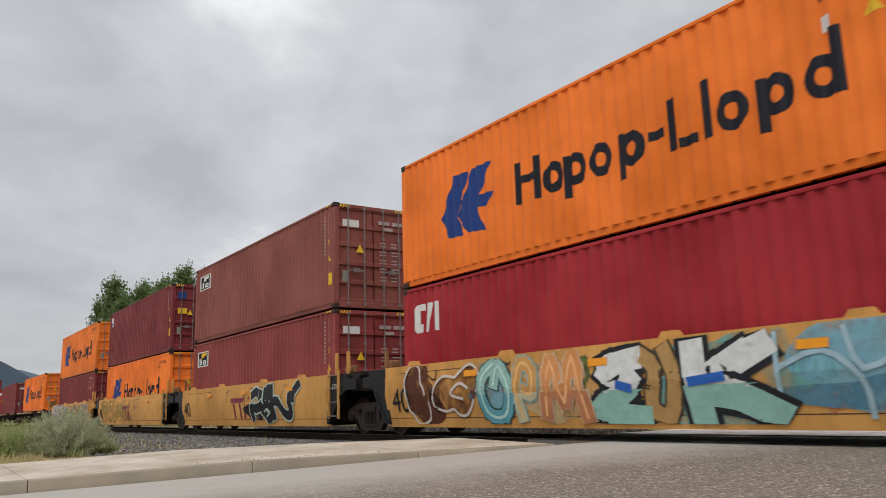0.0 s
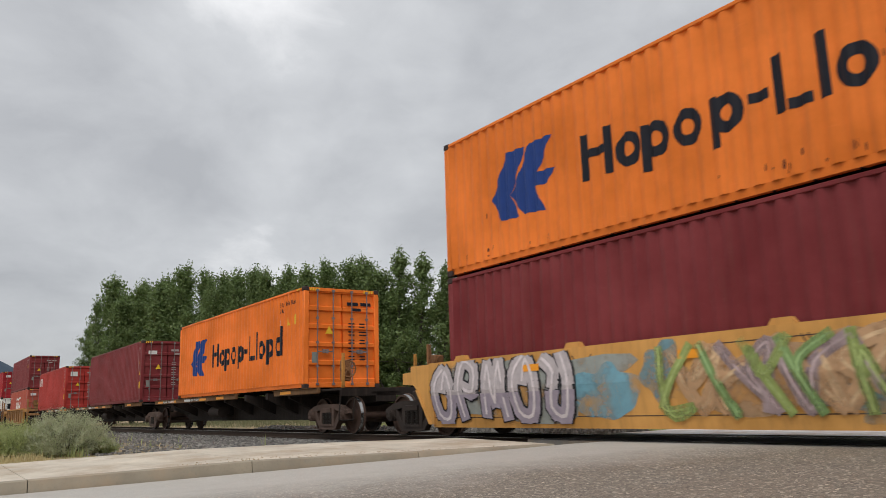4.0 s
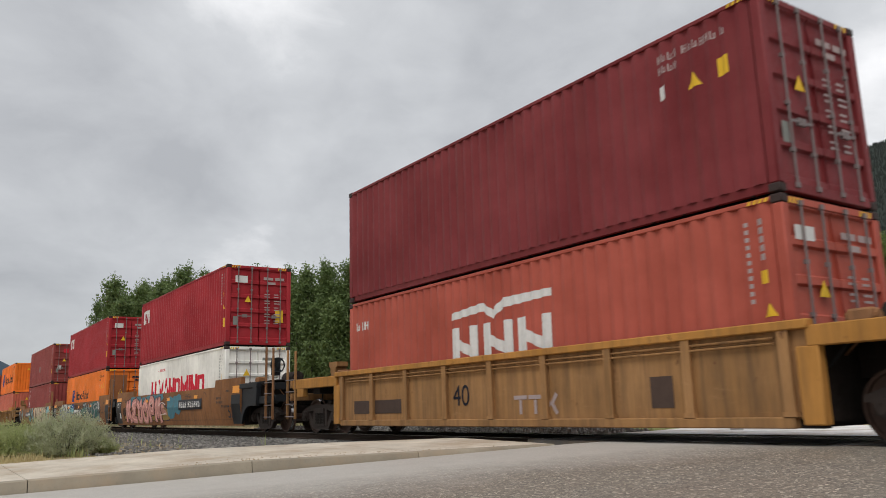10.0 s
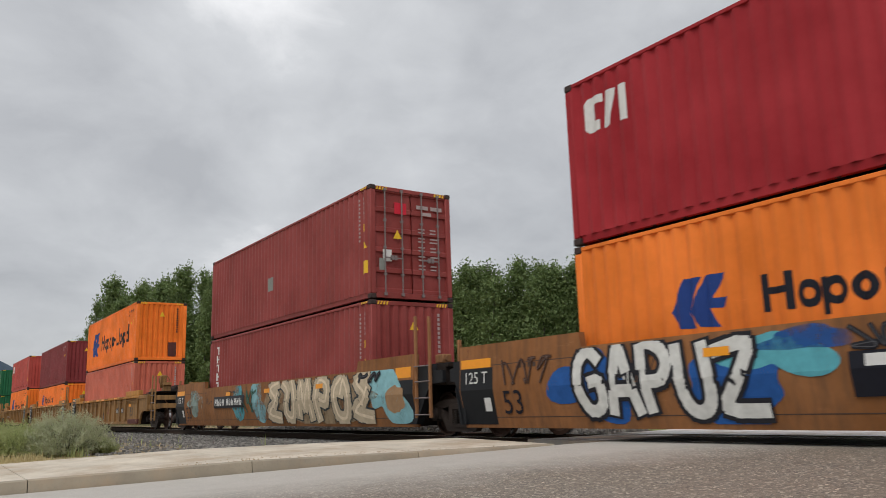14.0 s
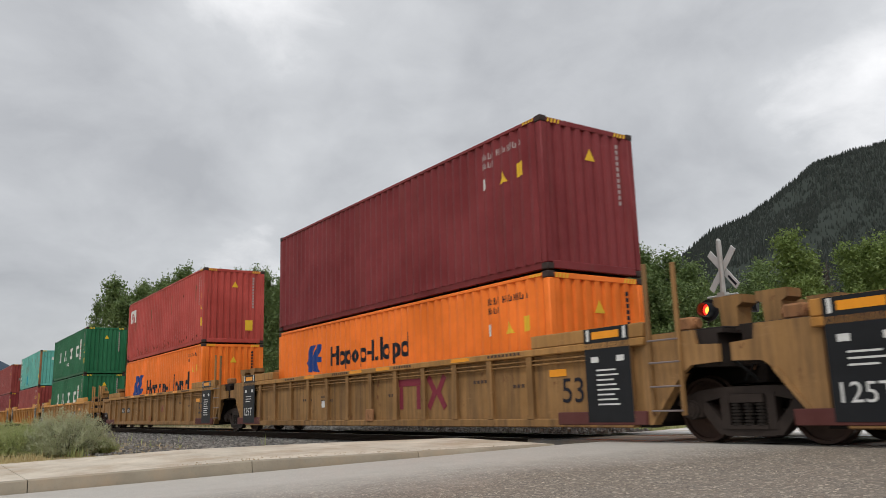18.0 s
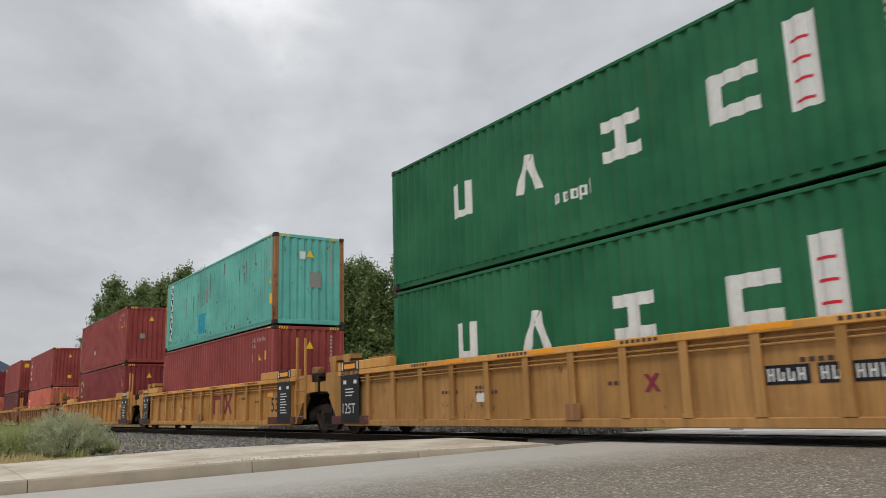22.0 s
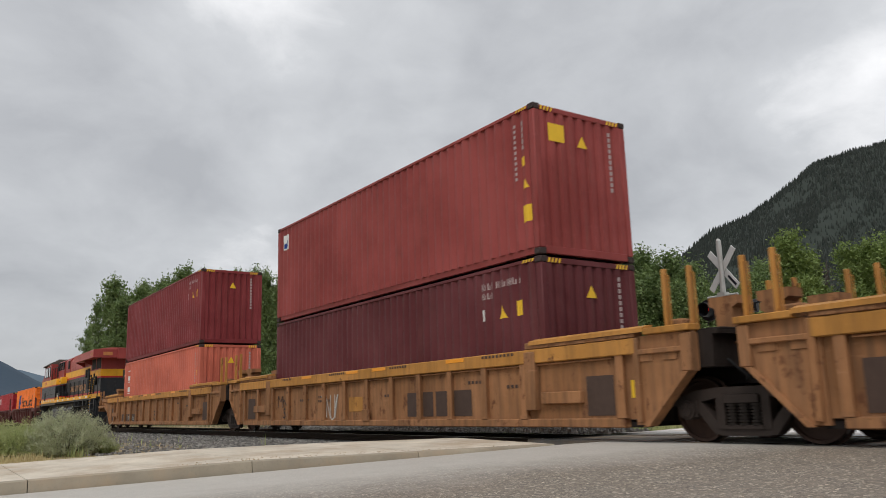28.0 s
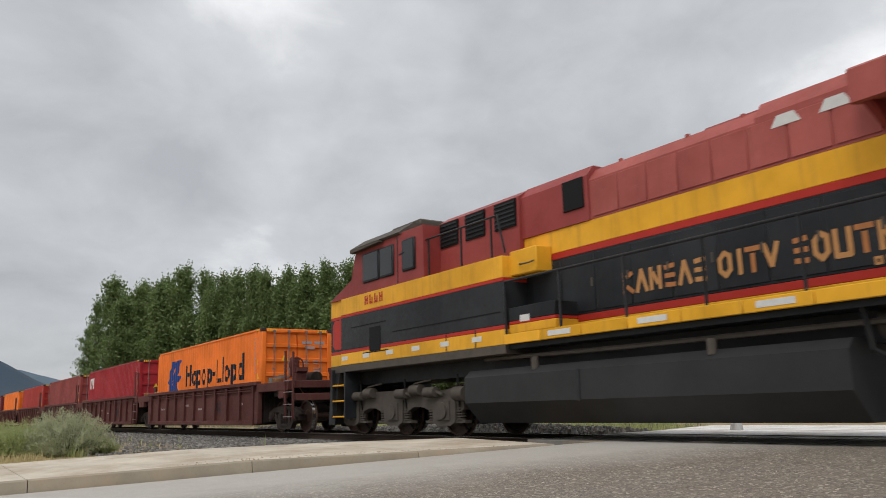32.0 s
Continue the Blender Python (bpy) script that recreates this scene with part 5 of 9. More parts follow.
def scrawl(car, yf, x0, x1, z0, z1, count, fills, line, seed, w=0.20, base=0.010, edge=0.10, haze=False):
    """A row of bold outlined spray-can strokes."""
    rnd = random.Random(seed)
    step = (x1 - x0) / count
    for i in range(count):
        a = x0 + step * i
        s = squiggle(rnd, a - step * 0.12, a + step * 1.12, z0 + w * 0.6, z1 - w * 0.6, rnd.choice((4, 5)))
        for k, (width, rgb) in enumerate(((w + edge, line), (w, fills[i % len(fills)]), (w * 0.22, tuple(min(1, c * 1.5 + 0.06) for c in fills[i % len(fills)])))):
            g = Geo()
            for j, p in enumerate(stroke_polys(s, width)):
                p = [(u, min(max(v, 0.27), 1.47)) for u, v in p]
                decal(g, [p], yf, (), (0.9,), base + 0.004 * k + 0.0009 * (j % 3) + 0.0002 * (i % 3))
            part("graffiti", g, mist(rgb) if haze else spray(rgb), car, "faint spray-painted stroke" if haze else "bold spray-painted stroke")["kind"] = "stuff"


# bold strokes of spray-painted signs, in a cell one wide and one high
STROKES = {
    "1": [[(0.2, 0.0), (0.05, 0.55), (0.3, 1.0), (0.85, 0.85), (0.8, 0.45), (0.35, 0.5)]],
    "2": [[(0.0, 0.95), (0.45, 0.7), (0.25, 0.15), (0.75, 0.0), (1.0, 0.55), (0.75, 1.0)]],
    "3": [[(0.0, 0.05), (0.2, 0.95), (0.5, 0.25), (0.75, 1.0), (1.0, 0.0)]],
    "4": [[(0.5, 1.0), (0.08, 0.7), (0.2, 0.1), (0.75, 0.02), (0.98, 0.5), (0.65, 0.95), (0.5, 0.6)]],
    "5": [[(0.95, 1.0), (0.2, 0.85), (0.75, 0.5), (0.05, 0.15), (1.05, 0.0)], [(0.5, 0.3), (0.85, 0.7)]],
    "G": [[(0.95, 0.85), (0.6, 1.0), (0.15, 0.8), (0.05, 0.35), (0.4, 0.0), (0.92, 0.12), (0.92, 0.48), (0.55, 0.48)]],
    "A": [[(0.0, 0.0), (0.45, 1.0), (0.62, 1.0), (1.0, 0.0)], [(0.25, 0.35), (0.78, 0.35)]],
    "P": [[(0.15, 0.0), (0.1, 1.0), (0.7, 1.0), (0.95, 0.75), (0.7, 0.48), (0.15, 0.45)]],
    "U": [[(0.05, 1.0), (0.08, 0.25), (0.35, 0.0), (0.75, 0.05), (0.95, 0.35), (0.9, 1.0)]],
    "Z": [[(0.0, 0.92), (0.95, 1.0), (0.55, 0.5), (0.05, 0.05), (1.1, 0.0)]],
    "T": [[(0.0, 0.95), (1.0, 1.0)], [(0.5, 0.95), (0.45, 0.0)]],
    "K": [[(0.1, 1.0), (0.15, 0.0)], [(0.95, 1.0), (0.2, 0.45), (0.6, 0.3), (1.05, 0.0)]],
}


def rounded_line(pts, k=3):
    """A smooth line through the points."""
    P = [pts[0]] + list(pts) + [pts[-1]]
    out = []
    for i in range(1, len(P) - 2):
        for j in range(k):
            t = j / k
            out.append(tuple(0.5 * (2 * P[i][d] + (P[i + 1][d] - P[i - 1][d]) * t + (2 * P[i - 1][d] - 5 * P[i][d] + 4 * P[i + 1][d] - P[i + 2][d]) * t * t + (3 * P[i][d] - P[i - 1][d] - 3 * P[i + 1][d] + P[i + 2][d]) * t ** 3) for d in (0, 1)))
    return out + [pts[-1]]


def bold_lines(car, yf, lines, layers, base, top=1.47, soft=True):
    """Lines of (x, z) laid as strokes, one over the other; layers: (width, colour, height up to which it reaches)."""
    for k, (width, rgb, limit) in enumerate(layers):
        g = Geo()
        for line in lines:
            for j, p in enumerate(stroke_polys(rounded_line(line) if soft else line, width)):
                p = [(u, min(max(v, 0.27), min(limit, top))) for u, v in p]
                if max(v for u, v in p) - min(v for u, v in p) > 0.004:
                    decal(g, [p], yf, (), (0.9,), base + 0.0045 * k + 0.0009 * (j % 4))
        if g.f:
            part("graffiti", g, spray(rgb), car, "bold spray-painted stroke")["kind"] = "stuff"


def tag_row(car, yf, signs, x0, x1, z0, z1, fill, line, w, edge, base=0.022, low=None, shine=True, lean=0.0, top=1.47):
    """A row of bold outlined signs; low: a second colour of their lower halves."""
    step = (x1 - x0) / len(signs)
    rnd = random.Random(len(signs) + int(x0 * 10))
    for i, c in enumerate(signs):
        f = fill[i % len(fill)]
        a, b = x0 + step * i + w * 0.45, z0 + rnd.uniform(0, 0.06)
        sx, sz = step - w * 0.75, z1 - z0 - rnd.uniform(0, 0.08)
        lines = [[(a + p * sx + lean * q, b + q * sz) for p, q in st] for st in STROKES[c]]
        layers = [(w + edge, line, 9), (w, f, 9)]
        if low:
            layers.append((w, low[i % len(low)], z0 + (z1 - z0) * 0.45))
        if shine:
            layers.append((w * 0.2, tuple(min(1, v * 1.35 + 0.05) for v in f), 9))
        bold_lines(car, yf, lines, layers, base + 0.0002 * (i % 3), top)


def g_spine():
    g = Geo()
    g.prism([(-7.6, 0.62), (-6.6, 0.34), (6.6, 0.34), (7.6, 0.62), (9.2, 0.80), (9.2, 1.02), (-9.2, 1.02), (-9.2, 0.80)], 1, -0.30, 0.30)
    g.box(-9.2, 9.2, -0.42, 0.42, 1.00, 1.06)
    return g


def g_arm(x):
    g = Geo()
    g.prism([(-1.30, 0.98), (-0.3, 0.52), (0.3, 0.52), (1.30, 0.98), (1.30, 1.16), (0.3, 1.06), (-0.3, 1.06), (-1.30, 1.16)], 0, x - 0.09, x + 0.09)
    return g


def spine_car(u, label, front, rear=None, rails=((-8.4, 1.6), (4.9, 7.9)), brake=False):
    car = rides(thing("spine_car", label, "rail car", "container cars of the train"), u)
    part("centre_sill", g_spine, SPINE, car, key="spine")
    for x in (-5.9, -3.6, -1.6, 0.4, 2.4, 4.2, 5.9):
        part("side_arm", lambda: g_arm(x), SPINE, car, key="arm%.1f" % x)
    for s in (-1, 1):
        for a, b in rails:
            r = part("side_rail", lambda: Geo().cbox(a, b, min(s * 1.26, s * 1.36), max(s * 1.26, s * 1.36), 1.05, 1.20, 0.012).box(a, b, min(s * 1.22, s * 1.40), max(s * 1.22, s * 1.40), 1.20, 1.212), RAILBROWN, car, "worn yellow-brown side rail", key="sr%d%.1f%.1f" % (s, a, b))
            if s < 0:
                for k in range(int((b - a) / 1.9)):
                    x = a + 0.5 + 1.9 * k
                    part("reflector", lambda: Geo().box(0, 0.75, -1.366, -1.361, 1.085, 1.17), WMARK if k % 3 == 2 else OMARK, r, "dull reflector strip", key="railrefl", at=(x, 0, 0))
    for x in (-6.0, 6.0):
        part("pedestal", lambda: Geo().cbox(-0.14, 0.14, -1.25, 1.25, 1.02, 1.215, 0.02), SPINE, car, key="ped", at=(x, 0, 0))
    for t in (-1, 1):
        part("deck", lambda: Geo().cbox(min(t * 6.6, t * 9.0), max(t * 6.6, t * 9.0), -1.2, 1.2, 1.10, 1.16, 0.01), SPINE, car, key="spdeck%d" % t)
    part("air_reservoir", lambda: Geo().cyl((-2.6, -0.7, 0.66), (-1.5, -0.7, 0.66), 0.2, 16), STEEL, car, key="spair")
    part("notice_writing", decal(Geo(), bars("AAAA AAAAAA", rails[0][0] + 1.35, 1.085, 0.09, 0.15, 0.03) + bars("A-AA A-AA", rails[0][0] + 5.0, 1.085, 0.09, 0.15, 0.03), lambda a, b: -1.368), WMARK, car, "small white bars of writing")
    bogie(car, front, LITSTEEL)
    if rear:
        bogie(car, rear, LITSTEEL)
        coupler(car, -1, rear - 1.3)
    if brake:
        part("hand_brake", g_hand_brake, RUSTY, car, key="hbr2", at=(front + 0.6, -0.8, 1.05))
        for y in (-1.1, 1.1):
            part("guide_post", g_stake, TOPYEL, car, key="stake0.95", at=(front + 0.9, y, 1.1))
        part("end_step", lambda: Geo().box(-0.05, 0.05, -1.3, 1.3, 0.95, 1.15).tube([(0, -1.3, 1.1), (0, -1.35, 0.35), (0, -0.95, 0.35), (0, -0.9, 1.0)], 0.02), SPINE, car, at=(front + 1.15, 0, 0))
    return car


# ---- locomotive, running with its radiator end ahead ----
KRED = paint("locomotive_red_paint", (0.27, 0.046, 0.042), 0.35, 0.2, 0.45)
KFADE = paint("faded_locomotive_red_paint", (0.36, 0.088, 0.075), 0.45, 0.2, 0.5)
KYEL = paint("locomotive_yellow_paint", (0.74, 0.37, 0.022), 0.35, 0.3, 0.45)
KBLK = paint("locomotive_black_paint", (0.018, 0.020, 0.023), 0.35, 0.1, 0.42, (0.04, 0.034, 0.03))
KSTRIPE = plain("locomotive_red_stripe", (0.42, 0.03, 0.02), 0.5, 0, 0.2, 4)
KGREY = plain("locomotive_bogie_grey", (0.085, 0.072, 0.060), 0.7, 0.0, 0.4, 4)
KTANK = plain("fuel_tank_black", (0.030, 0.030, 0.031), 0.5, 0.0, 0.5, 1.2)
GOLD = plain("gold_lettering_paint", (0.48, 0.24, 0.09), 0.5, 0, 0.2, 6)
OLDGOLD = plain("worn_gold_paint", (0.42, 0.17, 0.06), 0.5, 0, 0.3, 6)
GRILLE = plain("dark_grille", (0.008, 0.008, 0.009), 0.7, 0, 0.3, 20)
HEADLAMP = glow("lit_headlamp_glass", (1.0, 0.72, 0.42), 0.8)
STEPLAMP = glow("lit_step_lamp", (1.0, 0.52, 0.18), 1.6)


def glass_mat():
    m, nt, b = material("dark_cab_glass")
    b.inputs["Base Color"].default_value = (0.01, 0.012, 0.014, 1)
    b.inputs["Roughness"].default_value = 0.05
    return m


GLASS = glass_mat()


def g_loco_bogie_frame():
    g = Geo()
    for s in (-1, 1):
        lo, hi = min(s * 0.98, s * 1.16), max(s * 0.98, s * 1.16)
        g.prism([(-2.75, 0.55), (-2.75, 0.80), (-2.3, 0.98), (-1.5, 0.90), (-0.8, 1.0), (0.8, 1.0), (1.5, 0.90), (2.3, 0.98), (2.75, 0.80), (2.75, 0.55), (2.45, 0.50), (1.6, 0.50), (1.2, 0.62), (0.85, 0.62), (0.5, 0.50), (-0.5, 0.50), (-0.85, 0.62), (-1.2, 0.62), (-1.6, 0.50), (-2.45, 0.50)], 1, lo, hi)
        for x in (-2.06, 0, 2.06):
            g.prism([(x - 0.44, 0.78), (x + 0.44, 0.78), (x + 0.40, 0.30), (x + 0.24, 0.22), (x - 0.24, 0.22), (x - 0.40, 0.30)], 1, lo - 0.03, hi + 0.03)
            g.prism([(x - 0.24, 0.72), (x + 0.24, 0.72), (x + 0.24, 0.34), (x - 0.24, 0.34)], 1, lo - 0.06, hi + 0.06)
            g.box(x - 0.72, x + 0.72, min(s * 1.0, s * 1.16), max(s * 1.0, s * 1.16), 0.28, 0.33)
            g.cyl((x, s * 1.0, 0.53), (x, s * 1.26, 0.53), 0.17, 16)
            for d in (-0.52, 0.52):
                for i in range(5):
                    g.cyl((x + d, s * 1.10, 0.34 + 0.055 * i), (x + d, s * 1.10, 0.37 + 0.055 * i), 0.095, 10)
        for x in (-1.05, 1.05):
            g.cyl((x - 0.16, s * 1.22, 0.98), (x + 0.22, s * 1.22, 0.98), 0.12, 12)
            g.tube([(x - 0.5, s * 1.2, 0.80), (x, s * 1.25, 1.12), (x + 0.6, s * 1.2, 1.18)], 0.02)
        g.cyl((-2.9, s * 1.2, 0.86), (-2.55, s * 1.2, 0.86), 0.15, 14)
        g.cyl((2.55, s * 1.2, 0.86), (2.9, s * 1.2, 0.86), 0.15, 14)
    for x in (-2.6, -1.03, 1.03, 2.6):
        g.box(x - 0.12, x + 0.12, -1.0, 1.0, 0.60, 0.84)
    return g


def locomotive(u):
    """Middle at u; its own x runs ahead: +10.5 the radiator end, -11 the cab end."""
    ob = rides(thing("locomotive", "grimy red, yellow and black diesel locomotive running radiator end first", "locomotive"), u)
    P = lambda name, g, mat, label="", par=None: part(name, g, mat, par or ob, label)
    P("underframe", Geo().box(-10.5, 10.0, -0.9, 0.9, 1.20, 1.70).box(-10.2, 8.4, -1.42, 1.42, 1.60, 1.70), KBLK)
    # walkway edge: short yellow and white reflecting lengths
    for i in range(12):
        x = -3.55 + 1.0 * i
        P("walkway_edge", Geo().cbox(x, x + 0.99, -1.56, -1.50, 1.68, 1.86, 0.01), KYEL, "yellow walkway edge")
        if i % 2:
            P("reflector", Geo().box(x + 0.2, x + 0.75, -1.566, -1.56, 1.73, 1.82), WMARK, "white reflector strip")
    P("walkway_edge", Geo().cbox(-3.55, 8.4, 1.50, 1.56, 1.68, 1.86, 0.01), KYEL)
    P("walkway", Geo().box(-3.6, 8.5, -1.5, 1.5, 1.70, 1.76), KBLK)
    # engine hood in painted bands
    for z0, z1, m, n in ((1.76, 1.98, KYEL, "lower_band"), (1.98, 2.10, KSTRIPE, "stripe"), (2.10, 3.16, KBLK, "hood_side"), (3.16, 3.28, KSTRIPE, "stripe"), (3.28, 3.70, KYEL, "upper_band")):
        P(n, Geo().cbox(-3.6, 5.35, -0.92, 0.92, z0, z1, 0.008), m)
    P("hood_top", Geo().prism([(-0.92, 3.70), (0.92, 3.70), (0.92, 4.40), (0.74, 4.62), (-0.74, 4.62), (-0.92, 4.40)], 0, -1.8, 1.5), KFADE)
    P("hood_top", Geo().prism([(-0.92, 3.70), (0.92, 3.70), (0.92, 4.46), (0.74, 4.70), (-0.74, 4.70), (-0.92, 4.46)], 0, 1.5, 3.3), KFADE)
    P("hood_top", Geo().prism([(-0.95, 3.70), (0.95, 3.70), (0.95, 4.50), (0.78, 4.70), (-0.78, 4.70), (-0.95, 4.50)], 0, -3.6, -1.8), KRED)
    for i in range(8):
        x = -1.72 + 0.62 * i
        P("hood_door", Geo().cbox(x, x + 0.58, -0.938, -0.92, 3.74, 4.36, 0.008), KFADE)
    for i in range(9):
        x = -3.4 + 0.82 * i
        P("hood_door", Geo().cbox(x, x + 0.78, -0.936, -0.92, 2.14, 3.12, 0.008), KBLK)
        P("door_latch", Geo().box(x + 0.70, x + 0.74, -0.95, -0.936, 2.55, 2.70), KGREY)
    for x in (-1.2, 0.2, 1.2, 2.4):
        P("lifting_eye", Geo().cyl((x, -0.72, 4.58), (x, -0.72, 4.66), 0.04, 8), KFADE)
    P("exhaust_stack", Geo().cbox(0.2, 1.3, -0.35, 0.35, 4.62, 4.82, 0.04), KRED)
    P("intake_grille", Geo().cbox(-2.42, -1.90, -0.985, -0.945, 3.95, 4.50, 0.01), GRILLE, "dark intake grille")
    for x in (1.75, 2.45):
        P("patch", Geo().prism([(x, 4.22), (x + 0.45, 4.22), (x + 0.35, 4.38), (x + 0.1, 4.38)], 1, -0.945, -0.938), WMARK, "white painted patch")
    # wide body between cab and hood
    for z0, z1, m, n in ((1.52, 1.69, KGREY, "cab_sill"), (1.69, 1.97, KYEL, "cab_band"), (1.97, 2.05, KSTRIPE, "stripe"), (2.05, 2.86, KBLK, "cab_lower"), (2.86, 2.93, KSTRIPE, "stripe"), (2.93, 3.34, KYEL, "cab_band")):
        P(n, Geo().cbox(-10.15, -3.58, -1.50, 1.50, z0, z1, 0.008), m)
        P(n, Geo().prism([(-10.86, z0), (-10.15, z0), (-10.15, z1), (-10.86, z1)], 1, -1.42, 1.42), m)
    P("side_step", Geo().cbox(-3.6, -2.84, -1.30, -0.92, 2.95, 3.42, 0.02), KYEL)
    P("step_rail", Geo().tube([(-3.3, -1.31, 3.15), (-3.25, -1.36, 3.12), (-2.95, -1.36, 3.12), (-2.9, -1.31, 3.15)], 0.014), KGREY)
    for z0, z1, m, n in ((1.87, 2.03, KYEL, "step_box"), (2.03, 2.09, KSTRIPE, "stripe"), (2.09, 2.34, KBLK, "step_box")):
        P(n, Geo().cbox(-3.50, -2.25, -1.46, -0.93, z0, z1, 0.01), m)
    P("sticker", Geo().box(-3.18, -2.92, -1.466, -1.461, 2.06, 2.18), WMARK, "white sticker")
    P("blower_roof", Geo().prism([(-1.04, 3.34), (1.04, 3.34), (1.0, 4.55), (0.75, 4.70), (-0.75, 4.70), (-1.0, 4.55)], 0, -6.35, -3.6), KRED)
    for x in (-6.27, -5.33, -4.34):
        lv = P("louvre", Geo().box(x, x + 0.66, -1.045, -0.98, 3.98, 4.52), GRILLE, "dark louvre")
        for k in range(6):
            P("slat", Geo().box(x + 0.02, x + 0.64, -1.06, -1.04, 4.02 + 0.085 * k, 4.05 + 0.085 * k), KBLK, "", lv)
    P("cab_upper", Geo().prism([(-10.84, 3.34), (-6.3, 3.34), (-6.3, 4.50), (-9.36, 4.50), (-9.63, 3.76)], 1, -1.47, 1.47), KRED)
    P("cab_roof", Geo().prism([(-1.55, 4.50), (-1.15, 4.76), (1.15, 4.76), (1.55, 4.50), (1.5, 4.46), (-1.5, 4.46)], 0, -9.55, -7.2), KGREY)
    P("roof_cooler", Geo().cbox(-8.6, -7.3, -0.9, 0.9, 4.72, 4.92, 0.04), KGREY)
    P("sun_visor", Geo().prism([(-9.42, 4.46), (-8.0, 4.46), (-8.0, 4.42), (-9.42, 4.38)], 1, -1.62, -1.47), KGREY)
    for x0, x1 in ((-8.94, -8.24), (-8.10, -7.58), (-7.10, -6.66)):
        w = P("side_window", Geo().cbox(x0 - 0.05, x1 + 0.05, -1.51, -1.46, 3.58, 4.30, 0.02), KBLK)
        P("pane", Geo().box(x0, x1, -1.518, -1.508, 3.63, 4.26), GLASS, "dark window pane", w)
    P("windscreen", Geo().prism([(-9.645, 3.80), (-9.40, 4.42), (-9.36, 4.42), (-9.60, 3.80)], 1, -1.2, 1.2), GLASS)
    P("crest", Geo().prism([(-10.73, 2.22), (-10.62, 2.10), (-10.28, 2.10), (-10.17, 2.22), (-10.17, 2.72), (-10.28, 2.84), (-10.62, 2.84), (-10.73, 2.72)], 1, -1.435, -1.42), KSTRIPE, "red rounded crest")
    P("hatch", Geo().box(-8.67, -8.16, -1.512, -1.50, 1.93, 2.49), GRILLE, "dark hatch")
    P("painted_number", decal(Geo(), bars("AAAA", -8.89, 3.05, 0.22, 0.235, 0.06), lambda a, b: -1.502), KSTRIPE, "red bars of the number")["kind"] = "stuff"
    for i in range(6):
        P("reflector", Geo().box(-10.1 + 1.1 * i, -9.8 + 1.1 * i, -1.507, -1.501, 1.80, 1.90), WMARK, "white reflector strip")
    # radiator section with flared wings
    P("radiator_hood", Geo().prism([(-0.92, 3.70), (0.92, 3.70), (0.92, 4.3), (-0.92, 4.3)], 0, 3.3, 5.35), KRED)
    for z0, z1, m, n in ((1.76, 1.98, KYEL, "lower_band"), (1.98, 2.10, KSTRIPE, "stripe"), (2.10, 2.86, KBLK, "hood_side"), (2.86, 2.96, KSTRIPE, "stripe"), (2.96, 3.36, KYEL, "upper_band"), (3.36, 4.3, KFADE, "radiator_hood")):
        P(n, Geo().cbox(5.352, 8.48, -0.93, 0.93, z0, z1, 0.008), m)
    P("frame_post", Geo().prism([(7.06, 3.38), (7.16, 3.38), (7.22, 4.04), (7.10, 4.04)], 1, -0.965, -0.94), KFADE)
    P("frame_sill", Geo().cbox(5.8, 8.46, -0.97, -0.935, 3.36, 3.41, 0.006), KFADE)
    wing = [(-0.95, 4.10), (-1.48, 3.98), (-1.53, 3.99), (-1.53, 4.40), (-1.48, 4.44), (-0.6, 4.56), (0.6, 4.56), (1.48, 4.44), (1.53, 4.40), (1.53, 3.99), (1.48, 3.98), (0.95, 4.10)]
    P("radiator_wing", Geo().prism(wing, 0, 3.16, 9.15), KFADE)
    P("wing_nose", Geo().prism([(9.15, -1.50), (9.24, -0.3), (9.24, 0.3), (9.15, 1.50)], 2, 3.97, 4.44), KRED)
    P("nose_box", Geo().cbox(9.12, 9.32, -0.22, 0.22, 3.90, 4.54, 0.02), KRED)
    for x0, x1 in ((5.88, 7.07), (7.18, 8.40)):
        P("radiator_grille", Geo().prism([(-0.945, 3.42), (-0.955, 4.03), (-0.93, 4.03), (-0.925, 3.42)], 0, x0, x1), GRILLE, "dark radiator grille")
    for x in (3.25, 5.5):
        P("wing_brace", Geo().prism([(-0.93, 3.72), (-1.45, 4.0), (-0.93, 4.06)], 0, x, x + 0.1), KRED)
    P("painted_number", decal(Geo(), bars("AAAA", 8.35, 4.10, 0.22, 0.20, 0.05), lambda a, b: -1.532), OLDGOLD, "gold bars of the number")["kind"] = "stuff"
    for s in (-1, 1):
        P("painted_number", Geo().box(9.20, 9.225, min(s * 0.5, s * 1.0), max(s * 0.5, s * 1.0), 4.10, 4.30), OLDGOLD, "gold bars of the number")
    for x, w, z0, z1 in ((3.95, 0.38, 3.04, 3.54), (4.59, 0.66, 2.32, 3.57), (5.62, 0.20, 2.0, 3.15), (6.10, 0.24, 2.12, 2.98), (6.52, 0.24, 2.0, 3.18)):
        P("side_grille", Geo().cbox(x, x + w, -0.975, -0.93, z0, z1, 0.01), GRILLE, "black ventilation grille")
    P("round_vent", Geo().cyl((7.30, -0.93, 2.73), (7.30, -1.04, 2.73), 0.26, 20).cyl((7.30, -1.04, 2.73), (7.30, -1.06, 2.73), 0.10, 12), GRILLE, "round dark vent")
    for x in (7.05, 7.72):
        P("access_door", Geo().cbox(x, x + 0.60, -0.955, -0.93, 2.99, 3.27, 0.01), KYEL)
        P("door_latch", Geo().box(x + 0.30, x + 0.40, -0.97, -0.955, 3.02, 3.06), KGREY)
    P("hood_end", Geo().box(8.48, 8.51, -0.92, 0.92, 1.80, 2.86), KBLK)
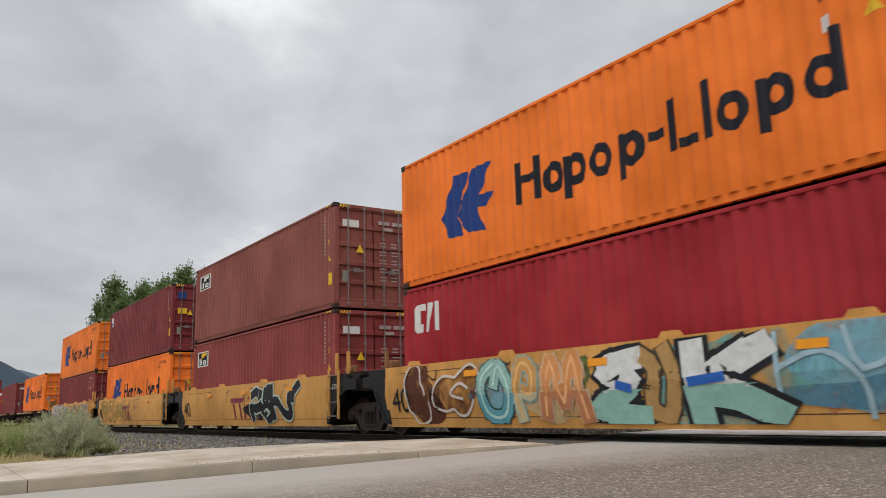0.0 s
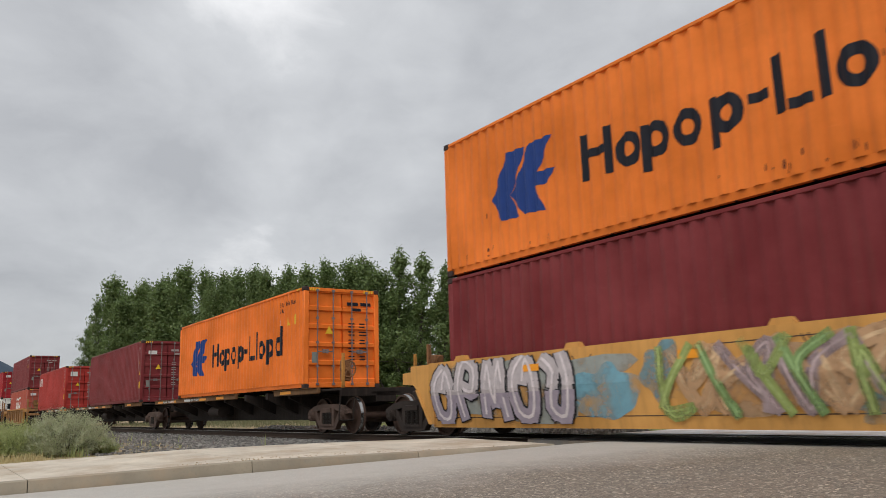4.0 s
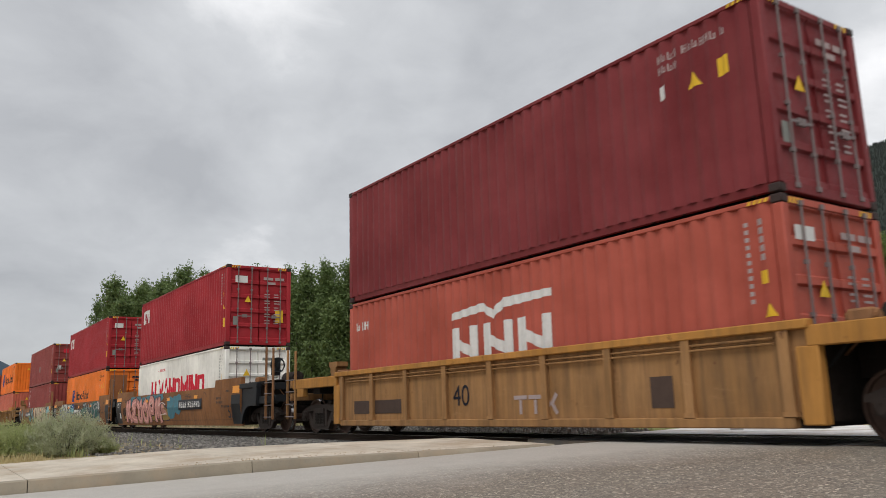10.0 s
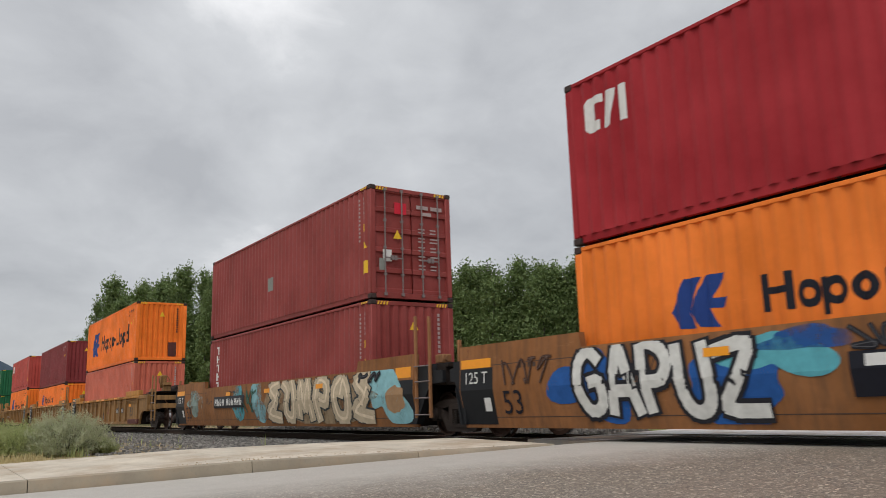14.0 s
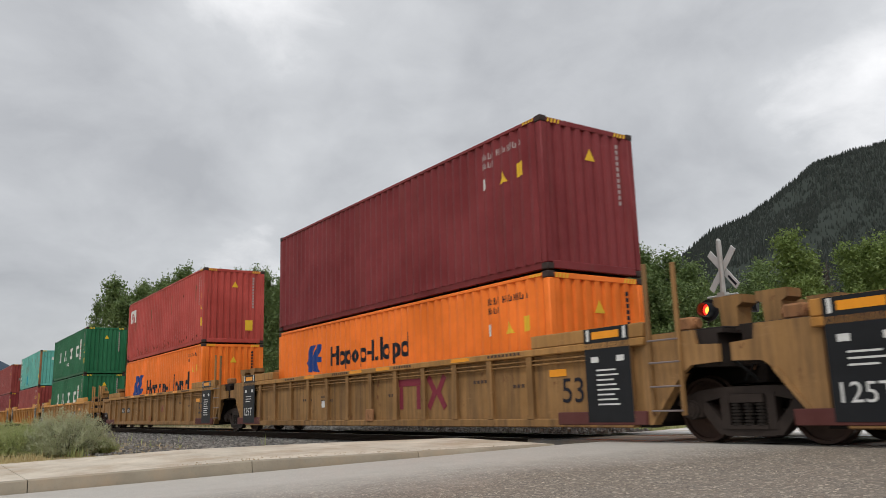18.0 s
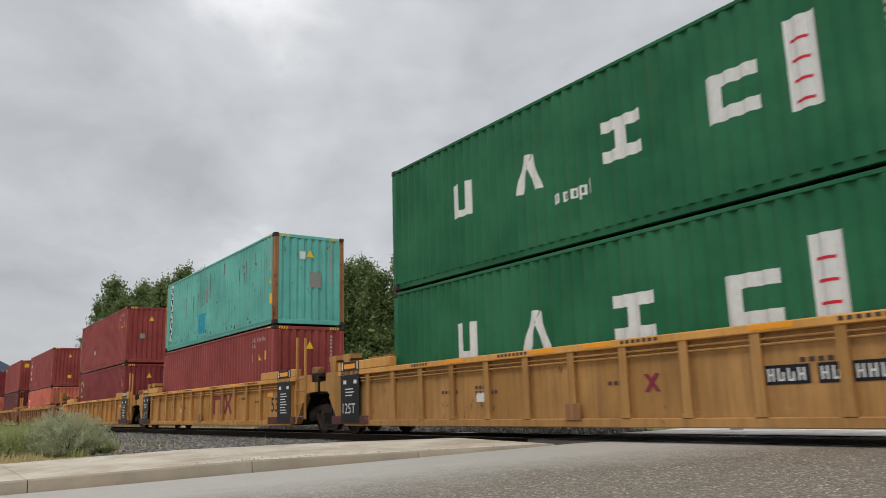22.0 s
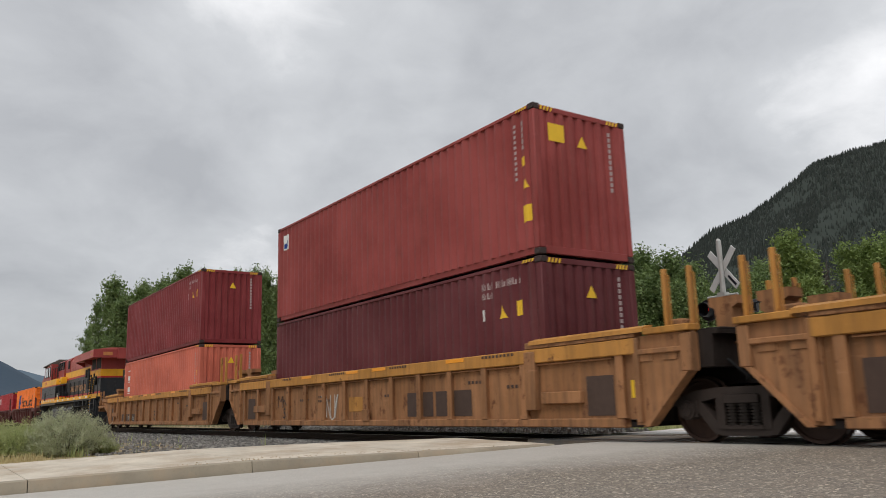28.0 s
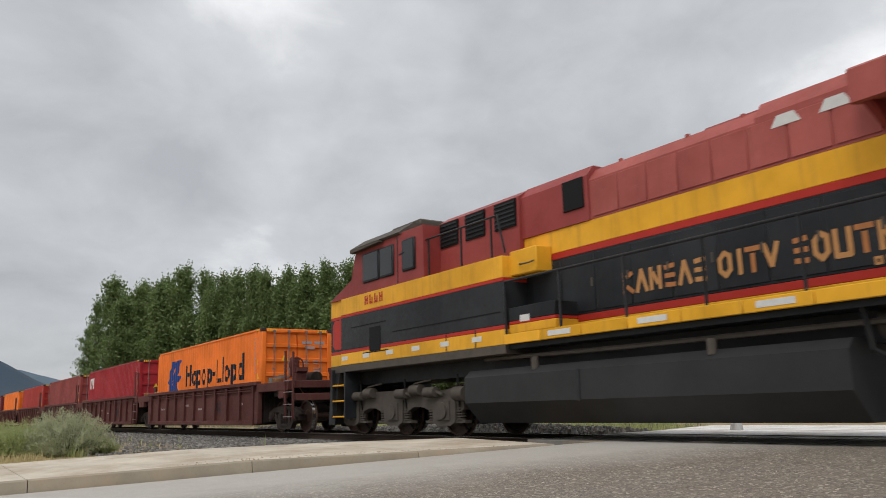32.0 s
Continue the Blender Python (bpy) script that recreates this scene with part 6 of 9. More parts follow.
    P("hood_end", Geo().box(8.48, 8.512, -0.92, 0.92, 2.96, 3.36), KYEL)
    P("stripe", Geo().box(8.48, 8.511, -0.92, 0.92, 2.862, 2.958), KSTRIPE)
    P("hood_end", Geo().box(8.48, 8.511, -0.92, 0.92, 3.362, 4.05), KRED)
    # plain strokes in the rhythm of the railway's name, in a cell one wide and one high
    peak, zig, ring_, box_ = [[(0, 0), (0.5, 1), (1, 0)]], [[(0.06, 0), (0.06, 1)], [(0.94, 0), (0.94, 1)], [(0.3, 0.75), (0.7, 0.25)]], [[(0.9, 0.85), (0.5, 1), (0.08, 0.75), (0.08, 0.25), (0.5, 0), (0.92, 0.25), (0.9, 0.85)]], [[(0.05, 1), (0.05, 0), (0.95, 0), (0.95, 1)]]
    curl, post, vee, tee = [[(0.9, 0.95), (0.1, 0.9)], [(0.1, 0.5), (0.9, 0.5)], [(0.9, 0.05), (0.1, 0.08)]], [[(0.3, 0), (0.3, 1)]], [[(0, 1), (0.5, 0.1), (1, 1)]], [[(0, 0.95), (1, 0.95)], [(0.5, 0.7), (0.5, 0)]]
    stem = [[(0.08, 0), (0.08, 1)], [(0.4, 0.8), (0.9, 0.95)], [(0.4, 0.3), (0.95, 0.05)]]
    x = -1.14
    for i, lines in enumerate((stem, peak, zig, curl, peak, curl, None, ring_, post, tee, vee, None, curl, ring_, box_, tee, zig, curl, stem, zig)):
        if lines is None:
            x += 0.15
            continue
        g = Geo()
        for line in lines:
            for k, p in enumerate(stroke_polys([(x + u * 0.20, 2.32 + v * 0.33) for u, v in line], 0.072)):
                decal(g, [p], lambda a, b: -0.940, (), (), 0.004 + 0.0006 * (k % 3))
        P("name_bar", g, GOLD if i % 3 else OLDGOLD, "gold bar of the painted railway name")
        x += 0.17 if lines is post else 0.283
    P("painted_name", decal(Geo(), bars("xx AxxxxA", 2.9, 2.13, 0.15, 0.15, 0.035), lambda a, b: -0.940, (), (), 0.004), GOLD, "small gold bars")["kind"] = "stuff"
    # fuel tank
    P("fuel_tank", Geo().prism([(-1.36, 1.27), (-1.50, 1.14), (-1.50, 0.66), (-1.15, 0.28), (1.15, 0.28), (1.50, 0.66), (1.50, 1.14), (1.36, 1.27)], 0, -4.9, 2.75), KTANK)
    P("tank_strap", Geo().box(-1.78, -1.72, -1.515, -1.48, 0.64, 1.15), KBLK)
    for x in (0.8, -2.9):
        P("tank_cap", Geo().cyl((x, -1.40, 1.20), (x, -1.40, 1.42), 0.07, 10), KGREY)
    P("pipework", Geo().tube([(-4.6, -1.2, 1.48), (-1, -1.25, 1.44), (3, -1.2, 1.44), (8, -1.3, 1.44)], 0.04), KGREY)
    P("hose", Geo().tube([(2.9, -1.35, 1.6), (3.0, -1.42, 1.1), (3.3, -1.3, 0.9)], 0.035), RUBBER)
    P("air_tank", Geo().cyl((2.9, -0.9, 1.42), (5.6, -0.9, 1.42), 0.18, 16), KGREY)
    for x in (3.4, 4.8, 6.2, 7.3):
        P("bracket", Geo().box(x, x + 0.16, -1.45, -1.1, 1.30, 1.62), KBLK)
    # handrails, one for each post
    for i in range(9):
        x = -3.5 + 1.46 * i
        P("stanchion", Geo().cyl((x, -1.53, 1.70), (x, -1.53, 2.82), 0.024, 8), KBLK)
    P("handrail", Geo().tube([(-3.5, -1.53, 2.82), (8.2, -1.53, 2.82)], 0.024, 8), KBLK)
    P("handrail", Geo().tube([(-3.5, 1.53, 2.82), (8.2, 1.53, 2.82)], 0.024, 8), KBLK)
    P("roof_rail", Geo().tube([(-7.2, -1.53, 3.98), (-6.3, -1.40, 4.16), (-3.8, -1.40, 4.16), (-3.6, -1.40, 3.4)], 0.020), KBLK)
    for x in (-5.5, -4.5):
        P("panel_seam", Geo().box(x, x + 0.03, -1.506, -1.50, 1.70, 2.04), KBLK)
    for x0, x1, z in ((-9.6, -7.9, 2.56), (-7.6, -3.7, 2.28), (-9.0, -7.8, 1.9)):
        P("panel_seam", Geo().box(x0, x1, -1.506, -1.50, z, z + 0.025), GRILLE)
    P("cab_door_line", Geo().box(-7.40, -7.37, -1.476, -1.47, 3.36, 4.45), KBLK)
    for x in (-6.2, -5.0, -4.0):
        P("rail_post", Geo().cyl((x, -1.40, 3.34), (x, -1.40, 4.16), 0.022, 6), KBLK)
    # radiator-end platform, steps, pilot
    P("end_platform", Geo().cbox(8.3, 10.25, -1.45, 1.45, 1.62, 1.74, 0.02), BLACK)
    P("platform_edge", Geo().cbox(8.4, 10.26, -1.47, -1.452, 1.66, 1.73, 0.004), KYEL, "yellow platform edge")
    for z in (0.40, 0.72, 1.04, 1.36):
        P("step", Geo().cbox(8.95, 9.75, -1.50, -1.20, z, z + 0.035, 0.008), KBLK)
    P("step_well", Geo().box(8.55, 8.92, -1.50, -0.9, 0.30, 1.66), KBLK)
    P("step_well", Geo().box(9.78, 9.9, -1.50, -0.9, 0.36, 1.6).box(8.9, 9.8, -0.95, -0.9, 0.36, 1.6), KBLK)
    P("pilot", Geo().prism([(-1.42, 1.55), (-1.42, 0.75), (-0.95, 0.34), (0.95, 0.34), (1.42, 0.75), (1.42, 1.55)], 0, 9.92, 10.06), KBLK)
    P("anticlimber", Geo().cbox(10.06, 10.35, -1.30, 1.30, 1.36, 1.60, 0.02), KBLK)
    P("draft_gear_box", Geo().cbox(10.06, 10.55, -0.36, 0.36, 0.66, 1.16, 0.03), KGREY)
    P("uncoupling_lever", Geo().tube([(10.12, -1.38, 1.2), (10.16, -0.5, 1.18), (10.4, -0.3, 1.05)], 0.018), KGREY)
    for y in (-1.05, -0.8, 0.8, 1.05):
        P("cable_plug", Geo().cyl((10.06, y, 1.12), (10.22, y, 1.08), 0.055, 8), RUBBER)
    for y in (-1.4, -0.5, 0.5, 1.4):
        P("stanchion", Geo().cyl((10.2, y, 1.7), (10.2, y, 2.75), 0.024, 8), KBLK)
    P("handrail", Geo().tube([(10.2, -1.4, 2.75), (10.2, 1.4, 2.75)], 0.024), KBLK)
    for x0, x1, z0, z1 in ((8.72, 8.80, 2.85, 0.85), (9.9, 9.0, 2.75, 1.45)):
        for k in range(24):
            a, b = k / 24, (k + 0.7) / 24
            P("chain_rail", Geo().cyl((x0 + (x1 - x0) * a, -1.54, z0 + (z1 - z0) * a), (x0 + (x1 - x0) * b, -1.54, z0 + (z1 - z0) * b), 0.015, 6), KYEL if k % 2 == 0 else KBLK)
    for z in (3.16, 2.93):
        P("headlamp", Geo().cyl((8.54, 0.45, z), (8.61, 0.45, z), 0.075, 16), HEADLAMP, "lit headlamp")
    P("lamp_plate", Geo().cbox(8.50, 8.545, 0.28, 0.62, 2.78, 3.32, 0.01), KGREY)
    P("ditch_lamp", Geo().cyl((8.50, 0.55, 2.18), (8.58, 0.55, 2.18), 0.05, 12), STEPLAMP, "amber-lit marker lamp")
    P("step_lamp", Geo().box(9.3, 9.55, -1.526, -1.52, 0.73, 0.765), STEPLAMP, "lit step lamp")
    for y in (-0.6, -0.45, 0.5, 0.65):
        P("hose", Geo().tube([(10.3, y, 1.1), (10.6, y - 0.05, 0.7), (10.8, y, 0.42)], 0.03), RUBBER)
    P("snow_plough", Geo().prism([(10.06, 0.14), (10.42, 0.16), (10.22, 0.52), (10.06, 0.52)], 1, -1.2, 1.2), KBLK)
    coupler(ob, 1, 10.6)
    coupler(ob, -1, -11.1)
    P("pilot", Geo().prism([(-10.4, 1.6), (-10.9, 1.5), (-11.05, 0.24), (-10.7, 0.24)], 1, -1.40, 1.40), KBLK)
    for x in (-10.7, -10.0):
        P("step_side", Geo().box(x, x + 0.06, -1.5, -1.1, 0.4, 1.6), KBLK)
    for z in (0.42, 0.80, 1.18):
        P("step", Geo().cbox(-10.64, -10.0, -1.5, -1.15, z, z + 0.04, 0.01), KYEL)
    for x in (-8.17, 6.12):
        b = P("bogie", g_loco_bogie_frame(), KGREY, "grey six-wheel bogie")
        b.location = (x, 0, 0)
        for i, d in enumerate((-2.06, 0, 2.06)):
            wheelset("loco%d" % i, b, d, 0.53)
            part("traction_motor", lambda: Geo().cbox(-0.75, 0.30, -0.55, 0.55, 0.24, 0.96, 0.08), KBLK, b, "dark traction motor", key="motor", at=(d + 0.2, 0, 0))
            part("sand_hose", lambda: Geo().tube([(0.55, -1.2, 1.25), (0.6, -1.22, 0.8), (0.5, -1.1, 0.35), (0.42, -0.9, 0.15)], 0.022), RUBBER, b, key="sandhose", at=(d, 0, 0))
        for d in (-1.5, 0.5, 1.7):
            part("brake_cylinder", lambda: Geo().cyl((-0.22, -1.24, 0.92), (0.18, -1.24, 0.92), 0.11, 12).cyl((0.18, -1.24, 0.92), (0.42, -1.24, 0.86), 0.035, 8), KGREY, b, key="brcyl", at=(d, 0, 0))
    return ob


# ---- the train, from its head to its tail ----
RUSTED_DOOR = paint("browned_orange_paint", (0.30, 0.11, 0.04), 0.4, 0.5)


def build_train():
    SM40 = "smooth-sided yellow well car with spray-painted graffiti"
    lo = 0.345
    up = lo + CH + 0.03
    # five-unit car with smooth yellow sides
    tan, teal, sky_, white, dark, brn, grn, vio = (0.42, 0.24, 0.10), (0.16, 0.42, 0.40), (0.20, 0.42, 0.52), (0.62, 0.63, 0.62), (0.02, 0.02, 0.025), (0.11, 0.035, 0.025), (0.16, 0.36, 0.07), (0.30, 0.22, 0.42)
    cream = (0.58, 0.42, 0.22)
    for u in (187.0, 171.35, 155.77, 140.13):
        last = u < 141
        car = smooth_car(u, YELLOW, SM40, 6.5, 6.15, 7.8, -7.75 if last else None, endcol=YELLOW if last else BLACK)
        if not last:
            part("length_figure", lettering("40", -6.2, 0.52, 0.52, smooth_y, 0.02), INK, car, "black stencilled length figure 40")
            part("load_mark", lettering("125-T", 6.35, 1.12, 0.14, lambda a, b: -1.44, 0.006), WMARK, car, "white load figure 125-T")
        if u in (171.35, 155.77):
            owner_mark(car, smooth_y, -0.97 if u > 160 else -1.05, 0.46, 0.50, 0.60, 0.55, 0.15, PURPLE, "faded dark red bar of a painted mark")
        if u == 187.0:
            graffiti(car, smooth_y, [(-5.0, 0.85, 1.5, 1.1, brn, 1, 0), (-3.75, 0.85, 1.2, 1.15, brn, 2, 0), (-2.6, 0.9, 1.1, 1.1, sky_, 3, 0), (-0.7, 0.9, 2.2, 1.1, cream, 5, 0), (2.6, 0.85, 2.8, 1.2, teal, 7, 0), (5.0, 0.9, 2.8, 1.3, sky_, 13, 0), (5.0, 0.62, 2.6, 0.5, (0.10, 0.25, 0.36), 15, 0)])
            bold_lines(car, smooth_y, [blob(-5.2, 0.86, 0.95, 1.05, 1)[::3], blob(-3.7, 0.88, 1.15, 1.1, 2)[::3], [(-3.3, 0.95), (-3.6, 1.05), (-3.9, 0.85), (-3.5, 0.75)]], [(0.055, (0.62, 0.55, 0.50), 9)], 0.022)
            bold_lines(car, smooth_y, [[(-4.75, 0.5), (-4.6, 0.95), (-4.45, 0.55), (-4.3, 1.0)], [(-4.7, 1.25), (-4.45, 1.15), (-4.4, 1.35)]], [(0.03, dark, 9)], 0.022)
            tag_row(car, smooth_y, "4", -3.05, -1.95, 0.36, 1.36, [(0.28, 0.46, 0.42)], (0.04, 0.10, 0.10), 0.26, 0.07, low=[(0.12, 0.34, 0.42)])
            tag_row(car, smooth_y, "1", -1.98, -1.25, 0.36, 1.36, [(0.55, 0.30, 0.10)], (0.25, 0.40, 0.38), 0.24, 0.07, low=[(0.50, 0.48, 0.32)])
            tag_row(car, smooth_y, "3", -1.25, -0.05, 0.34, 1.38, [(0.62, 0.27, 0.10)], (0.60, 0.48, 0.36), 0.30, 0.05, low=[(0.48, 0.20, 0.10)])
            graffiti(car, smooth_y, [(-0.75, 0.95, 0.4, 0.5, (0.40, 0.03, 0.04), 31, -1), (-0.25, 0.95, 0.5, 0.6, (0.08, 0.11, 0.03), 32, -1)])
            tag_row(car, smooth_y, "5", -0.05, 1.15, 0.36, 1.30, [white], dark, 0.34, 0.16, low=[(0.26, 0.46, 0.40)], shine=False)
            tag_row(car, smooth_y, "2", 0.95, 1.75, 0.36, 1.34, [(0.40, 0.24, 0.09)], (0.06, 0.045, 0.03), 0.24, 0.08, shine=False)
            tag_row(car, smooth_y, "K", 1.70, 3.35, 0.34, 1.36, [white], dark, 0.40, 0.18, low=[(0.26, 0.46, 0.40)], shine=False)
            bold_lines(car, smooth_y, [[(0.6, 0.86), (0.85, 0.80)], [(1.95, 0.85), (2.5, 0.9)]], [(0.13, (0.03, 0.12, 0.45), 9)], 0.045)
            bold_lines(car, smooth_y, [[(3.3, 0.45), (3.3, 1.4)], [(3.3, 0.95), (3.9, 1.15), (4.35, 0.8), (4.4, 0.35)], [(4.2, 1.4), (4.4, 0.9), (5.0, 1.1), (5.2, 0.5)], [(5.1, 1.4), (5.3, 0.8), (5.9, 1.2)]], [(0.07, (0.33, 0.46, 0.52), 9)], 0.024)
            graffiti(car, smooth_y, [(3.75, 0.98, 0.5, 0.16, (0.02, 0.16, 0.50), 33, -1), (3.95, 0.50, 0.22, 0.2, (0.55, 0.18, 0.10), 34, 0)])
        elif u == 171.35:
            graffiti(car, smooth_y, [(0.9, 0.62, 1.3, 0.5, dark, 21, 0)])
            pale = (0.50, 0.60, 0.54)
            body = [[(0.95, 0.42), (0.85, 0.72), (1.25, 0.72), (1.75, 0.78), (2.25, 0.80), (2.55, 0.66), (2.62, 0.45)], [(1.75, 0.66), (2.0, 0.52), (2.2, 0.40), (2.5, 0.55)], [(2.5, 0.88), (2.95, 0.90), (3.3, 0.62), (3.62, 0.50), (3.85, 0.60), (3.80, 0.98), (4.05, 1.12), (4.45, 1.36)], [(3.75, 1.0), (4.1, 0.98)]]
            heads = [[(0.95, 1.12), (1.25, 1.22), (1.42, 1.18)], [(1.60, 0.95), (1.66, 1.20)], [(1.98, 0.95), (2.02, 1.26)], [(2.26, 1.0), (2.22, 1.34)], [(2.52, 1.0), (2.46, 1.34)]]
            bold_lines(car, smooth_y, body + heads, [(0.36, pale, 9), (0.26, dark, 9)], 0.022)
            bold_lines(car, smooth_y, [[(1.5, 0.9), (1.75, 1.0), (1.9, 0.86)], [(1.9, 0.62), (2.15, 0.70), (2.35, 0.60)], [(2.05, 0.48), (2.3, 0.56)], [(1.2, 0.95), (1.35, 0.88)]], [(0.05, pale, 9)], 0.036)
        elif u == 155.77:
            olive, pale = (0.07, 0.075, 0.03), (0.52, 0.34, 0.10)
            for k in range(8):
                x, w = -5.35 + 0.80 * k, (1.05, 0.85, 1.2)[k % 3]
                if k < 6:
                    graffiti(car, smooth_y, [(x, 0.86, w, 0.98, pale, 300 + k, 0)])
                graffiti(car, smooth_y, [(x, 0.84 + 0.05 * (k % 2), w, 0.98 - 0.12 * (k % 3), olive, 300 + k, 0.028), (x + 0.1, 1.0, w * 0.36, 0.26, olive, 340 + k, 0.026)], "thin dark bubble outline")
        else:
            graffiti(car, smooth_y, [(-3.6, 0.9, 4.6, 1.1, (0.33, 0.36, 0.34), 40, 0), (-1.5, 0.75, 1.3, 0.9, sky_, 47, 0), (-0.3, 1.0, 0.8, 0.9, (0.16, 0.32, 0.38), 48, 0), (6.0, 0.8, 1.0, 1.1, sky_, 54, 0), (1.9, 0.85, 2.2, 1.1, (0.50, 0.33, 0.20), 49, 0), (4.1, 0.85, 2.2, 1.15, (0.46, 0.34, 0.26), 51, 0), (3.1, 0.5, 1.8, 0.5, (0.20, 0.30, 0.30), 57, 0)])
            tag_row(car, smooth_y, "41342", -6.4, -2.2, 0.36, 1.40, [(0.47, 0.42, 0.43)], dark, 0.29, 0.07, low=[(0.36, 0.31, 0.37)])
            lime, lilac, peach = (0.33, 0.40, 0.13), (0.40, 0.30, 0.30), (0.58, 0.36, 0.20)
            scrawl(car, smooth_y, -0.3, 6.0, 0.36, 1.42, 7, [peach], peach, 151, 0.22, 0.020, 0.01, True)
            scrawl(car, smooth_y, 0.6, 6.0, 0.36, 1.40, 6, [lilac], lilac, 153, 0.16, 0.026, 0.01, True)
            scrawl(car, smooth_y, -0.5, 5.2, 0.34, 1.42, 8, [lime, (0.24, 0.36, 0.14)], lime, 157, 0.13, 0.032, 0.01, True)
            graffiti(car, smooth_y, [(1.75, 0.98, 0.35, 0.3, (0.10, 0.32, 0.48), 81, -1), (4.6, 1.2, 0.4, 0.3, (0.10, 0.32, 0.48), 82, -1)])
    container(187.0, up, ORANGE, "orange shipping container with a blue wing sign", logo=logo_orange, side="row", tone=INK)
    container(187.0, lo, CRIMSON, "crimson shipping container with a small white sign", logo=logo_corner(WMARK))
    container(171.3, up, FADED, "worn brown-red shipping container with closed doors", logo=logo_panel(INK, WMARK), extra=[("name_panel", -0.95, -0.45, 2.25, 2.45, WMARK, "white name panel")])
    container(171.3, lo, BROWNRED, "dark maroon shipping container with a black and yellow name panel", logo=logo_panel(INK, YMARK), extra=[("name_panel", -0.95, -0.45, 2.25, 2.45, WMARK, "white name panel")])
    yl = [("sticker", -0.95, -0.55, 1.60, 1.85, YMARK, "yellow stickers"), ("badge", -0.95, -0.60, 2.25, 2.55, NAVY, "blue square badge")]
    container(155.77, up, MAROON, "maroon shipping container with a small blue and white badge", logo=logo_small(NAVY), extra=yl)
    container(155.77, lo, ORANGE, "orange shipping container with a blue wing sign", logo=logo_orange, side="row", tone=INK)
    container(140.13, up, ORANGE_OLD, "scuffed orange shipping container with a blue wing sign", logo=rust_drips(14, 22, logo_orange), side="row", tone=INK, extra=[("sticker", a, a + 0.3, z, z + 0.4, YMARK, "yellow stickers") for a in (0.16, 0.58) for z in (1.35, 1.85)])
    container(140.13, lo, MAROON, "plain maroon shipping container", side="row")
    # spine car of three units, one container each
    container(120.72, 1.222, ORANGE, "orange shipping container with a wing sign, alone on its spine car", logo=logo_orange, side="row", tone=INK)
    container(102.29, 1.222, MAROON, "maroon shipping container, alone on a spine car", logo=rust_drips(9, 30), extra=[("sticker", 0.62, 0.88, 0.95, 1.40, YMARK, "yellow sticker"), ("name_panel", -0.9, -0.5, 2.25, 2.42, WMARK, "white name panel")])
    container(81.48, 1.222, RED, "red shipping container with a white sign, alone on a spine car", logo=rust_drips(8, 110, logo_corner(WMARK)), extra=[("sticker", 0.62, 0.92, 0.85, 1.30, YMARK, "yellow sticker"), ("name_panel", -0.9, -0.45, 2.2, 2.5, WMARK, "white sign")])
    spine_car(120.1, "grimy dark spine car with yellow side rails", 8.0, brake=True)
    spine_car(101.2, "grimy dark spine car with yellow side rails", 9.3)
    spine_car(82.6, "grimy dark spine car with yellow side rails", 9.3, -8.2, ((-1.8, 7.8),))
    # one forty-foot well car
    car = ribbed_car(62.2, DUSTBROWN, "grimy tan ribbed well car with a yellow top chord", 7.95, -8.0, TOPYEL, half=6.4, nrib=9, cut=None, brake=True, deck=1.40)
    car_marks(car, flat_ribbed, -1.3, (), "40", ())
    owner_mark(car, flat_ribbed, 0.64, 0.46, 0.32, 0.30, 0.40, 0.07, STENCIL, "faded bar of a painted mark")
    part("notice_panel", decal(Geo(), [rect(3.80, 4.22, 0.50, 0.95)], flat_ribbed), GRIME, car, "dark notice panel")
    part("number_panel", decal(Geo(), [rect(-5.50, -3.30, 0.50, 0.80)], flat_ribbed), GRIME, car, "dark number panel")
    container(62.2, up, MAROON, "maroon shipping container with closed doors", side="row")
    container(62.2, lo, RUSTRED, "rust-red shipping container with big white name bars", logo=logo_big_blocks, extra=[("name_panel", -0.95, -0.5, 2.3, 2.5, WMARK, "white panel"), ("sticker", -0.95, -0.6, 0.6, 0.8, YMARK, "yellow sticker")])
    # three-unit smooth brown car
    pk, cy, wt, tl2 = (0.55, 0.26, 0.22), (0.10, 0.36, 0.42), (0.60, 0.60, 0.57), (0.03, 0.13, 0.115)
    blue, bone = (0.02, 0.09, 0.30), (0.55, 0.50, 0.40)
    SM53 = "smooth-sided brown well car with spray-painted graffiti"
    for u, f, r in ((40.65, 9.65, None), (21.15, 9.75, None), (1.83, 9.6, -9.7)):
        car = smooth_car(u, BROWN, SM53, 9.2, 8.4, f, r, raised=5.8, ztop=1.50, tabs=False, brake=(u == 40.65), endcol=BLACK)
        part("end_panel", decal(Geo(), [rect(7.55, 8.38, 0.26, 1.20)], smooth_y, (), (0.9,), 0.004), BLACK, car, "black end panel")
        part("reflector", decal(Geo(), [rect(7.65, 8.30, 1.25, 1.48)], smooth_y, (), (), 0.006), OMARK, car, "orange reflector")
        if u > 30:
            sea, olive = (0.075, 0.20, 0.25), (0.30, 0.20, 0.06)
            graffiti(car, smooth_y, [(-6.0, 1.22, 1.5, 0.5, sea, 61, -1), (-4.6, 1.25, 1.7, 0.45, sea, 62, -1), (-2.9, 1.34, 2.4, 0.28, sea, 63, -1), (-1.4, 1.33, 1.6, 0.3, sea, 65, -1), (0.9, 0.95, 1.6, 1.1, sea, 66, -1), (-7.3, 0.6, 0.8, 0.8, (0.05, 0.035, 0.03), 67, 0), (-3.8, 0.52, 6.2, 0.5, olive, 68, -1)])
            tag_row(car, smooth_y, "352413", -7.1, -0.9, 0.36, 1.22, [pk], (0.07, 0.025, 0.035), 0.33, 0.09)
